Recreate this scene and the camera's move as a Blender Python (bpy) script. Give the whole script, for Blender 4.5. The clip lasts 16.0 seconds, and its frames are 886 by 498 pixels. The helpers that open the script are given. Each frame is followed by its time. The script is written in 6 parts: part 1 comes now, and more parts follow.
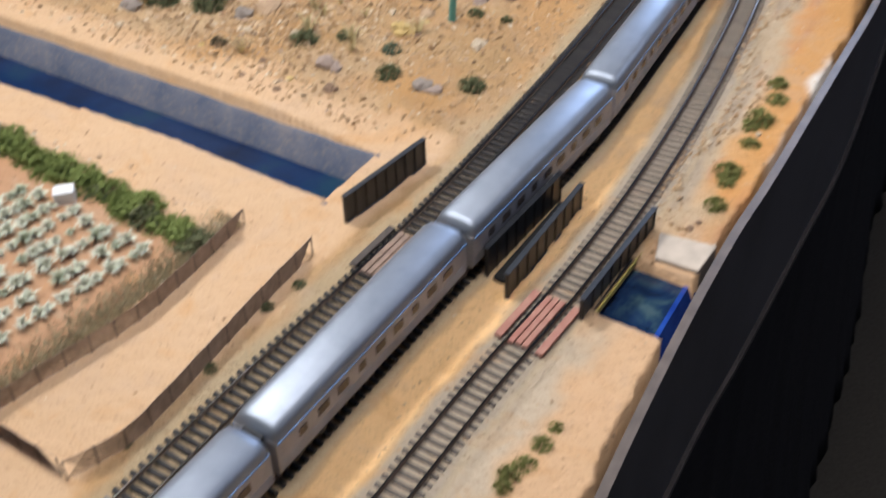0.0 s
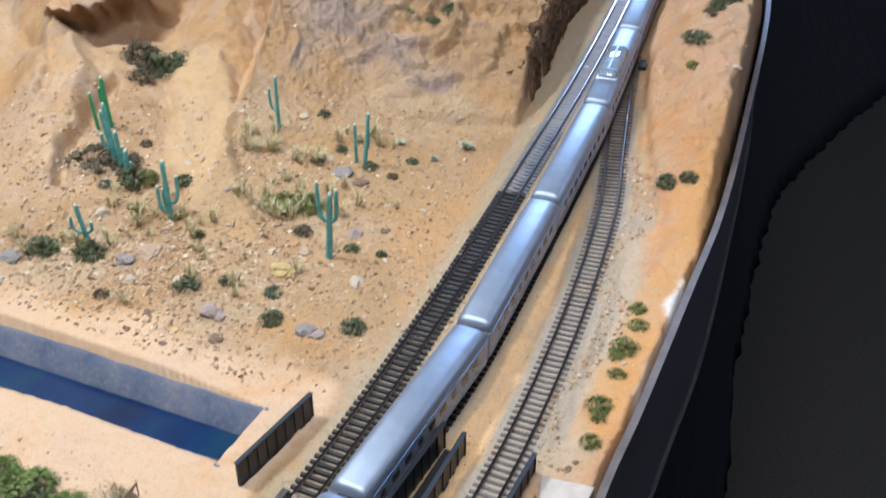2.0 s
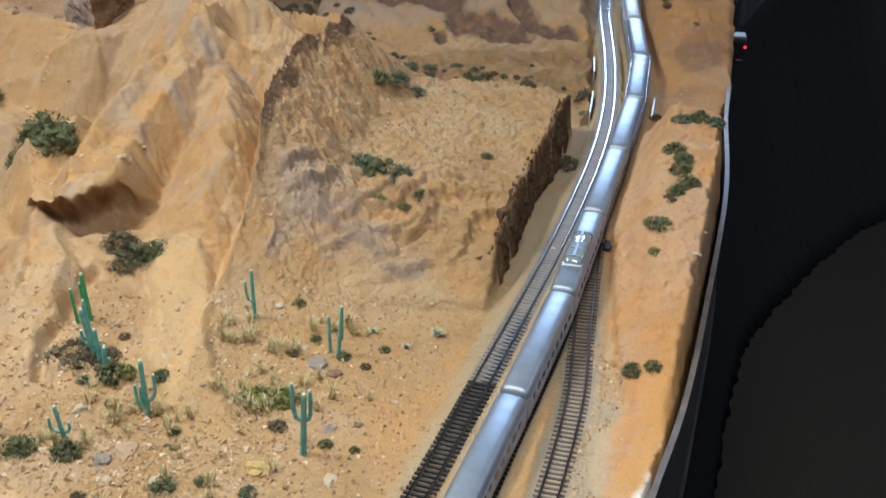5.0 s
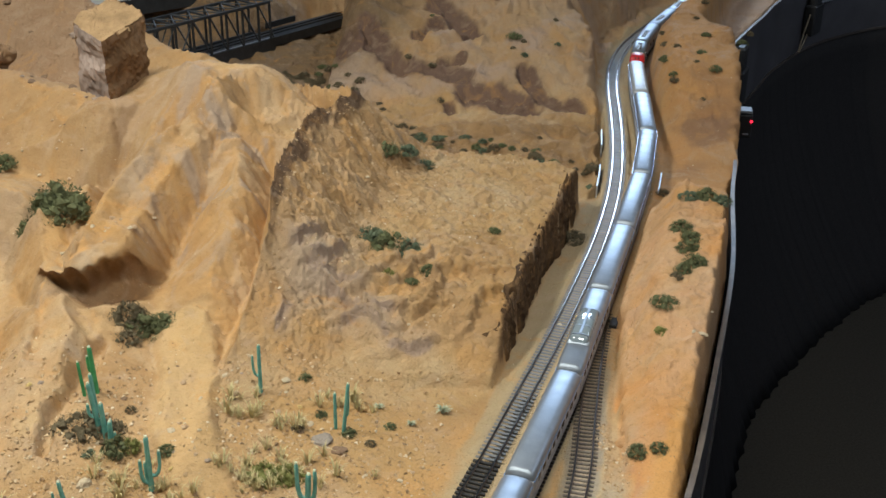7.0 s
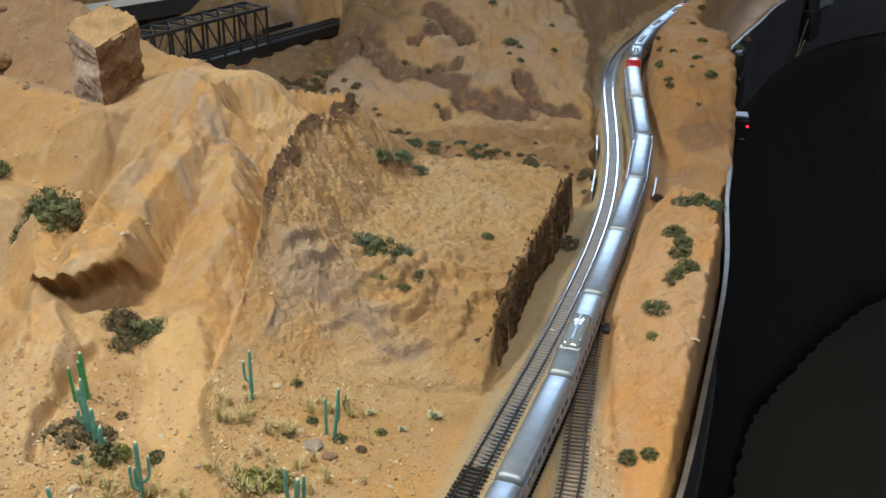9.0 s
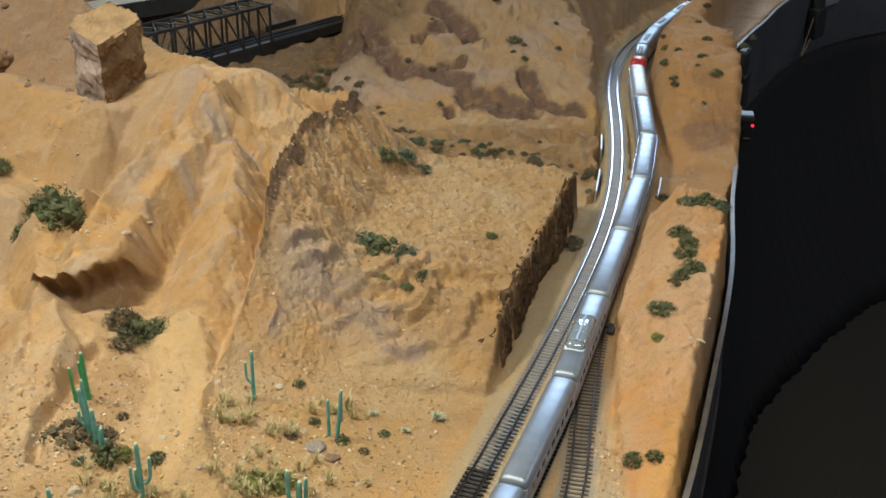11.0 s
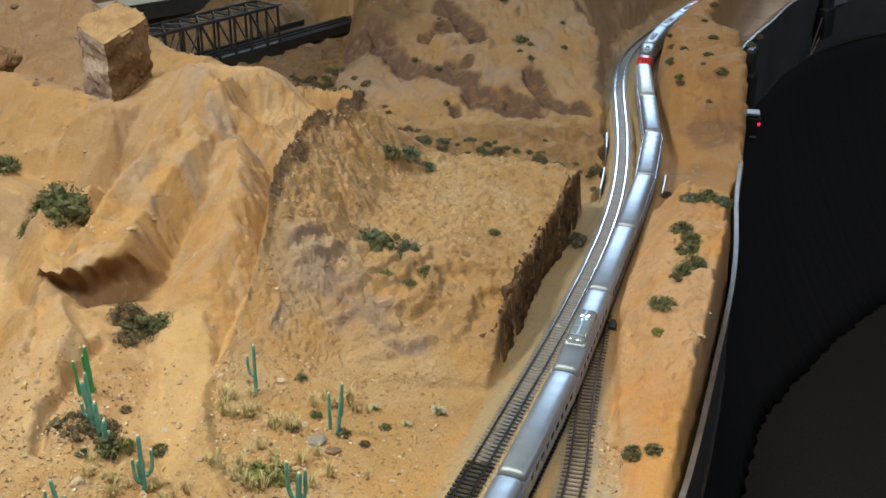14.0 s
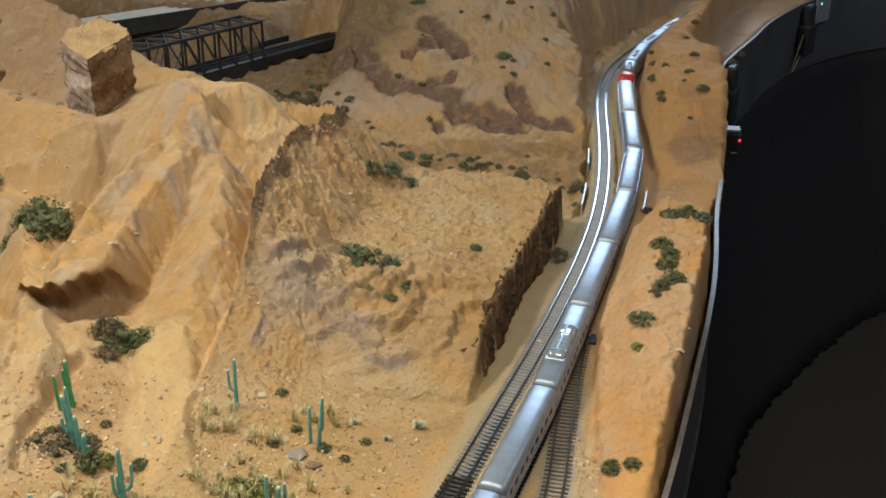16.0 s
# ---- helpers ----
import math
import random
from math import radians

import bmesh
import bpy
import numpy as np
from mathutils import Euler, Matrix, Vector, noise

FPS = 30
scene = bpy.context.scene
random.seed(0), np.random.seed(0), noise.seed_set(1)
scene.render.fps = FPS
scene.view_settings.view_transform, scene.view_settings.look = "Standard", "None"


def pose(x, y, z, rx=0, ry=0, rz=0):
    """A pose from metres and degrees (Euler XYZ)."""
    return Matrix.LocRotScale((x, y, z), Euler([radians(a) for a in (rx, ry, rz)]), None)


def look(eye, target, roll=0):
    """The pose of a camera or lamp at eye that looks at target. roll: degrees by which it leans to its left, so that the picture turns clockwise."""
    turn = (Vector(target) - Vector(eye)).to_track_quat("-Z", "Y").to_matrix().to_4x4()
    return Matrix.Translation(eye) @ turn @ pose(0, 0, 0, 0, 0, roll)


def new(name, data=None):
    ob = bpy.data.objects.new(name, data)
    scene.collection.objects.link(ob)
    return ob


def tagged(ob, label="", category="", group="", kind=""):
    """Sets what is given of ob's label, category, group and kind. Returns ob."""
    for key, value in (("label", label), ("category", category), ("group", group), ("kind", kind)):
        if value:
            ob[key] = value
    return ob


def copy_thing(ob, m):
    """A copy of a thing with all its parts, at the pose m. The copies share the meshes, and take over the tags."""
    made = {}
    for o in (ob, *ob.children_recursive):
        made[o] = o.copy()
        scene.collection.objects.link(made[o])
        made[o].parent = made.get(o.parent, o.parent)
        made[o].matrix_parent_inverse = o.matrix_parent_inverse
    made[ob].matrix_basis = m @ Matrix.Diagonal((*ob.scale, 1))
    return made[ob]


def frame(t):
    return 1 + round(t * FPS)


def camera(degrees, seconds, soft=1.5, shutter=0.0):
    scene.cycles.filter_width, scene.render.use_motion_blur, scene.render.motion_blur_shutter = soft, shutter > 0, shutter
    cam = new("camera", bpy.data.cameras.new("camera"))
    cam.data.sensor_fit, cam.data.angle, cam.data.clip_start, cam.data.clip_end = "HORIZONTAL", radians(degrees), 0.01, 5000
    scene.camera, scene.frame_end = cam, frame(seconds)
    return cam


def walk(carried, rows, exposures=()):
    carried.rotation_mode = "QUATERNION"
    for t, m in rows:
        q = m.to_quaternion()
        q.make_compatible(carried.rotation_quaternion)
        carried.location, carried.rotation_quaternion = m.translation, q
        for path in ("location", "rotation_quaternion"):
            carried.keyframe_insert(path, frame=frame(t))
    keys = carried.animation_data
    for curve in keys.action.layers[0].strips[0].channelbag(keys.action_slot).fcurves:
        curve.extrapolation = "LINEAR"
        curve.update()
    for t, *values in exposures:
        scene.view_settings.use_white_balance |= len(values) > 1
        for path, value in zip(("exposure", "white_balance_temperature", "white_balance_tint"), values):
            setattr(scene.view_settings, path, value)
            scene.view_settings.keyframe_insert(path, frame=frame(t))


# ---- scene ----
cam = camera(42.5, 16.0, 1.55, 0.6)
PATH = [
    (0.0, (0.2387, 0.0271, 0.5425), (0.0076, 1.6470, -0.8832), -1.8),
    (0.5, (0.2398, 0.0401, 0.5826), (0.1085, 1.7186, -0.7866), -1.0),
    (1.0, (0.2344, 0.0532, 0.6130), (0.1541, 1.7566, -0.7291), -1.5),
    (1.5, (0.2322, 0.0564, 0.6347), (0.1964, 1.7935, -0.6651), -1.0),
    (2.0, (0.2300, 0.0586, 0.6543), (0.2333, 1.8293, -0.6000), -0.1),
    (2.5, (0.2322, 0.0651, 0.6770), (0.2778, 1.8586, -0.5436), 0.3),
    (3.0, (0.2430, 0.0608, 0.6977), (0.3027, 1.8770, -0.4883), 0.2),
    (3.5, (0.2495, 0.0532, 0.7096), (0.3320, 1.8879, -0.4459), 0.3),
    (4.0, (0.2430, 0.0608, 0.7172), (0.3320, 1.9118, -0.4112), 0.5),
    (4.5, (0.2376, 0.0662, 0.7280), (0.3071, 1.9367, -0.3700), 0.4),
    (5.0, (0.2344, 0.0684, 0.7367), (0.2864, 1.9617, -0.3212), 0.2),
    (7.5, (0.2322, 0.0738, 0.7606), (0.2734, 2.0224, -0.1942), 0.9),
    (8.0, (0.2365, 0.0727, 0.7606), (0.2767, 2.0214, -0.1931), 0.7),
    (8.5, (0.2420, 0.0716, 0.7595), (0.2962, 2.0192, -0.1964), 1.0),
    (9.0, (0.2463, 0.0727, 0.7606), (0.2821, 2.0224, -0.1920), 0.7),
    (11.5, (0.2452, 0.0846, 0.7562), (0.2723, 2.0322, -0.2007), 0.8),
    (12.0, (0.2485, 0.0814, 0.7530), (0.2691, 2.0300, -0.2018), 0.9),
    (12.5, (0.2463, 0.0814, 0.7530), (0.2658, 2.0300, -0.2018), 0.8),
    (13.0, (0.2463, 0.0814, 0.7519), (0.2517, 2.0279, -0.2061), 0.5),
    (13.5, (0.2506, 0.0760, 0.7541), (0.2615, 2.0246, -0.2007), 0.6),
    (14.0, (0.2604, 0.0716, 0.7530), (0.2647, 2.0224, -0.1975), 0.4),
    (14.5, (0.2615, 0.0684, 0.7519), (0.2712, 2.0192, -0.1986), 0.5),
    (15.0, (0.2637, 0.0694, 0.7530), (0.2723, 2.0214, -0.1953), 0.5),
    (15.5, (0.2637, 0.0694, 0.7541), (0.2799, 2.0279, -0.1801), 0.6),
    (16.0, (0.2669, 0.0651, 0.7562), (0.2973, 2.0279, -0.1682), 0.8),
]
walk(cam, [(t, look(eye, target, roll)) for t, eye, target, roll in PATH],
     [(0.0, 0.04, 5500, 19), (1.0, 0.24, 5100, 19), (2.0, 0.24, 4900, 16), (3.5, 0.43, 4980, 11), (4.0, 0.35, 5080, 11), (4.5, 0.40, 5200, 11), (5.0, 0.04, 5400, 10), (7.5, -0.05, 5850, 7), (16.0, -0.05, 6100, 6)])

# ---------------------------------------------------------------- light
W = bpy.data.worlds.new("room_dark")
scene.world = W
W.use_nodes = True
W.node_tree.nodes["Background"].inputs[0].default_value = (0.75, 0.80, 1.0, 1)
W.node_tree.nodes["Background"].inputs[1].default_value = 0.05


def area_lamp(name, eye, target, sx, sy, watts, colour, spread=180):
    d = bpy.data.lights.new(name, "AREA")
    d.shape, d.size, d.size_y, d.energy, d.color = "RECTANGLE", sx, sy, watts, colour
    d.spread = math.radians(spread)
    ob = new(name, d)
    ob.matrix_world = look(eye, target)
    return ob


area_lamp("valance_lamp", (-0.95, 1.18, 1.95), (0.15, 1.10, 0.0), 0.48, 0.30, 45.0, (1.0, 0.93, 0.74))
area_lamp("valance_lamp", (0.15, 0.48, 1.88), (0.18, 0.95, 0.0), 0.60, 0.40, 10.5, (1.0, 0.93, 0.77), 110)
area_lamp("valance_lamp", (-0.85, 2.40, 1.70), (0.15, 2.20, 0.0), 0.50, 0.35, 3.4, (1.0, 0.92, 0.76))
area_lamp("window_lamp", (1.25, 6.0, 1.45), (1.0, 2.0, 1.2), 0.9, 1.15, 95.0, (0.66, 0.82, 1.0))
# two unseen fill lights, added to brighten the aisle, skirt and far fascia
area_lamp("aisle_fill", (2.3, 0.6, 1.95), (0.9, 0.9, -0.5), 1.2, 1.2, 5.0, (1.0, 0.96, 0.92))
area_lamp("aisle_fill", (2.7, 2.3, 1.95), (1.3, 3.2, -0.1), 1.0, 1.0, 22.0, (0.88, 0.94, 1.0))

# ---------------------------------------------------------------- materials


class Mat:
    """A node material under construction."""

    def __init__(self, name, rough=0.8, metal=0.0, spec=0.5):
        self.m = bpy.data.materials.new(name)
        self.m.use_nodes = True
        self.t = self.m.node_tree
        self.b = self.t.nodes["Principled BSDF"]
        self.b.inputs["Roughness"].default_value = rough
        self.b.inputs["Metallic"].default_value = metal
        self.b.inputs["Specular IOR Level"].default_value = spec
        self.tc = self.node("ShaderNodeTexCoord")

    def node(self, kind, **kw):
        n = self.t.nodes.new(kind)
        for k, v in kw.items():
            n.inputs[k].default_value = v
        return n

    def link(self, a, b):
        self.t.links.new(a, b)

    def noise(self, scale, detail=5.0, rough=0.6, coord="Object", dist=0.0):
        n = self.node("ShaderNodeTexNoise", Scale=scale, Detail=detail, Roughness=rough, Distortion=dist)
        self.link(self.tc.outputs[coord], n.inputs["Vector"])
        return n.outputs["Fac"]

    def ramp(self, fac, stops):
        n = self.t.nodes.new("ShaderNodeValToRGB")
        e = n.color_ramp.elements
        while len(e) < len(stops):
            e.new(0.5)
        for el, (p, c) in zip(e, stops):
            el.position = p
            el.color = (*c, 1) if len(c) == 3 else c
        self.link(fac, n.inputs["Fac"])
        return n.outputs["Color"]

    def mix(self, fac, a, b, blend="MIX"):
        n = self.t.nodes.new("ShaderNodeMix")
        n.data_type, n.blend_type = "RGBA", blend
        for sock, v in ((n.inputs[0], fac), (n.inputs[6], a), (n.inputs[7], b)):
            if isinstance(v, (int, float)):
                sock.default_value = v
            elif isinstance(v, tuple):
                sock.default_value = (*v, 1)
            else:
                self.link(v, sock)
        return n.outputs[2]

    def attr(self, name, out="Color"):
        n = self.t.nodes.new("ShaderNodeAttribute")
        n.attribute_name = name
        return n.outputs[out]

    def random(self):
        return self.t.nodes.new("ShaderNodeObjectInfo").outputs["Random"]

    def colour(self, c):
        if isinstance(c, tuple):
            self.b.inputs["Base Color"].default_value = (*c, 1)
        else:
            self.link(c, self.b.inputs["Base Color"])
        return self

    def rough(self, fac, lo, hi):
        n = self.node("ShaderNodeMapRange", **{"To Min": lo, "To Max": hi})
        self.link(fac, n.inputs["Value"])
        self.link(n.outputs[0], self.b.inputs["Roughness"])
        return self

    def bump(self, fac, strength, dist):
        n = self.node("ShaderNodeBump", Distance=dist)
        if isinstance(strength, float):
            n.inputs["Strength"].default_value = strength
        else:
            self.link(strength, n.inputs["Strength"])
        self.link(fac, n.inputs["Height"])
        old = self.b.inputs["Normal"].links
        if old:
            self.link(old[0].from_socket, n.inputs["Normal"])
        self.link(n.outputs[0], self.b.inputs["Normal"])
        return self


def simple(name, c, rough=0.7, metal=0.0, vary=0.25, scale=120.0, bump=0.0, spec=0.5):
    m = Mat(name, rough, metal, spec)
    lo = tuple(v * (1 - vary) for v in c)
    hi = tuple(min(1, v * (1 + vary)) for v in c)
    m.colour(m.ramp(m.noise(scale, 4), [(0.3, lo), (0.7, hi)]))
    if bump:
        m.bump(m.noise(scale * 2.5, 4), bump, 0.001)
    return m.m


# sculpted plaster desert: tan, buff and orange washes, by the painted tint of each area
M = Mat("desert_plaster", 0.93, spec=0.15)
n1 = M.noise(5.5, 6, 0.62, dist=0.6)
n2 = M.noise(34, 7, 0.72)
n3 = M.noise(420, 3, 0.7)
n4 = M.noise(150, 5, 0.72)
n5 = M.noise(19, 4, 0.6, dist=1.2)
tan = M.ramp(n1, [(0.30, (0.395, 0.243, 0.109)), (0.45, (0.47, 0.305, 0.142)), (0.60, (0.51, 0.366, 0.208)), (0.76, (0.415, 0.315, 0.220))])
tan = M.mix(M.ramp(n2, [(0.46, (0, 0, 0)), (0.68, (0.6, 0.6, 0.6))]), tan, (0.40, 0.235, 0.110))
col = M.mix(M.attr("tint", "Alpha"), tan, M.attr("tint"))
# rubbed ochre and lilac washes, brown pits and pale chips
col = M.mix(M.ramp(n5, [(0.54, (0, 0, 0)), (0.72, (0.45, 0.45, 0.45))]), col, (0.47, 0.345, 0.240))
col = M.mix(M.ramp(n5, [(0.28, (0.45, 0.45, 0.45)), (0.44, (0, 0, 0))]), col, (0.52, 0.275, 0.090))
grain = M.attr("grain", "Fac")
pit = M.mix(grain, (0, 0, 0), M.ramp(n4, [(0.31, (0.85, 0.85, 0.85)), (0.37, (0, 0, 0))]))
col = M.mix(pit, col, (0.165, 0.100, 0.058))
col = M.mix(M.ramp(n4, [(0.62, (0, 0, 0)), (0.74, (0.40, 0.40, 0.40))]), col, (0.64, 0.48, 0.31))
col = M.mix(M.ramp(n3, [(0.33, (0.28, 0.28, 0.28)), (0.46, (0, 0, 0))]), col, (0.22, 0.135, 0.07))
col = M.mix(M.ramp(n3, [(0.64, (0, 0, 0)), (0.78, (0.28, 0.28, 0.28))]), col, (0.68, 0.53, 0.38))
M.colour(col)
M.bump(M.ramp(M.noise(26, 5, 0.6, dist=1.5), [(0.44, (0, 0, 0)), (0.47, (0.5, 0.5, 0.5)), (0.56, (0.55, 0.55, 0.55)), (0.585, (1, 1, 1))]), grain, 0.0018).bump(n2, grain, 0.008).bump(n4, grain, 0.0036).bump(n3, 0.5, 0.0012)
DESERT = M.m

M = Mat("sandstone_pillar", 0.9, spec=0.15)
n2 = M.noise(26, 6, 0.7)
M.colour(M.ramp(n2, [(0.3, (0.130, 0.075, 0.038)), (0.55, (0.235, 0.142, 0.075)), (0.78, (0.36, 0.250, 0.165))]))
M.bump(n2, 0.6, 0.008).bump(M.noise(300, 3), 0.4, 0.0015)
SANDSTONE = M.m


def tie_mat(name, lo, hi, rough=0.85):
    m = Mat(name, rough)
    c = m.ramp(m.random(), [(0.0, lo), (1.0, hi)])
    m.colour(m.mix(m.ramp(m.noise(260, 4), [(0.4, (0, 0, 0)), (0.8, (0.6, 0.6, 0.6))]), c, tuple(v * 0.55 for v in lo)))
    m.bump(m.noise(500, 3), 0.3, 0.0006)
    return m.m


TIE_BLACK = tie_mat("black_plastic_tie", (0.022, 0.020, 0.019), (0.045, 0.040, 0.036))
TIE_BROWN = tie_mat("weathered_tie", (0.085, 0.070, 0.058), (0.17, 0.140, 0.115))
TIE_GREY = tie_mat("blue_grey_tie", (0.110, 0.112, 0.116), (0.18, 0.18, 0.185), 0.50)
RAIL = Mat("nickel_silver_rail", 0.16, 1.0)
RAIL.colour(RAIL.ramp(RAIL.noise(60, 4), [(0.3, (0.20, 0.185, 0.17)), (0.7, (0.34, 0.32, 0.30))]))
RAIL = RAIL.m
RAIL_SIDE = simple("rusty_rail_web", (0.10, 0.065, 0.045), 0.7, 0.3)
SILVER = Mat("silver_car_paint", 0.40, 0.75)
SILVER.colour(SILVER.ramp(SILVER.noise(40, 4), [(0.3, (0.24, 0.27, 0.315)), (0.7, (0.31, 0.34, 0.395))]))
SILVER.rough(SILVER.noise(90, 4), 0.42, 0.56)
SILVER = SILVER.m
SILVER_DULL = simple("dull_silver_side", (0.40, 0.40, 0.43), 0.5, 0.25, 0.12, 90)
# drip rail colour: a bluish highlight put into the paint
BLUE_GLINT = simple("pale_blue_glint", (0.20, 0.34, 0.62), 0.3, 0.2, 0.1, 60)
GREY_ROOF = simple("grey_roof_paint", (0.36, 0.37, 0.39), 0.45, 0.15, 0.10, 60)
RED = simple("bright_red_paint", (0.55, 0.022, 0.030), 0.32, 0.0, 0.10, 60)
YELLOW = simple("yellow_paint", (0.80, 0.48, 0.03), 0.4, 0.0, 0.08, 60)
BLACK = simple("black_plastic", (0.018, 0.018, 0.020), 0.55, 0.0, 0.3, 80)
GIRDER = simple("black_girder_plastic", (0.022, 0.024, 0.028), 0.42, 0.0, 0.3, 90, 0.1)
STEEL_BLACK = simple("black_truss_steel", (0.030, 0.032, 0.036), 0.5, 0.2, 0.3, 60)
WINDOW = simple("dark_window_glass", (0.07, 0.055, 0.05), 0.22, 0.0, 0.1, 60)
M = Mat("dark_fascia_paint", 0.42, spec=0.5)
M.colour(M.ramp(M.noise(9, 5), [(0.3, (0.046, 0.044, 0.050)), (0.7, (0.080, 0.077, 0.087))]))
M.bump(M.noise(180, 3), 0.1, 0.0006)
FASCIA = M.m
FASCIA_EDGE = simple("worn_hardboard_edge", (0.125, 0.100, 0.084), 0.38, 0.0, 0.3, 45, 0.2)
DARK_EDGE = simple("dark_brown_batten", (0.050, 0.040, 0.035), 0.6, 0.0, 0.3, 45, 0.2)
M = Mat("black_skirt_cloth", 0.98, spec=0.02)
M.colour(M.ramp(M.noise(300, 3), [(0.3, (0.021, 0.020, 0.021)), (0.7, (0.035, 0.033, 0.034))]))
SKIRT = M.m
M = Mat("dark_carpet", 0.97, spec=0.05)
M.colour(M.ramp(M.noise(160, 4, 0.8), [(0.3, (0.038, 0.033, 0.027)), (0.7, (0.068, 0.060, 0.049))]))
M.bump(M.noise(500, 3), 0.5, 0.003)
CARPET = M.m
WALLPAINT = simple("dim_room_paint", (0.20, 0.20, 0.22), 0.9)
M = Mat("canal_water", 0.30, spec=0.18)
M.colour(M.ramp(M.noise(14, 5, 0.6), [(0.30, (0.0015, 0.008, 0.032)), (0.5, (0.003, 0.019, 0.070)), (0.66, (0.010, 0.040, 0.062))]))
M.bump(M.noise(45, 3), 0.08, 0.003)
WATER = M.m
M = Mat("blue_resin", 0.12, spec=0.6)
M.colour(M.ramp(M.noise(30, 4), [(0.3, (0.010, 0.030, 0.20)), (0.7, (0.030, 0.090, 0.40))]))
RESIN = M.m
M = Mat("canal_bank_paint", 0.8, spec=0.2)
c = M.ramp(M.noise(22, 5, 0.65), [(0.3, (0.075, 0.095, 0.145)), (0.55, (0.13, 0.14, 0.18)), (0.75, (0.22, 0.20, 0.20))])
M.colour(M.mix(M.ramp(M.noise(240, 4), [(0.5, (0, 0, 0)), (0.8, (0.5, 0.5, 0.5))]), c, (0.30, 0.24, 0.18)))
M.bump(M.noise(150, 4), 0.4, 0.002)
BANK = M.m

# ---------------------------------------------------------------- mesh helpers


def mesh_obj(name, verts, faces, mat, parent=None, label="", smooth=False):
    me = bpy.data.meshes.new(name)
    me.from_pydata([tuple(map(float, v)) for v in verts], [], faces)
    if smooth:
        me.polygons.foreach_set("use_smooth", [True] * len(me.polygons))
    me.materials.append(mat)
    ob = new(name, me)
    if parent:
        ob.parent = parent
    if label:
        ob["label"] = label
    return ob


def part(name, bm, mat, parent, label="", smooth=False):
    me = bpy.data.meshes.new(name)
    bmesh.ops.recalc_face_normals(bm, faces=bm.faces)
    bm.to_mesh(me)
    bm.free()
    if smooth:
        me.polygons.foreach_set("use_smooth", [True] * len(me.polygons))
    me.materials.append(mat)
    ob = new(name, me)
    if parent:
        ob.parent = parent
    if label:
        ob["label"] = label
    return ob


def add_box(bm, cx, cy, cz, sx, sy, sz, bevel=0.0, m=None):
    r = bmesh.ops.create_cube(bm, size=1.0)
    t = Matrix.Translation((cx, cy, cz)) @ Matrix.Diagonal((sx, sy, sz, 1))
    bmesh.ops.transform(bm, matrix=(m @ t) if m else t, verts=r["verts"])
    if bevel:
        es = list({e for v in r["verts"] for e in v.link_edges})
        bmesh.ops.bevel(bm, geom=es, offset=bevel, segments=1, affect="EDGES", profile=0.5)
    return bm


def box(cx, cy, cz, sx, sy, sz, bevel=0.0, m=None):
    return add_box(bmesh.new(), cx, cy, cz, sx, sy, sz, bevel, m)


def add_rod(bm, a, b, r, seg=8, r2=None):
    a, b = Vector(a), Vector(b)
    d = b - a
    q = d.to_track_quat("Z", "Y").to_matrix().to_4x4()
    bmesh.ops.create_cone(bm, cap_ends=True, segments=seg, radius1=r, radius2=r if r2 is None else r2, depth=d.length,
                          matrix=Matrix.Translation((a + b) / 2) @ q)
    return bm


def spline(pts, step=0.01):
    """Catmull-Rom through the points, sampled at even steps of length."""
    p = np.array(pts, float)
    p = np.vstack([2 * p[0] - p[1], p, 2 * p[-1] - p[-2]])
    out = []
    for i in range(1, len(p) - 2):
        for u in np.linspace(0, 1, 24, endpoint=False):
            a, b, c, d = p[i - 1:i + 3]
            out.append(0.5 * (2 * b + (c - a) * u + (2 * a - 5 * b + 4 * c - d) * u * u + (3 * b - a - 3 * c + d) * u ** 3))
    out.append(p[-2])
    out = np.array(out)
    for _ in range(30):
        out[1:-1] = 0.25 * out[:-2] + 0.5 * out[1:-1] + 0.25 * out[2:]
    s = np.concatenate([[0], np.cumsum(np.linalg.norm(np.diff(out, axis=0), axis=1))])
    n = max(2, int(s[-1] / step))
    q = np.linspace(0, s[-1], n + 1)
    return np.stack([np.interp(q, s, out[:, k]) for k in range(out.shape[1])], 1)


def frames(c):
    t = np.gradient(c, axis=0)
    t /= np.linalg.norm(t, axis=1)[:, None]
    return t, np.stack([t[:, 1], -t[:, 0]], 1)  # tangent, right-hand normal


def sweep(name, c, profile, mat, parent=None, label="", closed=True, smooth=False, side=None, top=0):
    """A profile of (to the right, up) swept along a plan curve."""
    _, nrm = frames(c)
    k = len(profile)
    verts, faces = [], []
    for p, n in zip(c, nrm):
        verts += [(p[0] + n[0] * a, p[1] + n[1] * a, b) for a, b in profile]
    for i in range(len(c) - 1):
        for j in range(k if closed else k - 1):
            a, b = i * k + j, i * k + (j + 1) % k
            faces.append((a, a + k, b + k, b))
    if closed:
        faces += [tuple(range(k)), tuple(range((len(c) - 1) * k, len(c) * k))[::-1]]
    ob = mesh_obj(name, verts, faces, mat, parent, label, smooth)
    if side:
        ob.data.materials.append(side)
        ob.data.polygons.foreach_set("material_index", [0 if i % k == top else 1 for i in range(len(faces))])
    return ob


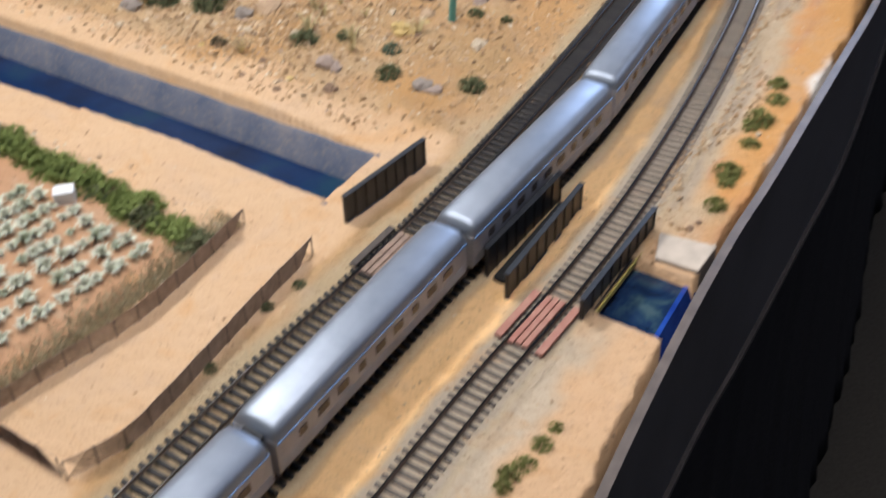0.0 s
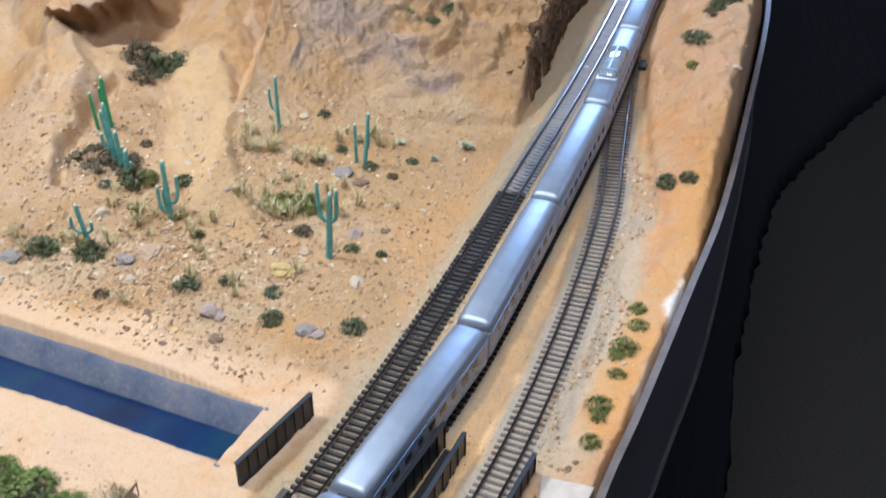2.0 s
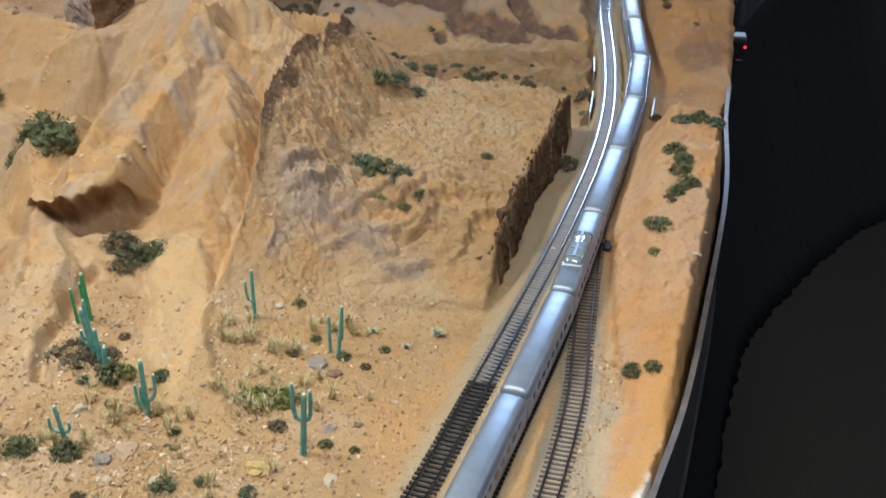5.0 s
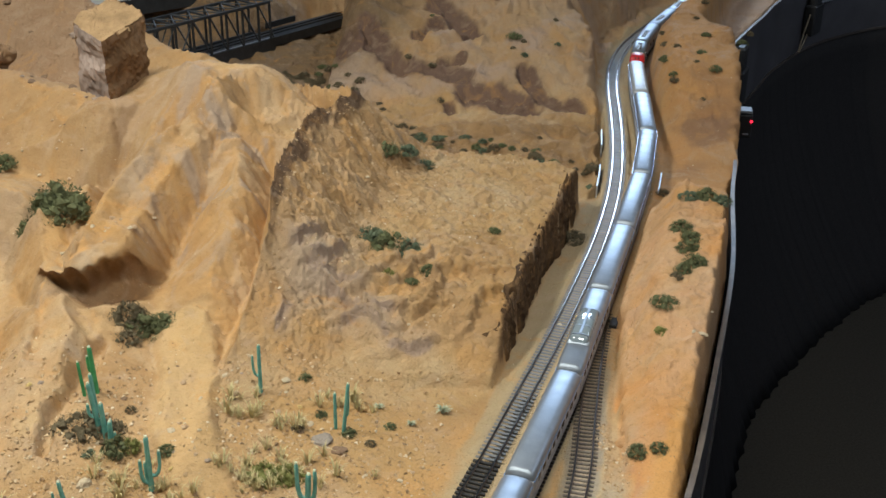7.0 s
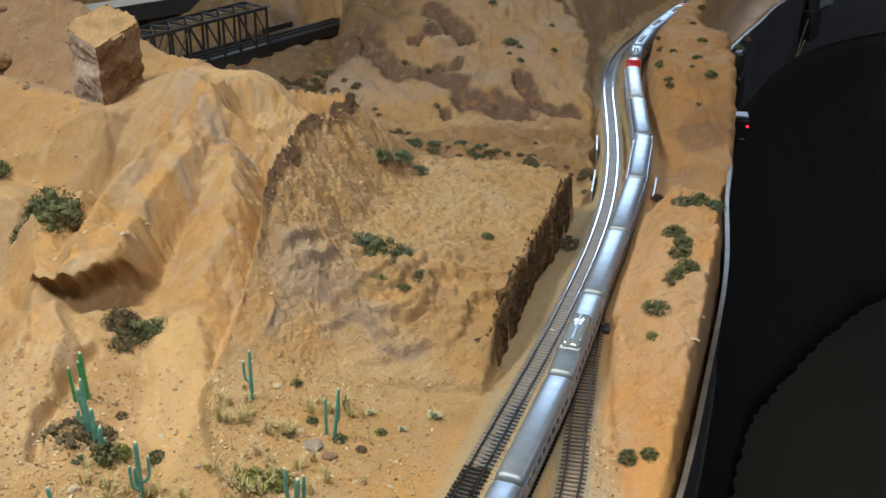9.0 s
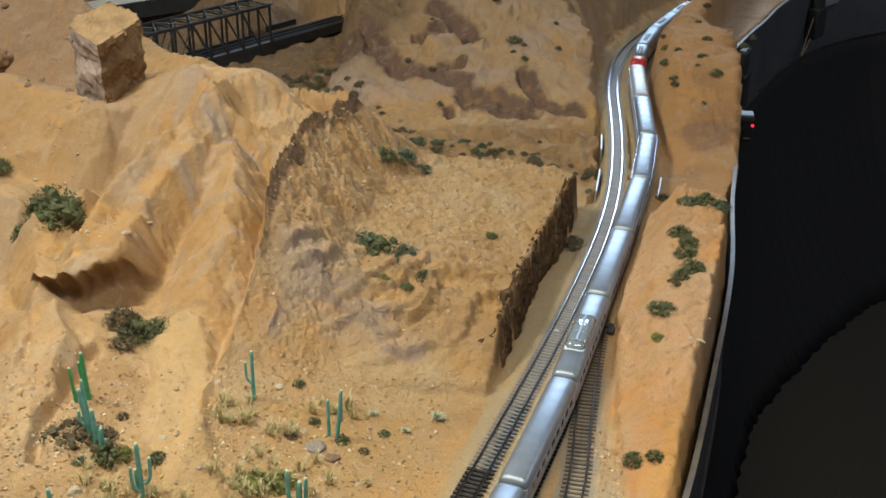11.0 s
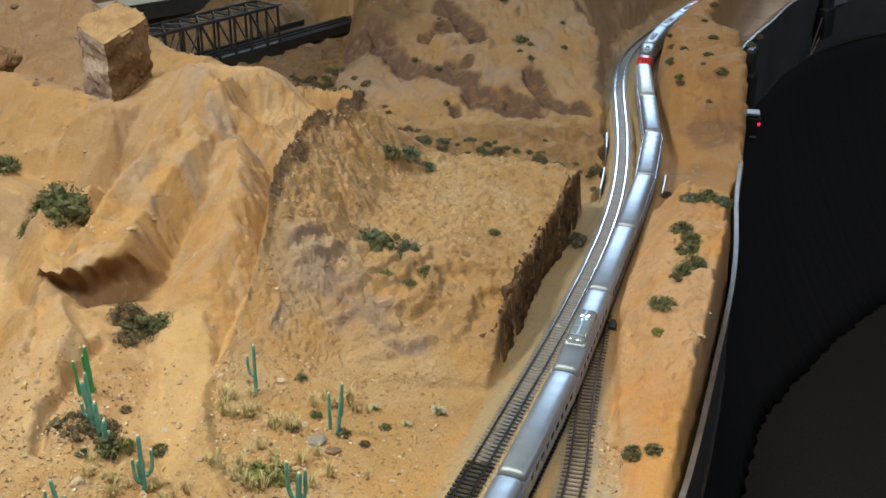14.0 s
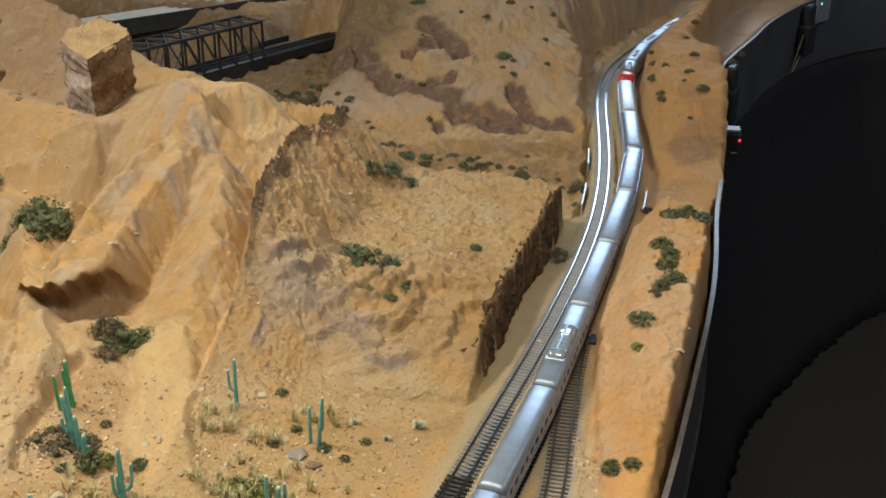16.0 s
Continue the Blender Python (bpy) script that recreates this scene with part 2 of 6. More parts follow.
# ---------------------------------------------------------------- the plan
T1 = spline([(-0.16, 0.10), (-0.06, 0.29), (0.035, 0.486), (0.125, 0.657), (0.223, 0.879), (0.287, 1.04), (0.349, 1.20), (0.406, 1.35), (0.459, 1.50),
             (0.508, 1.65), (0.549, 1.80), (0.580, 1.95), (0.603, 2.10), (0.621, 2.25), (0.638, 2.40), (0.665, 2.55), (0.716, 2.71), (0.80, 2.88),
             (0.95, 3.148), (1.16, 3.50)])
T2 = spline([(-0.11, 0.08), (0.0, 0.29), (0.094, 0.486), (0.144, 0.590), (0.215, 0.724), (0.270, 0.845), (0.325, 0.989), (0.400, 1.19),
             (0.4735, 1.417), (0.541, 1.63), (0.581, 1.763), (0.616, 1.89), (0.641, 2.01), (0.6595, 2.15), (0.677, 2.32), (0.701, 2.48), (0.746, 2.645),
             (0.823, 2.82), (0.99, 3.120), (1.20, 3.47)])
T3 = spline([(0.02, 0.14), (0.105, 0.33), (0.185, 0.502), (0.235, 0.597), (0.293, 0.722), (0.352, 0.880), (0.402, 1.045), (0.4245, 1.16),
             (0.447, 1.275), (0.465, 1.357), (0.479, 1.425)])
EDGE = spline([(0.06, -0.10), (0.19, 0.22), (0.293, 0.513), (0.352, 0.664), (0.389, 0.744), (0.463, 0.915), (0.519, 1.046), (0.590, 1.252),
               (0.686, 1.55), (0.748, 1.808), (0.783, 1.934), (0.816, 2.06), (0.857, 2.254), (0.902, 2.52), (0.946, 2.66), (1.035, 2.835),
               (1.111, 2.97), (1.229, 3.185), (1.46, 3.47), (1.85, 3.70), (2.5, 3.85)])


# ---------------------------------------------------------------- terrain
rng = np.random.default_rng(7)
LATTICE = rng.random((64, 64))


def vnoise(x, y):
    xi, yi = np.floor(x).astype(int), np.floor(y).astype(int)
    fx, fy = x - xi, y - yi
    fx, fy = fx * fx * (3 - 2 * fx), fy * fy * (3 - 2 * fy)
    a, b = LATTICE[xi % 64, yi % 64], LATTICE[(xi + 1) % 64, yi % 64]
    c, d = LATTICE[xi % 64, (yi + 1) % 64], LATTICE[(xi + 1) % 64, (yi + 1) % 64]
    return (a * (1 - fx) + b * fx) * (1 - fy) + (c * (1 - fx) + d * fx) * fy - 0.5


def fbm(x, y, scale, octaves=4, ridged=False):
    out, amp, tot = 0.0, 1.0, 0.0
    for o in range(octaves):
        v = vnoise(x * scale + 17.3 * o, y * scale + 5.1 * o)
        out = out + amp * ((0.25 - np.abs(v)) * 2 if ridged else v)
        tot, amp, scale = tot + amp, amp * 0.5, scale * 2.03
    return out / tot


def ss(a, b, x):
    t = np.clip((x - a) / (b - a), 0, 1)
    return t * t * (3 - 2 * t)


def smax(a, b, k=0.012):
    h = np.clip(0.5 + 0.5 * (a - b) / k, 0, 1)
    return b * (1 - h) + a * h + k * h * (1 - h)


def nearest(x, y, line):
    """Distance to a polyline, with the sign of its side (right: plus), and the values carried by it there."""
    best = np.full(x.shape, 1e9)
    side = np.zeros(x.shape)
    val = np.zeros(x.shape)
    for a, b in zip(line[:-1], line[1:]):
        dx, dy = b[0] - a[0], b[1] - a[1]
        L = dx * dx + dy * dy
        u = np.clip(((x - a[0]) * dx + (y - a[1]) * dy) / L, 0, 1)
        d = np.hypot(x - a[0] - u * dx, y - a[1] - u * dy)
        s = np.sign((x - a[0]) * dy - (y - a[1]) * dx)
        m = d < best
        best, side = np.where(m, d, best), np.where(m, s, side)
        if len(a) > 2:
            val = np.where(m, a[2] + u * (b[2] - a[2]), val)
    return best, side, val


def ridge(x, y, line, left, right, pl=1.3, pr=1.3):
    d, s, v = nearest(x, y, line)
    w = np.where(s > 0, right, left)
    p = np.where(s > 0, pr, pl)
    return v * (1 - np.clip(d / w, 0, 1) ** p) - np.clip(d / w - 1, 0, 9) * 0.06


def track_dist(x, y):
    return np.minimum(np.minimum(nearest(x, y, T1[::6])[0], nearest(x, y, T2[::6])[0]), nearest(x, y, T3[::6])[0])


def edge_x(y):
    return np.interp(y, EDGE[:, 1], EDGE[:, 0])


CANAL_FAR = ((-0.90, 1.194), (0.085, 0.757))
CANAL_NEAR = ((-0.90, 1.074), (0.054, 0.696))


def line_y(seg, x):
    (x0, y0), (x1, y1) = seg
    return y0 + (x - x0) * (y1 - y0) / (x1 - x0)


def step_edge(v, k=6.0):
    """A value turned into soft ledges of unit height."""
    f = v - np.floor(v)
    return np.floor(v) + np.clip((f - 0.5) * k + 0.5, 0, 1)


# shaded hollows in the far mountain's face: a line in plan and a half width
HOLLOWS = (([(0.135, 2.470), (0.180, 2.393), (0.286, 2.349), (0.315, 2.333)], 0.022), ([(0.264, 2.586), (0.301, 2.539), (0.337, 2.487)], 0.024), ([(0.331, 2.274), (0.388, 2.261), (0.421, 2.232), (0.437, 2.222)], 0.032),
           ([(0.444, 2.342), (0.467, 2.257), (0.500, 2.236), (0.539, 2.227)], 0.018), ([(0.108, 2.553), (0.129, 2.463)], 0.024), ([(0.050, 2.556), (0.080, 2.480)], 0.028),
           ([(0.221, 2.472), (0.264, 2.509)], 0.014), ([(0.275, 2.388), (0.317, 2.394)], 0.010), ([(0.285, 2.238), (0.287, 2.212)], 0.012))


# folds of the hand-carved plaster: a line in plan, a rise (or a cut) and a half width
HILL_FOLDS = (([(-0.209, 1.740), (-0.251, 1.705), (-0.33, 1.710), (-0.404, 1.691)], 0.020, 0.045), ([(-0.232, 1.674), (-0.250, 1.640), (-0.239, 1.549), (-0.249, 1.461), (-0.312, 1.460)], 0.020, 0.032),
              ([(-0.293, 1.506), (-0.280, 1.620)], -0.022, 0.038), ([(-0.059, 1.612), (-0.099, 1.563), (-0.129, 1.512), (-0.146, 1.453), (-0.146, 1.400)], 0.026, 0.040),
              ([(-0.111, 1.700), (-0.112, 1.600), (-0.150, 1.530), (-0.175, 1.480)], -0.011, 0.032), ([(-0.020, 1.603), (-0.039, 1.540), (-0.043, 1.450)], -0.006, 0.035),
              ([(-0.032, 1.653), (0.007, 1.661), (0.038, 1.687)], 0.014, 0.020), ([(-0.128, 1.743), (-0.070, 1.690), (-0.046, 1.633)], 0.014, 0.030),
              ([(-0.300, 1.399), (-0.230, 1.290), (-0.217, 1.208)], -0.014, 0.014), ([(-0.205, 1.299), (-0.179, 1.240), (-0.180, 1.176)], 0.016, 0.018))
# broken ledges of the mesa's front, west to east: a line in plan, the height of the step that faces south, its run to the north
LEDGES = (([(0.073, 1.400), (0.086, 1.414), (0.101, 1.433)], 0.012, 0.022), ([(0.092, 1.381), (0.112, 1.396), (0.130, 1.427)], 0.012, 0.026), ([(0.104, 1.380), (0.118, 1.377), (0.139, 1.374), (0.153, 1.364)], 0.014, 0.026),
          ([(0.117, 1.356), (0.133, 1.348), (0.155, 1.331)], 0.013, 0.026), ([(0.135, 1.313), (0.160, 1.321), (0.173, 1.313), (0.191, 1.299)], 0.012, 0.022), ([(0.197, 1.282), (0.222, 1.280), (0.239, 1.287)], 0.009, 0.022),
          ([(0.056, 1.287), (0.063, 1.320)], 0.007, 0.012), ([(0.173, 1.325), (0.201, 1.325)], 0.008, 0.018), ([(0.162, 1.262), (0.196, 1.269)], 0.006, 0.018), ([(0.290, 1.409), (0.326, 1.431)], 0.006, 0.024),
          ([(0.250, 1.345), (0.275, 1.350), (0.296, 1.338)], 0.008, 0.022), ([(0.215, 1.440), (0.245, 1.448), (0.272, 1.440)], 0.006, 0.020), ([(0.165, 1.600), (0.205, 1.632), (0.232, 1.640)], 0.004, 0.030))


def cut_foot(y):
    """Distance of the cutting's foot from the main line."""
    return np.interp(y, [1.20, 1.25, 1.35, 1.44, 1.56, 1.70, 1.82], [0.039, 0.043, 0.050, 0.054, 0.057, 0.055, 0.045])


def bank_foot(y):
    """Distance of the eastern bank's foot from the nearest track."""
    return np.interp(y, [1.03, 1.10, 1.17, 1.27, 1.36, 1.50, 1.62], [0.050, 0.039, 0.033, 0.026, 0.024, 0.022, 0.021])


def brow_y(x):
    return np.interp(x, [-0.34, -0.273, -0.219, -0.186, -0.138, -0.10], [1.400, 1.377, 1.355, 1.356, 1.390, 1.420])


def warped(x, y):
    return x + 0.018 * fbm(x, y, 9, 3) + 0.007 * fbm(x, y, 38, 3), y + 0.022 * fbm(x + 3, y + 9, 9, 3) + 0.007 * fbm(x + 5, y, 38, 3)


def past_brow(x, y, wx, wy):
    """Distance north of the brow's lip."""
    return wy - brow_y(wx) + 0.010 * fbm(x, y, 30, 2)


def macro(x, y):
    """Large forms of the scenery, joined by a soft maximum."""
    wx, wy = warped(x, y)
    d1, s1, _ = nearest(x, y, T1[::6])
    d2, s2, _ = nearest(x, y, T2[::6])
    d3, s3, _ = nearest(x, y, T3[::6])
    dt = np.minimum(np.minimum(d1, d2), d3)
    west = np.where(s1 < 0, d1, 0.0)
    base = -0.006 + 0.010 * ss(0.05, 0.25, west) + 0.05 * ss(0.25, 1.0, west) * ss(1.0, 1.5, y)
    base = base + 0.003 * fbm(x, y, 14, 3)
    # wash that the far bridges cross, running on under the truss
    wash = ss(1.78, 1.93, wy) * (1 - ss(2.20, 2.38, wy + 0.15 * (wx - 0.3))) * ss(-0.10, 0.16, wx)
    dw, _, _ = nearest(wx, wy, [(-0.55, 2.75), (-0.25, 2.58), (0.02, 2.42), (0.20, 2.16)])
    dv, _, _ = nearest(wx, wy, [(-0.25, 2.60), (-0.02, 2.76), (0.06, 2.98)])
    base = base - 0.040 * wash - 0.11 * np.maximum(ss(0.30, 0.12, dw), 0.95 * ss(0.20, 0.10, dv))
    base = base + ss(1.75, 1.95, wy) * 0.022 * fbm(wx, wy, 13, 4, True)
    z = base
    # spur with the sharp crest
    z = smax(z, ridge(wx, wy, [(-0.05, 1.83, 0.190), (0.060, 1.80, 0.200), (0.126, 1.75, 0.198), (0.063, 1.62, 0.205), (0.038, 1.49, 0.182), (0.038, 1.42, 0.148), (0.026, 1.36, 0.102),
                               (0.010, 1.28, 0.056), (-0.010, 1.18, 0.030), (-0.018, 1.09, 0.016), (-0.02, 0.99, 0.0)], 0.20, 0.055, 1.05, 0.60), 0.010)
    # broad ramp between the spur's crest and the summit
    z = smax(z, ridge(wx, wy, [(-0.028, 1.60, 0.182), (-0.025, 1.54, 0.165), (-0.028, 1.44, 0.118), (-0.036, 1.37, 0.080), (-0.044, 1.30, 0.048), (-0.05, 1.20, 0.020)], 0.085, 0.11, 1.7, 1.4), 0.012)
    # domed summit behind the spur, and its western shoulders
    z = smax(z, ridge(wx, wy, [(-0.26, 1.90, 0.17), (-0.10, 1.76, 0.243), (-0.02, 1.74, 0.243)], 0.20, 0.24, 1.6, 1.6))
    z = smax(z, ridge(wx, wy, [(-0.05, 1.70, 0.240), (-0.125, 1.60, 0.205), (-0.19, 1.50, 0.150), (-0.20, 1.41, 0.118)], 0.13, 0.10, 1.4, 1.0), 0.014)
    z = smax(z, ridge(wx, wy, [(-0.80, 1.70, 0.19), (-0.46, 1.60, 0.130), (-0.29, 1.52, 0.116), (-0.245, 1.38, 0.090), (-0.235, 1.28, 0.078), (-0.225, 1.18, 0.066), (-0.205, 1.07, 0.044), (-0.195, 0.97, 0.0)], 0.25, 0.085, 1.3, 0.9), 0.014)
    # brow with a hollow below it
    e = past_brow(x, y, wx, wy)
    z = z + (0.018 + 0.03 * fbm(x + 2, y, 22, 2)) * ss(-0.003, 0.006, e) * ss(0.085, 0.012, e) * ss(-0.285, -0.19, wx) * ss(-0.105, -0.145, wx)
    z = z - 0.024 * ss(0.003, -0.003, e) * ss(-0.060, -0.014, e) * ss(-0.245, -0.180, wx) * ss(-0.098, -0.138, wx)
    # gully between the western ridge and the cactus flat
    dg, _, _ = nearest(wx, wy, [(-0.150, 1.24), (-0.156, 1.175), (-0.165, 1.141), (-0.172, 1.11), (-0.168, 1.06)])
    z = z - 0.016 * ss(0.013, 0.004, dg + 0.006 * fbm(x, y, 50, 2))
    # pale tongue of rock at the foot of the spur
    dn, _, _ = nearest(wx, wy, [(-0.055, 1.29), (-0.040, 1.20), (-0.030, 1.11), (0.002, 1.04), (0.012, 0.99)])
    z = z + 0.011 * ss(0.040, 0.024, dn + 0.010 * fbm(x, y, 35, 2)) * ss(0.98, 1.06, y)
    # bowl on the summit's near side
    z = z - 0.034 * ss(1.1, 0.25, np.hypot((wx - 0.012) / 0.065, (wy - 1.685) / 0.055))
    # pillar's hill
    z = smax(z, ridge(wx, wy, [(-0.75, 2.05, 0.20), (-0.36, 1.82, 0.180), (-0.20, 1.79, 0.178)], 0.24, 0.22, 1.4, 1.4), 0.02)
    z = smax(z, 0.176 - 1.3 * np.clip(np.hypot(wx + 0.236, wy - 1.755) - 0.050, 0, 1), 0.01)
    z = smax(z, ridge(wx, wy, [(-0.90, 2.35, 0.36), (-0.50, 2.20, 0.275), (-0.33, 2.10, 0.225), (-0.26, 2.06, 0.200), (-0.206, 1.98, 0.198), (-0.13, 1.95, 0.197), (-0.07, 1.90, 0.170), (0.0, 1.86, 0.12)], 0.10, 0.30, 1.4, 1.2), 0.03)
    # tilted mesa beside the cut
    front = 1.212 + 0.085 * ss(0.17, 0.03, wx)
    mesa = (0.056 + 0.016 * ss(0.50, 0.15, wx)) * ss(0.0, 0.20, wy - front) ** 0.8 + 0.012 * ss(1.50, 1.72, wy)
    mesa = mesa + 0.030 * ss(0.30, 0.08, wx) * ss(1.40, 1.66, wy) + 0.040 * ss(0.15, 0.07, wx) * ss(1.35, 1.43, wy) * ss(1.54, 1.45, wy)
    mesa = mesa * ss(1.835, 1.800, wy + 0.55 * np.clip(wx - 0.40, 0, 1)) * ss(-0.06, 0.06, wx)
    mesa = mesa * ss(0.0, 0.005, west - cut_foot(y) + 0.012 * fbm(x, y, 55, 3) + 0.010 * fbm(x, y, 13, 2))
    lv = (wy * 0.72 - wx * 0.55) * 22 + 2.2 * fbm(wx, wy, 12, 4)
    led = (step_edge(lv, 7.0) - lv) * 0.015 * ss(0.02, 0.05, mesa) * ss(1.54, 1.42, wy) * ss(0.40, 0.28, wx + 0.4 * (wy - 1.4))
    z = smax(z, np.where(s1 < 0, mesa + led - 0.03 * ss(0.008, 0.0, mesa), -1.0), 0.008)
    # far mountain, with hollows in its face
    mtn = ridge(wx, wy, [(0.30, 3.35, 0.26), (0.17, 3.04, 0.20), (0.30, 2.93, 0.24), (0.45, 2.90, 0.25), (0.62, 3.02, 0.26), (0.80, 3.35, 0.30)], 0.25, 0.70, 1.1, 0.95)
    lm = mtn * 24 + 2.6 * fbm(wx * 0.8, wy, 6.5, 3) - 1.2 * np.sin((wx - 0.36) * 15)
    mtn = mtn + ss(0.0, 0.03, mtn) * ((step_edge(lm, 3.2) - lm) * 0.014 + 0.036 * fbm(wx + 1.3, wy * 0.8, 7, 2))
    near_line = ss(0.034, 0.058 + 0.10 * ss(2.45, 2.7, y), d1 + 0.024 * fbm(x, y, 34, 3) + 0.016 * fbm(x, y, 11, 2))
    mask = np.where(s1 < 0, near_line, 0.0) * ss(0.0, 0.09, wx - 0.01)
    z = smax(z, mtn * mask - 0.15 * ss(0.25, 0.0, mask), 0.010)
    z = smax(z, ridge(wx, wy, [(-1.0, 3.3, 0.30), (-0.3, 3.55, 0.16), (0.2, 3.55, 0.24), (0.7, 3.6, 0.36)], 0.25, 0.20), 0.02)
    hol = np.zeros(x.shape)
    for line, w in HOLLOWS:
        hol = np.maximum(hol, ss(1.25, 0.35, nearest(wx, wy, line)[0] / w + 0.8 * fbm(x, y, 22, 3)))
    z = z - 0.014 * hol * np.where(s1 < 0, ss(0.03, 0.06, d1), 0)
    # banks between the tracks and the fascia
    east = np.where(s2 > 0, np.minimum(d2, np.where(s3 > 0, d3, 9.0)), 0.0)
    rim = edge_x(y) - x
    low = -0.016 * ss(0.03, 0.08, east) * ss(1.12, 0.98, y)
    z = np.where(east > 0, np.minimum(z, z + low), z)
    crag = east - bank_foot(y) + 0.010 * fbm(x, y, 45, 3) + 0.006 * fbm(x, y, 110, 2)
    lift = np.interp(wy, [0.99, 1.08, 1.19, 1.32, 1.45, 1.62], [0.0, 0.026, 0.056, 0.078, 0.088, 0.092])
    near_block = lift * (0.40 * ss(0.001, 0.008, crag) + 0.60 * ss(0.002, 0.060, crag)) * ss(1.672, 1.655, y + 0.45 * (x - 0.66) + 0.02 * fbm(x, y, 30, 3)) * ss(0.003, 0.019, rim + 0.010 * fbm(x, y, 38, 3))
    far_block = (0.120 * ss(1.90, 2.32, wy + 0.25 * (wx - 0.75)) + 0.03 * fbm(wx, wy, 7, 2)) * (0.55 * ss(0.022, 0.030, east + 0.008 * fbm(x, y, 40, 3)) + 0.45 * ss(0.022, 0.075, east)) * ss(-0.018, 0.0, rim - np.interp(y, [2.35, 2.45, 2.60, 2.90, 3.3], [-0.012, 0.0, 0.055, 0.10, 0.16])) - 0.050 * ss(0.040, 0.024, east) - 0.012
    z = np.where(east > 0.02, np.maximum(z, np.maximum(near_block, np.where(y > 1.80, far_block, -1)) - 0.006), z)
    return z


def relief(x, y, z, gx_, gy_):
    """Flutes that run downhill, broken rock on the mesa, road bed and canal cuts."""
    g = np.hypot(gx_, gy_) + 1e-6
    ux, uy = gx_ / g, gy_ / g
    flute, fine_flute = 0.0, 0.0
    for t in np.linspace(-0.035, 0.035, 9):
        flute = flute + fbm(x + t * ux, y + t * uy, 34, 2) / 9
        fine_flute = fine_flute + fbm(x + 0.4 * t * ux + 3, y + 0.4 * t * uy, 110, 2) / 9
    kx, ky = x + 0.010 * fbm(x, y, 28, 3), y + 0.012 * fbm(x + 8, y + 3, 28, 3)
    for line, rise, w in LEDGES:
        d, side, _ = nearest(kx, ky, line)
        z = z + rise * np.where(side < 0, 1 - np.clip(d / w, 0, 1), 1 - np.clip(d / 0.0028, 0, 1))
    for line, rise, w in HILL_FOLDS:
        z = z + rise * (1 - np.clip(nearest(kx, ky, line)[0] / w, 0, 1)) ** 1.25
    high = np.clip((z - 0.006) / 0.05, 0, 1)
    steep = np.clip(g, 0, 1.6)
    out = z + high * steep * (0.030 * flute + 0.014 * fine_flute)
    d1, s1, _ = nearest(x, y, T1[::6])
    broken = high * (s1 < 0) * ss(0.02, 0.10, x) * ss(1.95, 1.75, y) * (0.70 + 0.30 * ss(1.52, 1.42, y) * ss(0.34, 0.24, x))
    out = out + broken * (0.012 * np.abs(fbm(x + 0.8 * y, 0.6 * y - 0.5 * x, 24, 4)) + 0.009 * fbm(x, y, 26, 5, True) + 0.008 * fbm(x + 0.3 * y, y, 75, 3) + 0.010 * np.abs(fbm(x - 0.6 * y, y * 0.6, 60, 3)) + 0.007 * fbm(x, y, 130, 2, True) + 0.012 * ss(0.0, 0.08, fbm(x + 3, y + 6, 20, 3)) * fbm(x + 5, y, 62, 4) + 0.005 * np.maximum(fbm(x, y + 9, 170, 2), 0.05))
    # short plaster scarps over the mesa, each a step that faces south
    u = fbm(x + 0.5, y + 2, 9, 2) + 0.35 * fbm(x, y, 40, 3)
    saw = (y * 17 + 3.2 * u) % 1.0
    out = out + broken * ss(0.0, 0.10, fbm(x + 12, y + 5, 22, 3)) * 0.006 * (ss(0.0, 0.07, saw) * (1 - saw))
    hollow = high * ss(2.2, 2.4, y)
    out = out + hollow * (0.009 * fbm(x, y, 26, 4, True) + 0.012 * np.abs(fbm(x, y, 15, 4)))
    ravine = (s1 < 0) * ss(1.84, 2.0, y) * ss(0.05, 0.0, z)
    out = out + ravine * (0.022 * fbm(x, y, 18, 4, True) + 0.020 * np.abs(fbm(x + 4, y, 30, 4)))
    crags = (s1 < 0) * high * ss(-0.15, -0.28, x) * ss(1.78, 1.95, y)
    out = out + crags * (0.022 * fbm(x, y, 13, 4, True) + 0.014 * np.abs(fbm(x + 4, y, 26, 4)))
    rock = high * (s1 > 0)
    out = out + rock * (0.012 * np.abs(fbm(x + 0.4 * y, y, 15, 4)) + 0.009 * fbm(x, y, 24, 4) + 0.008 * fbm(x, y, 60, 4, True) + 0.004 * np.abs(fbm(x + 0.5 * y, y, 90, 3)))
    out = out + high * (0.005 * fbm(x, y, 16, 3) + 0.010 * np.minimum(fbm(x + 9, y, 42, 4), 0.03)) + (0.0026 + 0.0030 * high) * fbm(x, y, 150, 3)
    dt = track_dist(x, y)
    bed = ss(0.020, 0.032, dt + 0.006 * fbm(x, y, 70, 2))
    north = np.where(s1 < 0, ss(1.085, 1.095, y), ss(1.20, 1.23, y))
    deep = -0.0045 + 0.0025 * np.where((s1 > 0) & (nearest(x, y, T3[::6])[0] < nearest(x, y, T2[::6])[0]), 0.75, north)
    out = deep * (1 - bed) + out * bed
    inside = ((y < line_y(CANAL_FAR, x) + 0.001) & (y > line_y(CANAL_NEAR, x) + 0.0025) & (x - 0.0615 < 0.5 * (y - 0.72)))
    u, v = x - 0.264, y - 0.588
    a, b = u * 0.42 + v * 0.908, u * 0.908 - v * 0.42
    inside = inside | ((a > 0.004) & (a < 0.068) & (b > -0.007) & (x > 0.24))
    return np.where(inside, -0.075, out)


def axis(*spans):
    out = [np.arange(a, b, s) for a, b, s in spans]
    return np.concatenate(out + [[spans[-1][1]]])


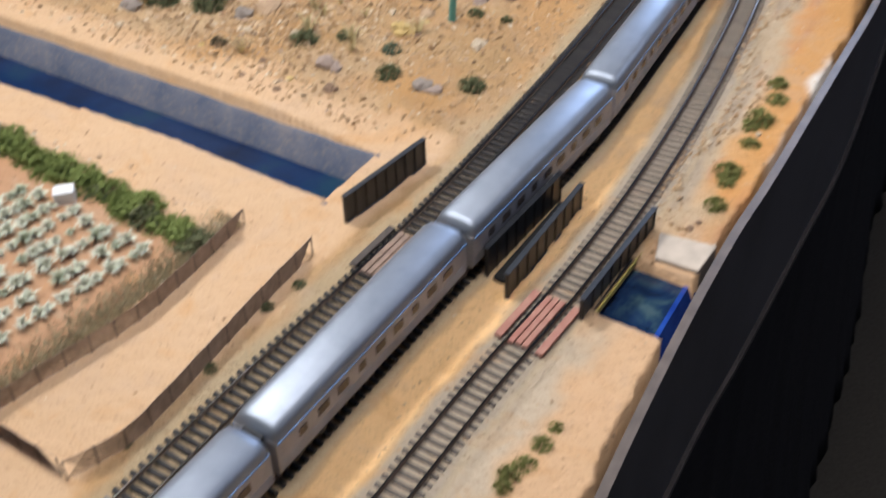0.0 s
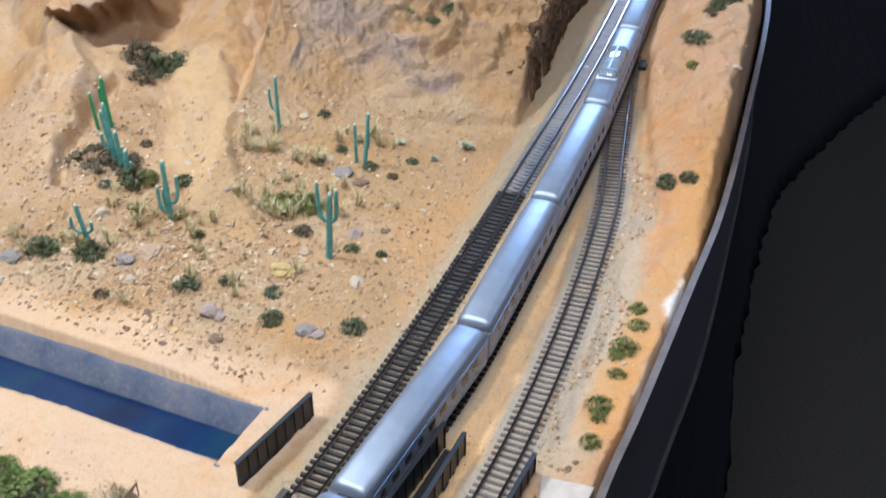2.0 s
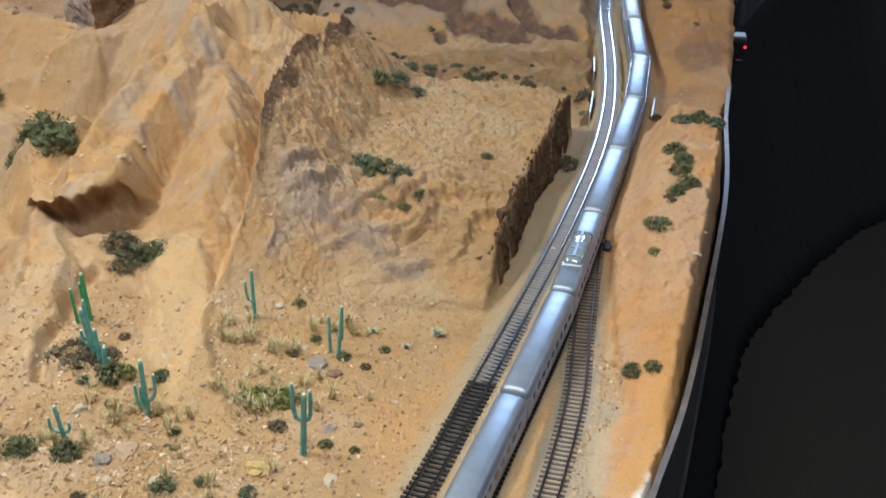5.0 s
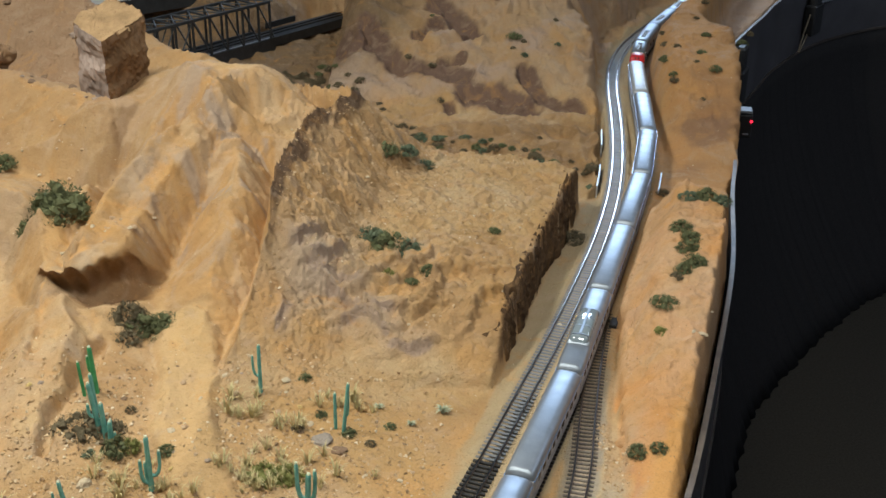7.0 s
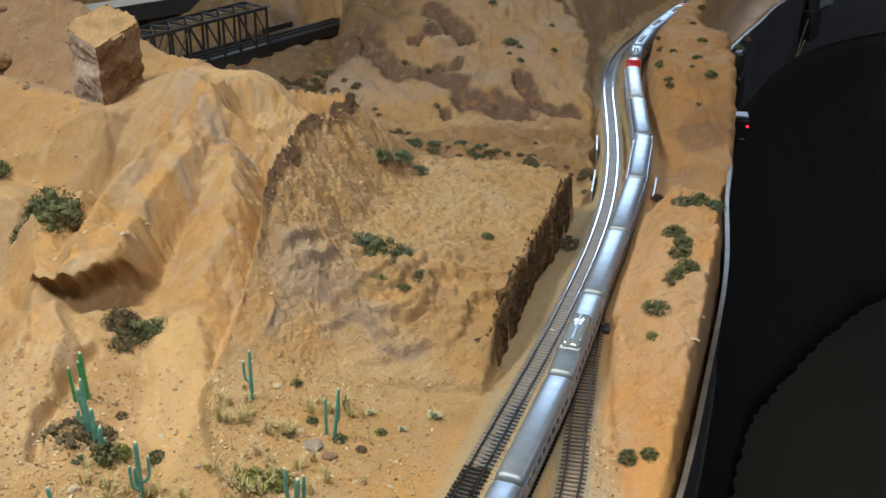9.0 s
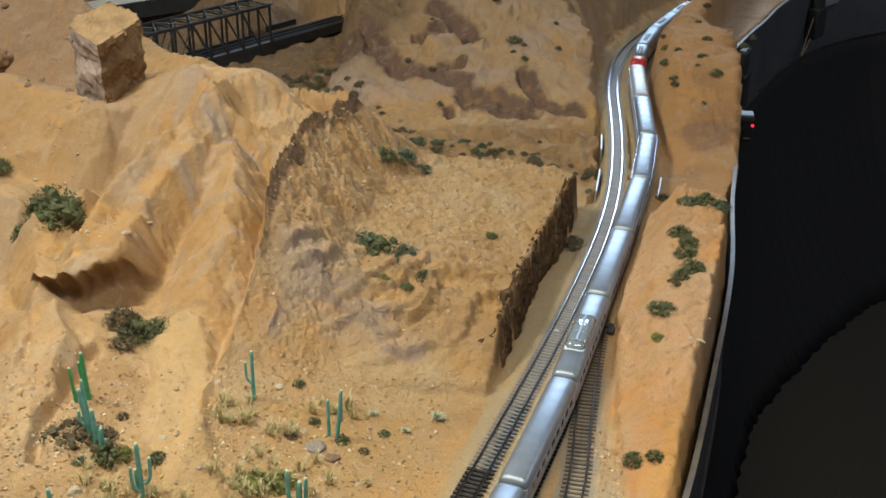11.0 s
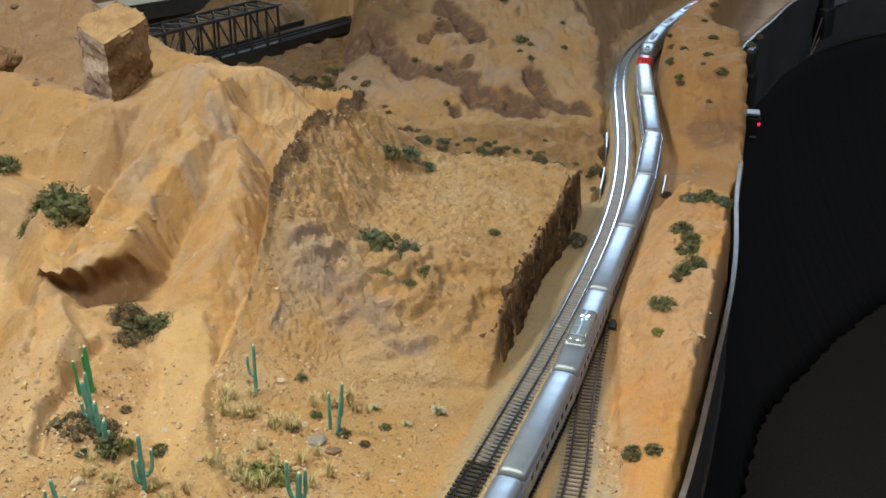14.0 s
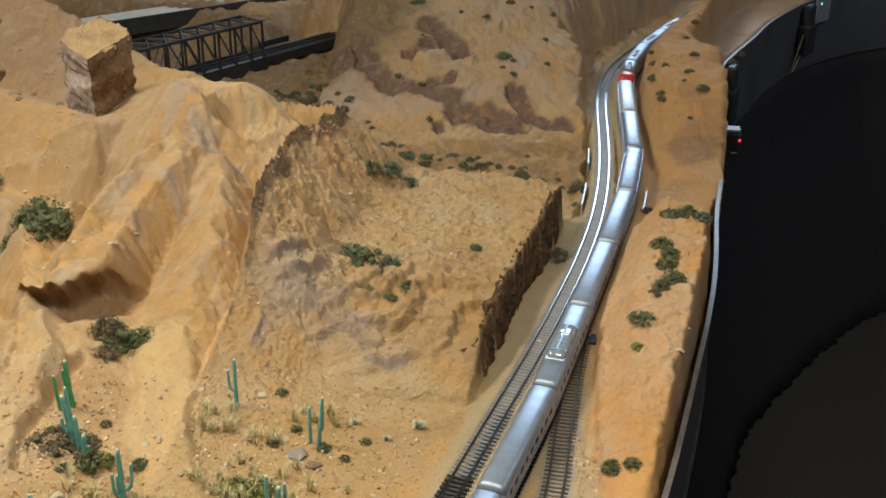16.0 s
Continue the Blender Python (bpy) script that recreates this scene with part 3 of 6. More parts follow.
gx = axis((-1.6, -0.65, 0.014), (-0.65, -0.5, 0.006), (-0.5, -0.01, 0.0029), (-0.01, 0.14, 0.0016), (0.14, 0.80, 0.0029), (0.80, 1.9, 0.012))
gy = axis((0.06, 0.42, 0.010), (0.42, 1.30, 0.0029), (1.30, 1.80, 0.0022), (1.80, 2.0, 0.0032), (2.0, 2.9, 0.0055), (2.9, 3.5, 0.008), (3.5, 3.9, 0.016))
GX, GY = np.meshgrid(gx, gy)
GZ = macro(GX, GY)
sy, sx = np.gradient(GZ, gy, gx)
GZ = relief(GX, GY, GZ, sx, sy)
SLOPE = np.hypot(sx, sy) + 1e-6
streak = sum(fbm(GX + t * sx / SLOPE, GY + t * sy / SLOPE, 46, 3) for t in np.linspace(-0.05, 0.05, 11)) / 11
SHEET = (gx, gy, GZ.copy())
GZ[:, 0] = GZ[0, :] = GZ[-1, :] = -0.10
LIM = edge_x(GY) - 0.0075 + 0.015 * ss(1.84, 1.98, GY) * ss(2.62, 2.48, GY) + 0.006 * fbm(GY * 0.0 + 4.0, GY, 60, 3)
GZ = np.where(GX > LIM, -0.07, GZ)
GX = np.minimum(GX, LIM)
for seg, sg in ((CANAL_NEAR, -1), (CANAL_FAR, 1)):
    lim = line_y(seg, GX) + (0.001 if sg > 0 else 0.0025)
    off = sg * (GY - lim)
    span = (GX > -0.62) & (GX - 0.0625 < 0.5 * (GY - 0.72)) & (GY > 0.62)
    GY = np.where(span & (off >= 0) & (off < 0.0029), lim, GY)
    GY = np.where(span & (off < 0) & (off > -0.0029), lim - sg * 0.0004, GY)
off = (GX - 0.0615) - 0.5 * (GY - 0.72)
span = (GY > line_y(CANAL_NEAR, GX) - 0.003) & (GY < line_y(CANAL_FAR, GX) + 0.003)
GX = np.where(span & (off >= 0) & (off < 0.0032), GX - off, np.where(span & (off < 0) & (off > -0.0032), GX - off - 0.0004, GX))
ca_, cb_ = (GX - 0.264) * 0.42 + (GY - 0.588) * 0.908, (GX - 0.264) * 0.908 - (GY - 0.588) * 0.42
for off, span, (vx, vy) in ((-0.007 - cb_, (ca_ > 0.001) & (ca_ < 0.071) & (GX > 0.24), (0.908, -0.42)), (0.004 - ca_, (cb_ > -0.0095) & (GX > 0.24) & (GX < LIM), (0.42, 0.908)), (ca_ - 0.068, (cb_ > -0.0095) & (GX > 0.24) & (GX < LIM), (-0.42, -0.908))):
    m = np.where(span & (off >= 0) & (off < 0.0030), off, np.where(span & (off < 0) & (off > -0.0030), off + 0.0004, 0.0))
    GX, GY = GX + vx * m, GY + vy * m
# the brow leans out over its scarp
WX, WY = warped(GX, GY)
lean = past_brow(GX, GY, WX, WY)
OUT = (0.034 + 0.03 * fbm(GX, GY, 14, 2)) * ss(-0.002, 0.006, lean) * ss(0.075, 0.008, lean) * ss(-0.270, -0.215, WX) * ss(-0.105, -0.150, WX)
nx, ny = len(gx), len(gy)
idx = np.arange(nx * ny).reshape(ny, nx)
quads = np.stack([idx[:-1, :-1], idx[:-1, 1:], idx[1:, 1:], idx[1:, :-1]], -1).reshape(-1, 4)
keep = (GX[:-1, 1:] - GX[:-1, :-1] > 1e-5) | (GX[1:, 1:] - GX[1:, :-1] > 1e-5)
quads = quads[keep.reshape(-1)]
me = bpy.data.meshes.new("ground")
me.vertices.add(nx * ny)
me.vertices.foreach_set("co", np.stack([GX, GY - OUT, GZ], -1).astype(np.float32).reshape(-1))
me.loops.add(len(quads) * 4)
me.loops.foreach_set("vertex_index", quads.reshape(-1))
me.polygons.add(len(quads))
me.polygons.foreach_set("loop_start", np.arange(0, len(quads) * 4, 4))
me.polygons.foreach_set("use_smooth", np.ones(len(quads), bool))
me.update(calc_edges=True)
# pigments: grey ballast by the rails, orange soil along the fascia, pale road sand, and painted shade in recesses
dtr = track_dist(GX, GY)
tint = np.zeros((ny, nx, 4), np.float32)


def dye(mask, c):
    global tint
    m = np.clip(mask, 0, 1)[..., None]
    rgb = np.array(c, np.float32)
    a = tint[..., 3:4]
    na = np.maximum(a, m)
    tint[..., :3] = np.where(m > 0, tint[..., :3] * (1 - m) + rgb * m, tint[..., :3])
    tint[..., 3:4] = na


_, s2g, _ = nearest(GX, GY, T2[::6])
blot = fbm(GX, GY, 30, 4)
tint[..., :3] = (0.50, 0.30, 0.15)
d1g, s1g, _ = nearest(GX, GY, T1[::6])
d3g, s3g, _ = nearest(GX, GY, T3[::6])


def side_of(p, q):
    return ((q[0] - p[0]) * (GY - p[1]) - (q[1] - p[1]) * (GX - p[0])) / math.hypot(q[0] - p[0], q[1] - p[1])


# lilac-grey and ochre washes over the hills
dye((s1g < 0) * ss(0.05, 0.22, fbm(GX + 0.5 * GY, GY * 0.5, 8, 4)) * ss(0.02, 0.08, GZ) * 0.85, (0.41, 0.325, 0.270))
dye((s1g < 0) * ss(0.10, 0.25, fbm(GX + 7, GY, 7, 3)) * 0.8, (0.54, 0.300, 0.105))
dye((s1g < 0) * ss(0.08, 0.22, fbm(GX + 11 + 0.4 * GY, GY, 15, 4)) * ss(0.01, 0.05, GZ) * 0.6, (0.33, 0.190, 0.092))
# thin washes that ran downhill: pale buff, lilac grey and ochre
hill = (s1g < 0) * ss(0.012, 0.04, GZ) * ss(0.15, 0.4, SLOPE)
dye(hill * 0.6, (0.355, 0.230, 0.118))
dye(hill * ss(-0.04, -0.20, GX) * ss(1.18, 1.32, GY) * 0.5, (0.335, 0.205, 0.100))
pool = fbm(GX + 4, GY * 0.8 + 2, 9, 4)
dye(hill * ss(0.04, 0.16, pool) * 0.65, (0.430, 0.235, 0.085))
dye(hill * ss(-0.05, -0.18, pool) * 0.5, (0.400, 0.315, 0.245))
dye(hill * ss(0.03, 0.10, streak) * 0.42, (0.48, 0.380, 0.270))
dye(hill * ss(0.11, 0.19, fbm(GX + 21, GY + 4, 24, 4)) * 0.6, (0.245, 0.145, 0.072))
dye(hill * ss(-0.03, -0.10, streak) * ss(0.30, 0.05, np.hypot(GX + 0.06, (GY - 1.58) * 0.8)) * 0.75, (0.320, 0.260, 0.225))
for px, py, pr in ((-0.20, 1.46, 0.075), (-0.025, 1.655, 0.035), (-0.115, 1.52, 0.035), (-0.27, 1.40, 0.06), (0.335, 1.36, 0.030), (0.300, 1.27, 0.035), (0.10, 1.30, 0.035)):
    dye(ss(1.0, 0.45, np.hypot(GX - px, GY - py) / pr + 1.2 * blot) * 0.65, (0.48, 0.265, 0.088))
# broken ledges: the shade below each step painted as dark lilac, in a paler lilac wash
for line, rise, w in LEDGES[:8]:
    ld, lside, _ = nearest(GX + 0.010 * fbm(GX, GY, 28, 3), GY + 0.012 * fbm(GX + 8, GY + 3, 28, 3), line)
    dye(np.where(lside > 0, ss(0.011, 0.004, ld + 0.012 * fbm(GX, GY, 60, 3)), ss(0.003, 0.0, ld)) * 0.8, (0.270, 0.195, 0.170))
    dye(ss(0.026, 0.008, ld + 0.03 * fbm(GX + 2, GY, 40, 3)) * 0.30, (0.42, 0.335, 0.285))
# dark brown strokes, paint with shade mixed in: the spur's east side, later the far mountain's hollows
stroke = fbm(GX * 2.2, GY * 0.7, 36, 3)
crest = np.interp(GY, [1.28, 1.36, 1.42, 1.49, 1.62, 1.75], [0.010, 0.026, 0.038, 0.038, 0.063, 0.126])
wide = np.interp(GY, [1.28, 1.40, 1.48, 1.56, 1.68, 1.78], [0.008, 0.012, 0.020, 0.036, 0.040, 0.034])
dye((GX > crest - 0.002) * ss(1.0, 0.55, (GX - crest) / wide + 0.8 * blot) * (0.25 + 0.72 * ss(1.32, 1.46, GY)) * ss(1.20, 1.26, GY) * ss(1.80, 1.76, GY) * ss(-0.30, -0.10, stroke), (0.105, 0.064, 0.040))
# brown broken rock of the cut beside the main line, its shade mixed into the paint, and of the gully
dye((s1g < 0) * ss(0.012, 0.007, d1g - cut_foot(GY) + 0.010 * blot) * ss(1.24, 1.30, GY) * ss(1.80, 1.76, GY) * ss(0.001, 0.008, GZ), (0.130, 0.076, 0.038))
dye((s1g < 0) * ss(0.085, 0.05, d1g + 0.04 * blot) * ss(2.30, 2.40, GY) * ss(0.004, 0.02, GZ) * ss(-0.12, 0.06, fbm(GX, GY, 9, 3)) * 0.8, (0.165, 0.095, 0.058))
# shade under the overhanging brow, painted as dark brown
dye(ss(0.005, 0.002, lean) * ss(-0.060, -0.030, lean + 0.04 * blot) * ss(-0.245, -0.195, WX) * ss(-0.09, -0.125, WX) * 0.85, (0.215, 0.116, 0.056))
dye((s1g < 0) * ss(-0.09, -0.16, GX + 0.1 * blot) * ss(0.96, 1.05, GY) * ss(1.36, 1.28, GY) * ss(-0.20, 0.10, fbm(GX + 15, GY, 12, 4)) * 0.55, (0.43, 0.245, 0.098))
# pale tongue below the spur and the brown soil pockets beside it
dye(ss(0.046, 0.026, nearest(GX, GY, [(-0.055, 1.30), (-0.040, 1.20), (-0.030, 1.11), (0.002, 1.04), (0.012, 0.99)])[0] + 0.02 * blot) * 0.75, (0.54, 0.365, 0.175))
dye((s1g < 0) * ss(0.9, 0.5, np.hypot((GX + 0.115) / 0.06, (GY - 1.17) / 0.13) + blot) * 0.9, (0.37, 0.225, 0.105))
dye((s1g < 0) * ss(1.0, 0.5, np.hypot((GX - 0.14) / 0.13, (GY - 1.12) / 0.12) + blot) * 0.8, (0.44, 0.270, 0.108))
dye(ss(-0.12, -0.22, GX + 0.1 * blot) * ss(1.60, 1.75, GY) * 0.65, (0.365, 0.222, 0.105))
# far western slope: lilac-brown paint, toned down for light falling off there
dye(ss(-0.22, -0.34, GX + 0.1 * blot) * ss(1.78, 1.93, GY) * 0.8, (0.29, 0.185, 0.130))
dye((s2g > 0) * np.where(GY > 1.05, ss(-0.002, 0.004, dtr - bank_foot(GY) + 0.008 * blot), ss(0.030, 0.055, dtr + 0.04 * blot)) * (0.80 + blot), (0.55, 0.280, 0.105))
dye((s2g > 0) * ss(0.0, 0.01, dtr - bank_foot(GY)) * ss(1.12, 1.30, GY + 0.4 * blot) * ss(1.85, 1.7, GY) * ss(-0.12, 0.12, fbm(GX + 3, GY, 11, 4)) * 0.75, (0.53, 0.330, 0.190))
dye((s2g > 0) * ss(0.03, 0.045, dtr) * ss(0.02, 0.20, fbm(GX + 6, GY, 17, 4)) * 0.55, (0.50, 0.320, 0.195))
dye((s2g > 0) * ss(0.03, 0.045, dtr) * ss(1.70, 1.85, GY + 0.2 * blot) * 0.85, (0.43, 0.230, 0.095))
dye((s2g > 0) * ss(1.85, 1.95, GY) * ss(0.0, 0.20, fbm(GX, GY, 10, 3)) * 0.7, (0.30, 0.160, 0.080))
dye((s2g > 0) * ss(2.42, 2.52, GY) * ss(0.015, 0.004, GZ) * 0.8, (0.47, 0.335, 0.250))
dye((s2g > 0) * ss(1.0, 0.5, np.hypot((GX - 0.76) / 0.06, (GY - 2.06) / 0.07) + 1.5 * blot) * 0.8, (0.20, 0.110, 0.075))
dye((s2g > 0) * (s3g < 0) * ss(0.020, 0.027, dtr + 0.01 * blot) * ss(1.12, 1.0, GY), (0.76, 0.485, 0.225))
dye((s3g > 0) * ss(0.062, 0.040, dtr + 0.05 * blot) * ss(0.62, 0.72, GY) * ss(1.16, 1.02, GY) * 0.85, (0.46, 0.375, 0.255))
along_u, along_v = GX * 0.40 + GY * 0.92, GX * 0.92 - GY * 0.40
dye((s3g > 0) * ss(0.024, 0.032, dtr) * ss(0.60, 0.66, GY) * ss(1.14, 1.02, GY) * ss(0.06, 0.16, fbm(along_u * 0.25, along_v + 0.01 * blot, 48, 3)) * 0.8, (0.45, 0.215, 0.105))
dye((s3g > 0) * ss(0.020, 0.026, dtr) * ss(0.62, 0.70, GY) * ss(1.20, 1.05, GY) * ss(0.05, 0.18, fbm(along_u * 0.4 + 9, along_v, 40, 4)) * ss(0.06, 0.04, dtr) * 0.7, (0.34, 0.290, 0.225))
dye((s3g > 0) * ss(0.70, 0.64, GY) * 0.9, (0.60, 0.395, 0.225))
dye((s3g > 0) * ss(0.052, 0.036, d3g + 0.03 * blot) * ss(0.585, 0.55, GY + 0.05 * blot) * 0.85, (0.46, 0.395, 0.295))
rimg = edge_x(GY) - GX
dye((s3g > 0) * ss(0.052, 0.034, rimg + 0.03 * blot) * ss(0.70, 0.76, GY) * ss(1.20, 1.10, GY) * 0.85, (0.58, 0.300, 0.095))
dye((s3g > 0) * ss(0.016, 0.006, rimg + 0.02 * blot) * ss(0.76, 0.80, GY) * ss(0.96, 0.92, GY), (0.78, 0.72, 0.64))
# far wash and valley floor: brown paint, darkened to hold their shade too
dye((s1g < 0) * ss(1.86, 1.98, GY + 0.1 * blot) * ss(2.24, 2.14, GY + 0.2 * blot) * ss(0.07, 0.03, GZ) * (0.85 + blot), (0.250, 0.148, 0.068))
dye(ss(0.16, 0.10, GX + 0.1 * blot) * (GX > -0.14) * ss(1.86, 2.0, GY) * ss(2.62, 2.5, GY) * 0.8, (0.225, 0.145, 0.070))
dye((s1g < 0) * ss(2.20, 2.32, GY) * (0.35 + 0.5 * ss(-0.05, 0.20, fbm(GX + 2, GY, 9, 4))), (0.44, 0.330, 0.265))
dye((s1g < 0) * ss(2.20, 2.32, GY) * ss(0.06, 0.22, fbm(GX + 5, GY, 13, 4)) * 0.7, (0.47, 0.270, 0.115))
# ravine shade below and beyond the truss, painted onto the ground
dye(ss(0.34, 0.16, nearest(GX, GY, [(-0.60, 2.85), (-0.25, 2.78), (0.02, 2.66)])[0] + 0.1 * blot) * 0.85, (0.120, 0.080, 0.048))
# mountain hollows: purple-brown painted strokes, recess shade mixed into the tint
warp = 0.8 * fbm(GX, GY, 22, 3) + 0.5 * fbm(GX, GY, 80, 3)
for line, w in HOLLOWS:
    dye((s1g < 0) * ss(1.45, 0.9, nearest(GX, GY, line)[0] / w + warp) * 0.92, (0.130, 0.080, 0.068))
dye(np.where(s2g > 0, ss(0.026, 0.019, dtr + 0.008 * blot) * ss(1.6, 1.2, GY), ss(0.040, 0.022, dtr + 0.02 * blot)) * 0.9, (0.45, 0.355, 0.215))
dye((d3g < d1g) * ss(0.024, 0.017, d3g + 0.008 * blot) * ss(1.35, 1.2, GY) * 0.85, (0.30, 0.265, 0.215))
dye((s1g < 0) * ss(0.001, -0.005, d1g - cut_foot(GY) + 0.006 * blot) * ss(1.04, 1.16, GY) * ss(1.86, 1.80, GY) * 0.9, (0.415, 0.320, 0.190))
dye(ss(0.0185, 0.0135, np.minimum(dtr, d3g)) * ss(1.02, 1.14, GY) * 0.7, (0.215, 0.175, 0.130))
sand = (s1g < 0) * ss(0.030, 0.045, d1g + 0.02 * blot) * ss(0.02, -0.02, GY - line_y(CANAL_FAR, GX) - 0.05 - 0.08 * blot)
dye(sand * 0.85, (0.56, 0.385, 0.232))
plot = ss(-0.004, 0.006, side_of((-0.128, 0.443), (-0.002, 0.662))) * ss(0.004, -0.006, side_of((-0.232, 0.752), (-0.03, 0.645)))
dye(plot * 0.9, (0.40, 0.225, 0.125))
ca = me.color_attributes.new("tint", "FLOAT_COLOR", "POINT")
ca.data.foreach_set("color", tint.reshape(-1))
flat_sand = np.clip(sand + plot + (s2g > 0) * np.where(GY > 1.08, 0.28, 0.55), 0, 1)
gr = me.attributes.new("grain", "FLOAT", "POINT")
crest_x = np.interp(GY, [1.0, 1.28, 1.36, 1.42, 1.49, 1.62, 1.75, 1.9], [-0.02, 0.010, 0.026, 0.038, 0.038, 0.063, 0.126, 0.14])
smooth_hill = (s1g < 0) * ss(0.010, -0.010, GX - crest_x) * ss(0.010, 0.030, GZ) * ss(2.05, 1.90, GY)
gr.data.foreach_set("value", np.clip(0.85 - 0.70 * flat_sand - 0.40 * smooth_hill, 0.12, 1).astype(np.float32).reshape(-1))
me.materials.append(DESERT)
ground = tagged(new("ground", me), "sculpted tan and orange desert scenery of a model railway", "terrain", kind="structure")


def heights(x, y):
    """Ground height at places, read off the sheet."""
    ax, ay, h = SHEET
    x, y = np.asarray(x, float), np.asarray(y, float)
    i = np.clip(np.searchsorted(ax, x) - 1, 0, len(ax) - 2)
    j = np.clip(np.searchsorted(ay, y) - 1, 0, len(ay) - 2)
    u, v = np.clip((x - ax[i]) / (ax[i + 1] - ax[i]), 0, 1), np.clip((y - ay[j]) / (ay[j + 1] - ay[j]), 0, 1)
    return (h[j, i] * (1 - u) + h[j, i + 1] * u) * (1 - v) + (h[j + 1, i] * (1 - u) + h[j + 1, i + 1] * u) * v


def ground_z(x, y):
    return float(heights(x, y))


M = Mat("brown_cut_rock", 0.92, spec=0.12)
n1 = M.noise(60, 6, 0.65, dist=0.8)
M.colour(M.mix(M.ramp(M.noise(14, 4), [(0.50, (0, 0, 0)), (0.68, (0.45, 0.45, 0.45))]), M.ramp(n1, [(0.32, (0.045, 0.027, 0.015)), (0.55, (0.095, 0.056, 0.029)), (0.74, (0.21, 0.128, 0.062))]), (0.30, 0.170, 0.070)))
M.bump(n1, 0.7, 0.004).bump(M.noise(260, 3), 0.5, 0.001)
CUT_ROCK = M.m


def rock_face(name, c, side, y0, y1, near, reach, mat, label):
    """Broken, nearly upright rock between the foot and the lip of a cutting beside a track."""
    keep = [i for i in range(len(c)) if y0 < c[i][1] < y1]
    c = spline(c[keep][::6], 0.0022)
    _, nrm = frames(c)
    d = np.arange(near, reach, 0.0015)
    X, Y = c[:, :1] + side * nrm[:, :1] * d, c[:, 1:] + side * nrm[:, 1:] * d
    Z = heights(X, Y)
    top = Z.max(1)
    top = np.convolve(np.pad(top, 4, "edge"), np.ones(9) / 9, "valid")
    lip = np.array([d[np.argmax(z > 0.86 * z.max())] for z in Z])
    lip = np.convolve(np.pad(lip, 3, "edge"), np.ones(7) / 7, "valid")
    rows = 20
    f = np.linspace(0, 1, rows)[None, :]
    s_ = np.arange(len(c))[:, None] * 0.0022
    run = np.minimum(np.arange(len(c)), np.arange(len(c))[::-1])[:, None] * 0.0022
    zz = -0.006 + (top[:, None] + 0.0055) * f
    size = (reach - near) / 0.034
    jut = 0.013 * np.abs(fbm(s_ + 0 * zz, zz * 0.45 + 3, 34, 4)) + 0.010 * fbm(s_ + 0 * zz, zz + 8, 85, 3, True) + 0.004 * fbm(s_ + 0 * zz + 5, zz * 0.3, 120, 2)
    dd = lip[:, None] + 0.0015 - size * 0.007 * (1 - f) ** 0.8 - 0.7 * size * jut * np.sin(math.pi * np.clip(f * 0.92 + 0.06, 0, 1)) ** 0.5 * np.clip((1 - f) * 5, 0, 1)
    dd = np.where(f > 0.97, dd + 0.006, dd) + 0.012 * ss(0.02, 0.0, run)
    V = np.stack([c[:, :1] + side * nrm[:, :1] * dd, c[:, 1:] + side * nrm[:, 1:] * dd, zz + 0.0025 * fbm(s_, s_ * 0, 120, 2) * f], -1).reshape(-1, 3)
    F = [(a, a + 1, a + rows + 1, a + rows) for i in range(len(c) - 1) for a in range(i * rows, i * rows + rows - 1)]
    ob = mesh_obj(name, V, F, mat)
    return tagged(ob, label, "rock face", kind="structure")


BANK_ROCK = simple("orange_tan_bank_rock", (0.40, 0.235, 0.115), 0.92, 0, 0.35, 50, 0.6, 0.12)
rock_face("cut_face", T1, -1, 1.268, 1.775, 0.036, 0.078, CUT_ROCK, "dark brown broken rock face of the railway cutting")
rock_face("bank_face", T3, 1, 1.12, 1.40, 0.0225, 0.044, BANK_ROCK, "low crumbling orange rock edge beside the siding")
rock_face("bank_face", T2, 1, 1.41, 1.63, 0.0200, 0.038, BANK_ROCK, "low crumbling orange rock edge beside the main line")

# ---------------------------------------------------------------- fascia, skirt, floor, room
fas = sweep("fascia", EDGE[::2], [(0.0, -0.20), (0.005, -0.20), (0.005, 0.0015), (0.0, 0.0015)], FASCIA)
tagged(fas, "dark painted hardboard fascia along the curved layout edge", "fascia", kind="structure")
cap = sweep("trim", EDGE[::2], [(-0.0008, 0.002), (0.0058, 0.002), (0.0058, 0.004), (-0.0008, 0.004)], FASCIA_EDGE)
tagged(cap, "worn grey-brown top edge of the fascia board", "trim", kind="structure")


def skirt():
    """Cloth hung from the fascia, its hem swept outwards round the bend."""
    c = EDGE[::1]
    _, n = frames(c)
    verts, faces = [], []
    rows = 14
    for i, (p, q) in enumerate(zip(c, n)):
        w = math.sin(i * 0.93) + 0.7 * math.sin(i * 0.377 + 1.3) + 0.5 * math.sin(i * 1.71)
        hem = float(np.interp(p[1], [1.0, 1.9, 2.2, 2.5, 2.85, 3.2, 3.5], [0.07, 0.075, 0.105, 0.17, 0.225, 0.30, 0.34]))
        for j in range(rows):
            f = j / (rows - 1)
            off = 0.004 + f ** 0.6 * 0.0035 * w + hem * f ** 1.8
            verts.append((p[0] + q[0] * off, p[1] + q[1] * off, -0.195 - f * 0.752))
    for i in range(len(c) - 1):
        for j in range(rows - 1):
            a = i * rows + j
            faces.append((a, a + 1, a + rows + 1, a + rows))
    ob = mesh_obj("skirt_curtain", verts, faces, SKIRT, smooth=True)
    md = ob.modifiers.new("thick", "SOLIDIFY")
    md.thickness = 0.003
    tagged(ob, "black cloth skirt hanging in folds from the fascia to the carpet", "curtain")


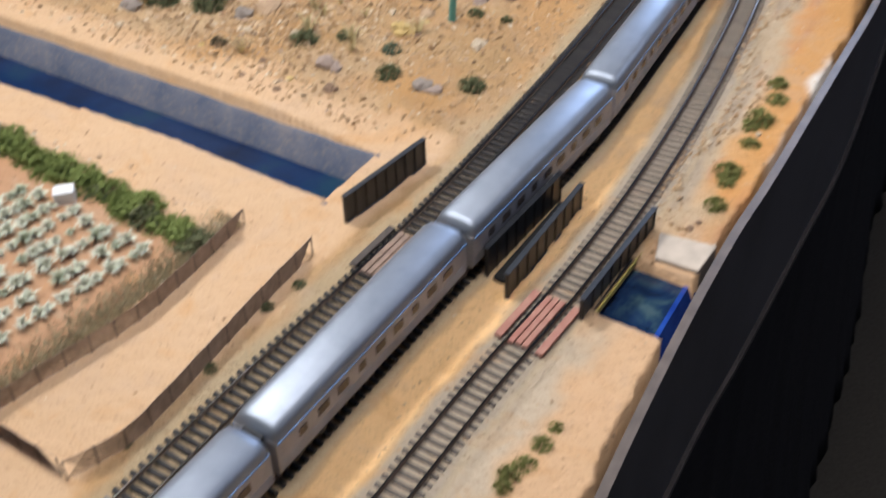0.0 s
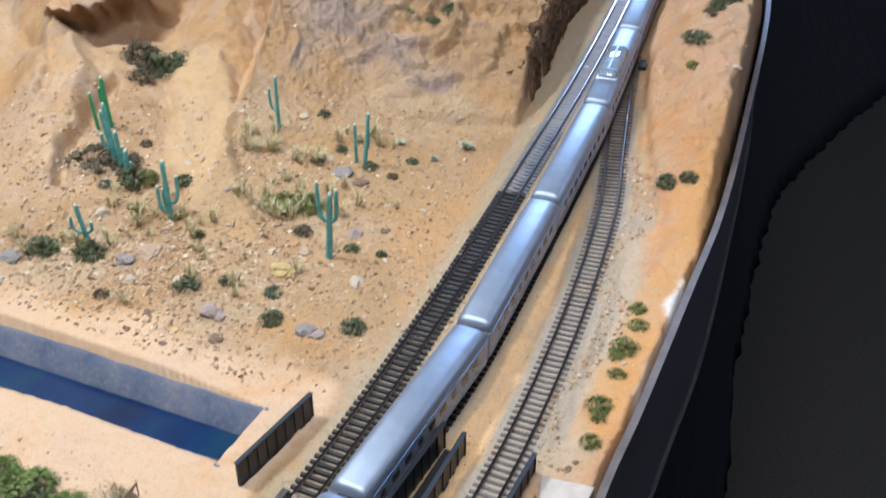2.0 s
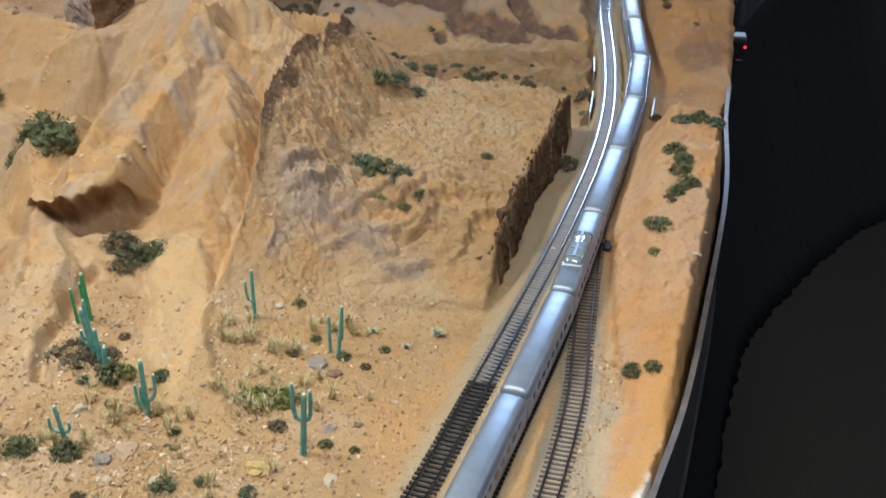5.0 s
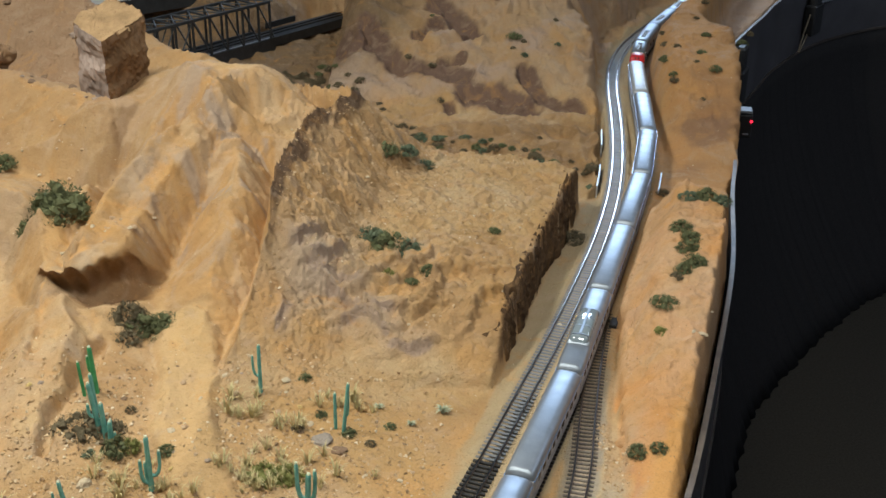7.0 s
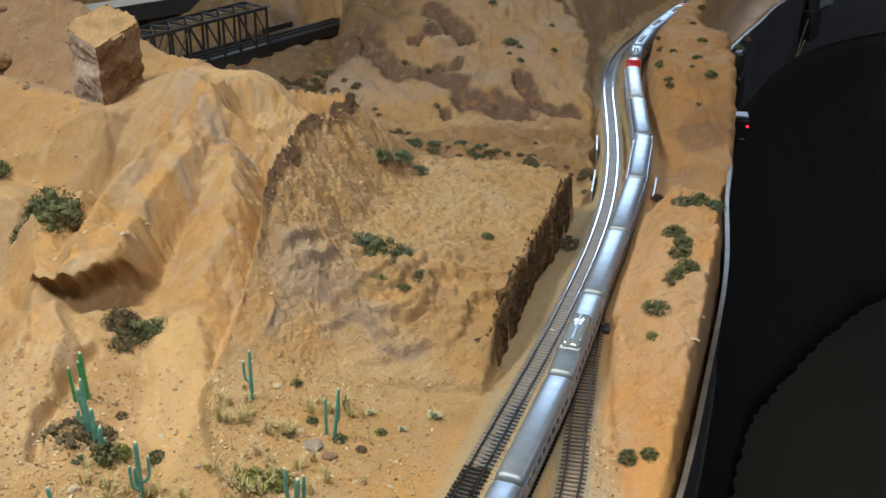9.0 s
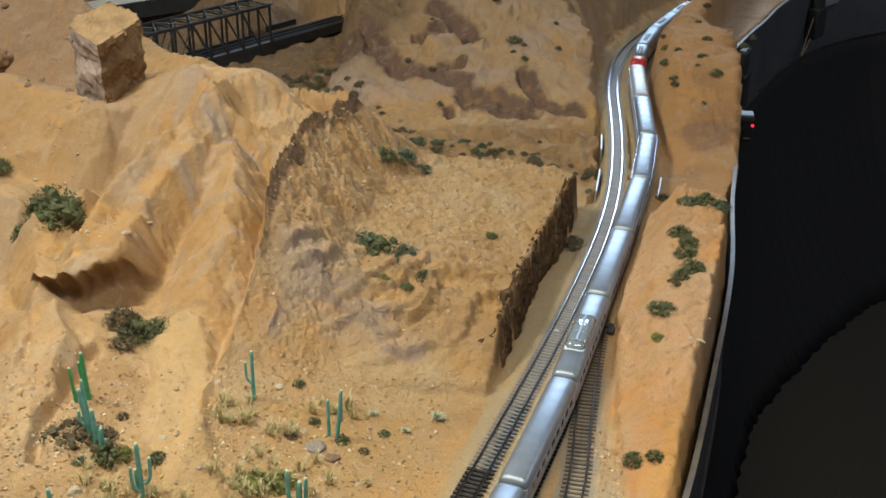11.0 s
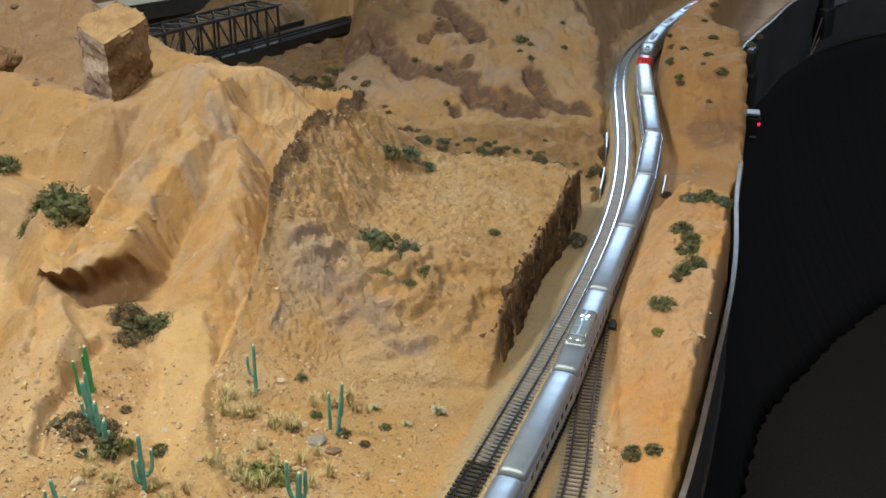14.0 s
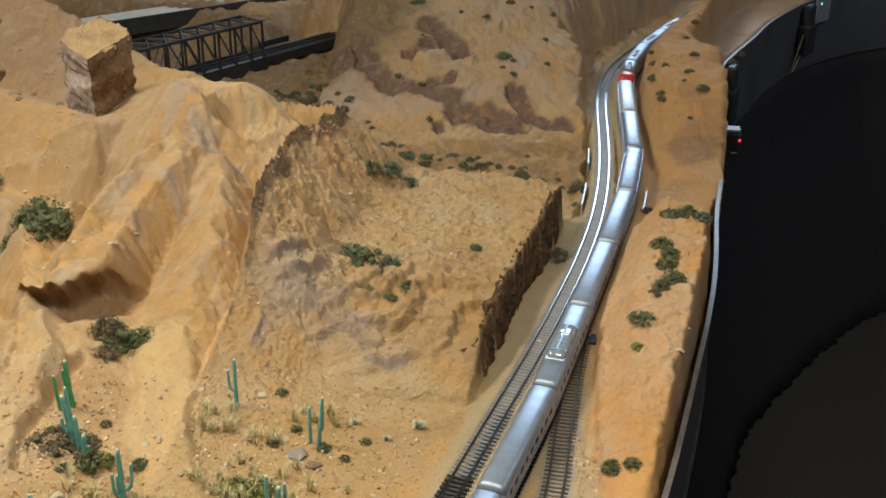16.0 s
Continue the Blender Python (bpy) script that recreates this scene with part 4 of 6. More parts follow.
batten = sweep("batten", EDGE[::2], [(0.0052, -0.200), (0.0092, -0.200), (0.0092, -0.193), (0.0052, -0.193)], DARK_EDGE)
tagged(batten, "narrow brown batten along the foot of the fascia", "trim", kind="structure")
skirt()
for nm, b in (("bench_panel_west", (-1.606, 1.98, -0.50, 0.012, 3.86, 0.90)), ("bench_panel_south", (-0.77, 0.052, -0.50, 1.66, 0.012, 0.90)), ("bench_panel_north", (0.40, 3.908, -0.50, 4.02, 0.012, 0.90))):
    tagged(part(nm, box(*b, 0.002), FASCIA, None), "dark painted plywood panel closing the bench", "panel", kind="structure")
fl = mesh_obj("floor", [(-4, -3, -0.95), (5, -3, -0.95), (5, 7, -0.95), (-4, 7, -0.95), (-4, -3, -1.0), (5, -3, -1.0), (5, 7, -1.0), (-4, 7, -1.0)],
              [(0, 1, 2, 3), (4, 7, 6, 5), (0, 4, 5, 1), (1, 5, 6, 2), (2, 6, 7, 3), (3, 7, 4, 0)], CARPET)
tagged(fl, "dark grey-green carpet of the unlit aisle", "floor", kind="structure")
for nm, b in (("wall_west", (-4.05, 2, 0.55, 0.1, 10, 3.0)), ("wall_east", (5.05, 2, 0.55, 0.1, 10, 3.0)), ("wall_north", (0.5, 7.05, 0.55, 9.2, 0.1, 3.0)),
              ("wall_south", (0.5, -3.05, 0.55, 9.2, 0.1, 3.0)), ("ceiling", (0.5, 2, 2.1, 9.2, 10.2, 0.1))):
    tagged(part(nm, box(*b), WALLPAINT, None), "plain painted room surface in dim light", "room", kind="structure")

# ---------------------------------------------------------------- track


def rails(track, c, name_mat):
    for side in (-1, 1):
        o = side * 0.0088
        top, base, w, f = 0.0012, -0.0012, 0.0006, 0.0013
        sweep("rail", c, [(o - f, base), (o + f, base), (o + f, base + 0.0003), (o + w * 0.6, base + 0.0007), (o + w, top - 0.0006), (o + w, top), (o - w, top),
                          (o - w, top - 0.0006), (o - w * 0.6, base + 0.0007), (o - f, base + 0.0003)], name_mat, track, "nickel silver rail with a rusty brown web", side=RAIL_SIDE, top=5)


def tie_mesh(mat, length, width, deep):
    bm = box(0, 0, -0.0012 - deep / 2, length, width, deep, 0.0003)
    for s in (-1, 1):
        for k in (-1, 1):
            add_box(bm, s * 0.0088 + k * 0.0022, 0, -0.0009, 0.0016, 0.0016, 0.0010)
    me = bpy.data.meshes.new("tie")
    bm.to_mesh(me)
    bm.free()
    me.materials.append(mat)
    return me


BIG_TIE = tie_mesh(TIE_BLACK, 0.0310, 0.0036, 0.0030)
GREY_TIE = tie_mesh(TIE_GREY, 0.0300, 0.0034, 0.0022)
SMALL_TIE = tie_mesh(TIE_BROWN, 0.0300, 0.0029, 0.0022)


def lay(label, c, joint, spacing=0.0074, limit=290):
    track = tagged(new("track"), label, "track", "model railway tracks")
    track.empty_display_size = 0.02
    rails(track, c, RAIL)
    s = np.concatenate([[0], np.cumsum(np.linalg.norm(np.diff(c, axis=0), axis=1))])
    tg, _ = frames(c)
    n, rest, count = int(s[-1] / spacing), [], 0
    for i in range(n):
        q = (i + 0.5) * spacing
        x, y = np.interp(q, s, c[:, 0]), np.interp(q, s, c[:, 1])
        tx, ty = np.interp(q, s, tg[:, 0]), np.interp(q, s, tg[:, 1])
        m = Matrix.Translation((x, y, 0)) @ Matrix.Rotation(math.atan2(ty, tx) - math.pi / 2 + random.uniform(-0.02, 0.02), 4, "Z")
        data = BIG_TIE if y < joint else (GREY_TIE if joint > 0 else SMALL_TIE)
        if y > 0.40 and count < limit:
            o = new("tie", data)
            o.parent, o.matrix_local = track, m
            count += 1
        else:
            rest.append((m, data))
    if rest:
        vs, fs = [], []
        for m, data in rest:
            k = len(vs)
            vs += [m @ v.co for v in data.vertices]
            fs += [tuple(k + i for i in p.vertices) for p in data.polygons]
        o = mesh_obj("far_tie", vs, fs, TIE_GREY, track)
        tagged(o, kind="stuff")
    return track


track_a = lay("main line of black plastic ties changing to weathered brown ties", T1, 1.091)
track_b = lay("main line with black plastic ties under the streamlined train", T2, 1.25)
track_c = lay("siding of weathered brown ties joining the main line", T3, 0.0)

# ---------------------------------------------------------------- streamlined train


def along(c, s_at):
    s = np.concatenate([[0], np.cumsum(np.linalg.norm(np.diff(c, axis=0), axis=1))])
    return np.array([np.interp(s_at, s, c[:, 0]), np.interp(s_at, s, c[:, 1])])


def s_of_y(c, y):
    s = np.concatenate([[0], np.cumsum(np.linalg.norm(np.diff(c, axis=0), axis=1))])
    return float(np.interp(y, c[:, 1], s))


def loft(sections):
    """Sections of equal point counts, each (y, [(x, z), ...]), skinned and capped."""
    bm = bmesh.new()
    rows = [[bm.verts.new((x, y, z)) for x, z in prof] for y, prof in sections]
    for a, b in zip(rows[:-1], rows[1:]):
        for i in range(len(a)):
            j = (i + 1) % len(a)
            bm.faces.new((a[i], a[j], b[j], b[i]))
    bm.faces.new(rows[0][::-1])
    bm.faces.new(rows[-1])
    return bm


def roof_profile(w=0.0162, z0=0.0345, top=0.0455, lift=0.0, n=12):
    pts = []
    for i in range(n + 1):
        a = math.pi * i / n
        ca, sa = math.cos(a), math.sin(a)
        pts.append((w * math.copysign(abs(ca) ** 0.62, ca), z0 + (top - z0) * abs(sa) ** 0.75 + lift))
    return pts + [(-w, z0 - 0.0005), (w, z0 - 0.0005)]


def side_profile(w=0.0158, z0=0.0070, z1=0.0346):
    return [(w, z1), (-w, z1), (-w, z0 + 0.003), (-w + 0.0012, z0), (w - 0.0012, z0), (w, z0 + 0.003)]


def truck(parent, y, mat=BLACK):
    bm = box(0, 0, 0.0052, 0.020, 0.030, 0.0030, 0.0004)
    for s in (-1, 1):
        add_box(bm, s * 0.0128, 0, 0.0052, 0.0022, 0.034, 0.0034, 0.0005)
        for k in (-1, 1):
            add_box(bm, s * 0.0136, k * 0.0115, 0.0048, 0.0016, 0.0052, 0.0050, 0.0004)
    t = part("truck", bm, mat, parent, "black plastic truck")
    t.location = (0, y, 0)
    for k in (-1, 1):
        for s in (-1, 1):
            b = bmesh.new()
            add_rod(b, (s * 0.0078, k * 0.0115, 0.0066), (s * 0.0102, k * 0.0115, 0.0066), 0.0054, 14)
            part("wheel", b, RAIL_SIDE, t)
    return t


def coach(label, length=0.206, roof=None, vents=0, doors=False, ribs=False):
    car = tagged(new("passenger_car"), label, "train car", "streamlined train")
    car.empty_display_size = 0.02
    h = length / 2
    roof = roof or SILVER
    body = part("body", loft([(-h, side_profile()), (h, side_profile())]), SILVER_DULL, car, "dull silver fluted side")
    rp, lo = roof_profile(), roof_profile(0.0155, 0.0345, 0.0430)
    part("roof", loft([(-h + 0.0005, lo), (-h + 0.007, rp), (h - 0.007, rp), (h - 0.0005, lo)]), roof, car, "rounded metallic roof", True)
    for s in (-1, 1):
        b = bmesh.new()
        add_box(b, s * 0.0163, 0, 0.0342, 0.0008, length - 0.002, 0.0013)
        part("drip_rail", b, BLUE_GLINT, car, "thin drip rail along the eaves, its pale blue highlight painted on")
        for z in (0.0100, 0.0116, 0.0132, 0.0148, 0.0164):
            b = box(s * 0.01595, 0, z, 0.0005, length - 0.004, 0.0008)
            part("flute", b, SILVER_DULL, body)
        n = 9
        for i in range(n):
            y = -h + 0.024 + i * (length - 0.048) / (n - 1)
            if doors and i in (2, 6):
                part("side_door", box(s * 0.0159, y, 0.0205, 0.0006, 0.0135, 0.0235, 0.0002), GREY_ROOF, body)
            elif not doors or i % 4 == 0:
                part("window", box(s * 0.0158, y, 0.0250, 0.0008, 0.0110 if i % 3 else 0.0075, 0.0066, 0.0002), WINDOW, body)
    for k in range(vents):
        for s in (-1, 1):
            y = -h + 0.028 + k * (length - 0.056) / max(1, vents - 1)
            v = bmesh.new()
            add_box(v, s * 0.0072, y, 0.0446, 0.0034, 0.0052, 0.0022, 0.0006)
            part("roof_vent", v, SILVER, car)
    if ribs:
        for k in range(5):
            x = -0.0092 + k * 0.0046
            part("roof_rib", box(x, 0, 0.0437 + 0.0012 * (1 - abs(x) / 0.0092) + 0.0004, 0.0007, length - 0.016, 0.0012), roof, car)
    for e in (-1, 1):
        b = box(0, e * (h + 0.0012), 0.0225, 0.0150, 0.0030, 0.0300, 0.0006)
        part("diaphragm", b, BLACK, car)
        truck(car, e * (h - 0.030))
    part("underframe", box(0, 0, 0.0055, 0.018, length * 0.52, 0.0045, 0.0006), BLACK, car)
    return car


def dome_coach(label):
    car = coach(label)
    glass = Mat("dome_glass", 0.06, 0.0, 0.9).colour((0.20, 0.24, 0.27)).m
    hump = roof_profile(0.0125, 0.0440, 0.0530)
    low = roof_profile(0.0095, 0.0435, 0.0465)
    part("dome_base", loft([(-0.050, roof_profile(0.0140, 0.0420, 0.0462)), (0.040, roof_profile(0.0140, 0.0420, 0.0462))]), SILVER, car, "", True)
    dome = part("dome", loft([(-0.048, low), (-0.038, hump), (0.028, hump), (0.038, low)]), glass, car, "clear glass observation dome", True)
    for y in (-0.038, -0.016, 0.006, 0.028):
        p = roof_profile(0.0128, 0.0440, 0.0534)
        part("dome_frame", loft([(y - 0.0009, p), (y + 0.0009, p)]), SILVER, dome)
    part("dome_spine", box(0, -0.005, 0.0533, 0.0030, 0.066, 0.0010), SILVER, dome)
    return car


def loco(label, cab=True):
    length = 0.150
    h = length / 2
    unit = tagged(new("diesel_locomotive"), label, "locomotive", "streamlined train")
    unit.empty_display_size = 0.02
    rp, sp = roof_profile(0.0160, 0.0340, 0.0445), side_profile(0.0157, 0.0075, 0.0342)
    end = h - (0.036 if cab else 0.0)
    body = part("body", loft([(-h, sp), (end, sp)]), SILVER_DULL, unit, "silver ribbed locomotive side")
    part("roof", loft([(-h, roof_profile(0.0155, 0.0340, 0.0425)), (-h + 0.005, rp), (end, rp)]), SILVER, unit, "silver locomotive roof", True)
    for k in range(4):
        y = -h + 0.030 + k * 0.0145
        b = bmesh.new()
        add_rod(b, (0, y, 0.0440), (0, y, 0.0458), 0.0056, 18)
        f = part("roof_fan", b, SILVER_DULL, unit)
        b = bmesh.new()
        for j in range(4):
            a = j * math.pi / 4
            add_box(b, 0, y, 0.0461, 0.0098, 0.0007, 0.0005, 0, Matrix.Translation((0, y, 0)) @ Matrix.Rotation(a, 4, "Z") @ Matrix.Translation((0, -y, 0)))
        part("fan_grille", b, BLACK, f)
    for s in (-1, 1):
        for z in (0.0105, 0.0125, 0.0145):
            part("rib", box(s * 0.0159, (end - h) / 2, z, 0.0005, end + h - 0.004, 0.0009), SILVER_DULL, body)
        for y in (-h + 0.040, -h + 0.072):
            part("porthole", box(s * 0.0159, y, 0.0250, 0.0006, 0.0055, 0.0055, 0.0012), WINDOW, body)
    if cab:
        def sec(w, zt, z0, zs):
            return roof_profile(w, zs, zt)[:13] + [(-w, z0), (w, z0)]
        nose = [(end - 0.012, sec(0.0161, 0.0447, 0.0085, 0.0340)), (end + 0.010, sec(0.0161, 0.0445, 0.0080, 0.0335)), (end + 0.0145, sec(0.0158, 0.0385, 0.0078, 0.0300)),
                (end + 0.018, sec(0.0155, 0.0330, 0.0076, 0.0245)), (end + 0.026, sec(0.0145, 0.0318, 0.0075, 0.0225)), (end + 0.032, sec(0.0122, 0.0285, 0.0075, 0.0195)),
                (end + 0.0355, sec(0.0080, 0.0225, 0.0085, 0.0160))]
        hood = part("cab_and_nose", loft(nose), RED, unit, "red painted cab and bulldog nose", True)
        b = loft([(end - 0.0135, sec(0.0162, 0.0448, 0.0085, 0.0340)), (end - 0.0118, sec(0.0162, 0.0448, 0.0085, 0.0340))])
        part("yellow_line", b, YELLOW, unit)
        for s in (-1, 1):
            m = Matrix.Translation((s * 0.0066, end + 0.0128, 0.0392)) @ Matrix.Rotation(math.radians(s * -14), 4, "Z") @ Matrix.Rotation(math.radians(38), 4, "X")
            part("windshield", box(0, 0, 0, 0.0100, 0.0010, 0.0052, 0.0003, m), WINDOW, hood)
            part("side_window", box(s * 0.0160, end + 0.004, 0.0290, 0.0008, 0.0075, 0.0055, 0.0003), WINDOW, hood)
            part("horn", box(s * 0.0060, end - 0.003, 0.0462, 0.0014, 0.0070, 0.0014, 0.0003), RED, hood)
        m = Matrix.Translation((0, end + 0.0262, 0.0312)) @ Matrix.Rotation(math.radians(-14), 4, "X")
        part("nose_emblem", box(0, 0, 0, 0.0095, 0.0105, 0.0022, 0.0006, m), YELLOW, hood, "plain yellow nose emblem")
        b = bmesh.new()
        add_rod(b, (0, end + 0.0338, 0.0255), (0, end + 0.0372, 0.0252), 0.0024, 14)
        part("headlight", b, SILVER, hood)
        part("pilot", box(0, h - 0.003, 0.0070, 0.0240, 0.0050, 0.0060, 0.0010), RED, hood)
    for e in (-1, 1):
        truck(unit, e * (h - 0.034))
    part("fuel_tank", box(0, 0, 0.0068, 0.020, 0.034, 0.0070, 0.0010), BLACK, unit)
    return unit


def couple(units):
    """Set the units on the track from the nose of the rearmost engine backwards and forwards."""
    for ob, s, half, turn in units:
        a, b = along(T2, s - half * 0.7), along(T2, s + half * 0.7)
        c = (a + b) / 2
        d = b - a
        ob.matrix_world = Matrix.Translation((c[0], c[1], 0.0012)) @ Matrix.Rotation(math.atan2(d[1], d[0]) - math.pi / 2 + turn, 4, "Z")


NOSE = s_of_y(T2, 2.44)
CAR, ENG = 0.212, 0.155
plain = coach("silver streamlined passenger coach with a smooth rounded roof")
vented = coach("silver streamlined passenger car with paired roof vents", vents=6)
baggage = coach("silver baggage car with a ribbed grey roof and side doors", roof=GREY_ROOF, vents=3, doors=True, ribs=True)
dome_car = dome_coach("silver dome car with a glass observation dome")
a_unit = loco("silver and red diesel engine with a rounded red nose")
b_unit = loco("silver cabless booster engine with roof fans", False)
order = [baggage, vented, copy_thing(vented, Matrix()), plain, copy_thing(plain, Matrix()), dome_car]
order += [copy_thing(plain, Matrix()) for _ in range(int(NOSE / CAR) - len(order))]
engines = [(a_unit, math.pi), (b_unit, 0.0), (copy_thing(b_unit, Matrix()), 0.0), (copy_thing(a_unit, Matrix()), 0.0)]
couple([(ob, NOSE - CAR * (k + 0.5), 0.103, 0.0) for k, ob in enumerate(order)]
       + [(ob, NOSE + 0.006 + ENG * (k + 0.5), 0.075, r) for k, (ob, r) in enumerate(engines)])

# ---------------------------------------------------------------- canal, girders, crossing


def quad_strip(name, rows, mat, smooth=False):
    k = len(rows[0])
    verts = [v for r in rows for v in r]
    faces = [(i * k + j, i * k + j + 1, (i + 1) * k + j + 1, (i + 1) * k + j) for i in range(len(rows) - 1) for j in range(k - 1)]
    return mesh_obj(name, verts, faces, mat, smooth=smooth)


def canal_bank(name, seg, sgn, label):
    """A sloped concrete bank: lip, face and foot, uneven along its edge."""
    rows = []
    for i in range(120):
        u = i / 119
        x = seg[0][0] + u * (seg[1][0] - seg[0][0])
        y = line_y(seg, x)
        j = 0.0015 * float(fbm(np.array([x * 1.0]), np.array([y]), 90, 3)[0])
        dy = sgn * 1.0
        z = (-0.0045 if sgn > 0 else -0.0085) + 0.003 * float(fbm(np.array([x]), np.array([y]), 40, 2)[0])
        rows.append([(x, y + dy * (0.006 + j), -0.016), (x, y + dy * (0.004 + j), z - 0.001), (x, y + dy * (0.001 + j), z - 0.0005), (x, y - dy * (0.002 - j), z - 0.003),
                     (x, y - dy * (0.016 - j), -0.024), (x, y - dy * 0.030, -0.045)])
    ob = quad_strip(name, rows, BANK, True)
    ob.modifiers.new("thick", "SOLIDIFY").thickness = 0.003
    tagged(ob, label, "canal bank", kind="structure")


canal_bank("bank_north", CANAL_FAR, 1, "sloped grey-blue concrete canal bank with a sandy lip")
canal_bank("bank_south", CANAL_NEAR, -1, "sloped concrete canal bank beside the sand road")
w = quad_strip("water", [[(x, line_y(CANAL_NEAR, x) - 0.004, -0.027), (x, line_y(CANAL_FAR, x) + 0.004, -0.027)] for x in np.linspace(-0.9, 0.075, 40)], WATER)
tagged(w, "still deep blue canal water", "water", kind="structure")
ew = part("bank_east", box(0, 0, 0, 0.008, 0.090, 0.052, 0.001, Matrix.Translation((0.0735, 0.723, -0.0390)) @ Matrix.Rotation(math.radians(-27), 4, "Z")), BANK, None)
tagged(ew, "sandy end wall of the canal beside the bridge girder", "canal bank", kind="structure")


def girder(a, b, top, bottom=-0.007, n=9):
    a, b = Vector((*a, 0)), Vector((*b, 0))
    d = b - a
    L = d.length
    hgt = top - bottom
    g = tagged(new("bridge_girder"), "black plastic plate girder with upright stiffeners beside the track", "girder", "plate girders")
    g.empty_display_size = 0.01
    g.matrix_world = Matrix.Translation((a + b) / 2 + Vector((0, 0, bottom))) @ Matrix.Rotation(math.atan2(d.y, d.x), 4, "Z")
    part("web", box(0, 0, hgt / 2, L, 0.0012, hgt, 0.0002), GIRDER, g)
    part("top_flange", box(0, 0, hgt, L + 0.001, 0.0042, 0.0012, 0.0003), GIRDER, g)
    part("bottom_flange", box(0, 0, 0.0006, L, 0.0038, 0.0012, 0.0003), GIRDER, g)
    for i in range(n):
        x = -L / 2 + 0.001 + i * (L - 0.002) / (n - 1)
        part("stiffener", box(x, 0, hgt / 2, 0.0012, 0.0034, hgt - 0.002, 0.0002), GIRDER, g)
    return g


girder((0.073, 0.673), (0.123, 0.752), 0.019)
girder((0.184, 0.622), (0.232, 0.714), 0.022)
girder((0.200, 0.602), (0.248, 0.708), 0.017)
girder((0.252, 0.583), (0.302, 0.686), 0.016)
YSTRIP = simple("yellow_green_strip", (0.34, 0.28, 0.07), 0.7, 0, 0.4, 90)
o = part("edge_strip", box(0, 0, 0, 0.104, 0.0018, 0.005, 0.0005, Matrix.Translation((0.2805, 0.632, -0.0075)) @ Matrix.Rotation(math.radians(64), 4, "Z")), YSTRIP, None)
tagged(o, "yellow-green strip along the foot of a girder", "strip")
# solid black strip in place of the shade in the opening between girders
PIT = simple("bridge_gap_black", (0.012, 0.011, 0.010), 0.9)
o = part("bridge_gap", box(0, 0, 0, 0.100, 0.013, 0.004, 0.001, Matrix.Translation((0.2165, 0.6615, -0.0035)) @ Matrix.Rotation(math.radians(64), 4, "Z")), PIT, None)
tagged(o, "black strip standing in for the dark gap between two plate girders", "bridge deck", kind="structure")

PLANK = Mat("faded_red_plank", 0.85)
PLANK.colour(PLANK.mix(PLANK.ramp(PLANK.noise(120, 4), [(0.35, (0, 0, 0)), (0.7, (0.8, 0.8, 0.8))]), (0.30, 0.125, 0.090), (0.40, 0.225, 0.16)))
PLANK.bump(PLANK.noise(300, 3), 0.4, 0.0005)
PLANK = PLANK.m
BROWN_PLANK = simple("worn_brown_plank", (0.24, 0.165, 0.12), 0.85, 0, 0.3, 120, 0.3)
DARK_PLANK = simple("dark_plank", (0.07, 0.055, 0.045), 0.85, 0, 0.3, 120, 0.3)


def plank_crossing(c, y, length, mat, outer, label):
    cr = tagged(new("plank_crossing"), label, "crossing", "plank crossings")
    i0 = int(np.argmin(np.abs(c[:, 1] - y)))
    tv = c[i0 + 2] - c[i0 - 2]
    cr.matrix_world = Matrix.Translation((c[i0][0], c[i0][1], 0)) @ Matrix.Rotation(math.atan2(tv[1], tv[0]) - math.pi / 2, 4, "Z")
    for x in (-0.0158, -0.0055, -0.0005, 0.0045, 0.0160):
        edge = abs(x) > 0.01
        part("plank", box(x, random.uniform(-0.001, 0.001), 0.0002, 0.0056 if edge else 0.0042, length, 0.0024, 0.0003), outer if edge else mat, cr)


plank_crossing(T3, 0.578, 0.052, PLANK, PLANK, "faded red wooden plank crossing between the siding rails")
plank_crossing(T1, 0.638, 0.050, BROWN_PLANK, DARK_PLANK, "worn brown wooden plank crossing between the main rails")

# the sawn end of the canal at the layout's edge
M = Mat("glossy_canal_water", 0.10, spec=0.5)
M.colour(M.ramp(M.noise(34, 6, 0.72, dist=0.8), [(0.34, (0.003, 0.006, 0.018)), (0.50, (0.010, 0.026, 0.070)), (0.60, (0.030, 0.062, 0.085)), (0.72, (0.075, 0.110, 0.120))]))
M.bump(M.noise(70, 3), 0.25, 0.004)
CUTWATER = M.m
CONC = simple("pale_plaster_slab", (0.47, 0.40, 0.32), 0.9, 0, 0.15, 60, 0.3)


def slab(name, corners, z0, z1, mat, label, cat):
    v = [(x, y, z0) for x, y in corners] + [(x, y, z1) for x, y in corners]
    ob = mesh_obj(name, v, [(3, 2, 1, 0), (4, 5, 6, 7), (0, 1, 5, 4), (1, 2, 6, 5), (2, 3, 7, 6), (3, 0, 4, 7)], mat)
    bv = ob.modifiers.new("edge", "BEVEL")
    bv.width, bv.segments = 0.0012, 2
    return tagged(ob, label, cat, kind="structure")


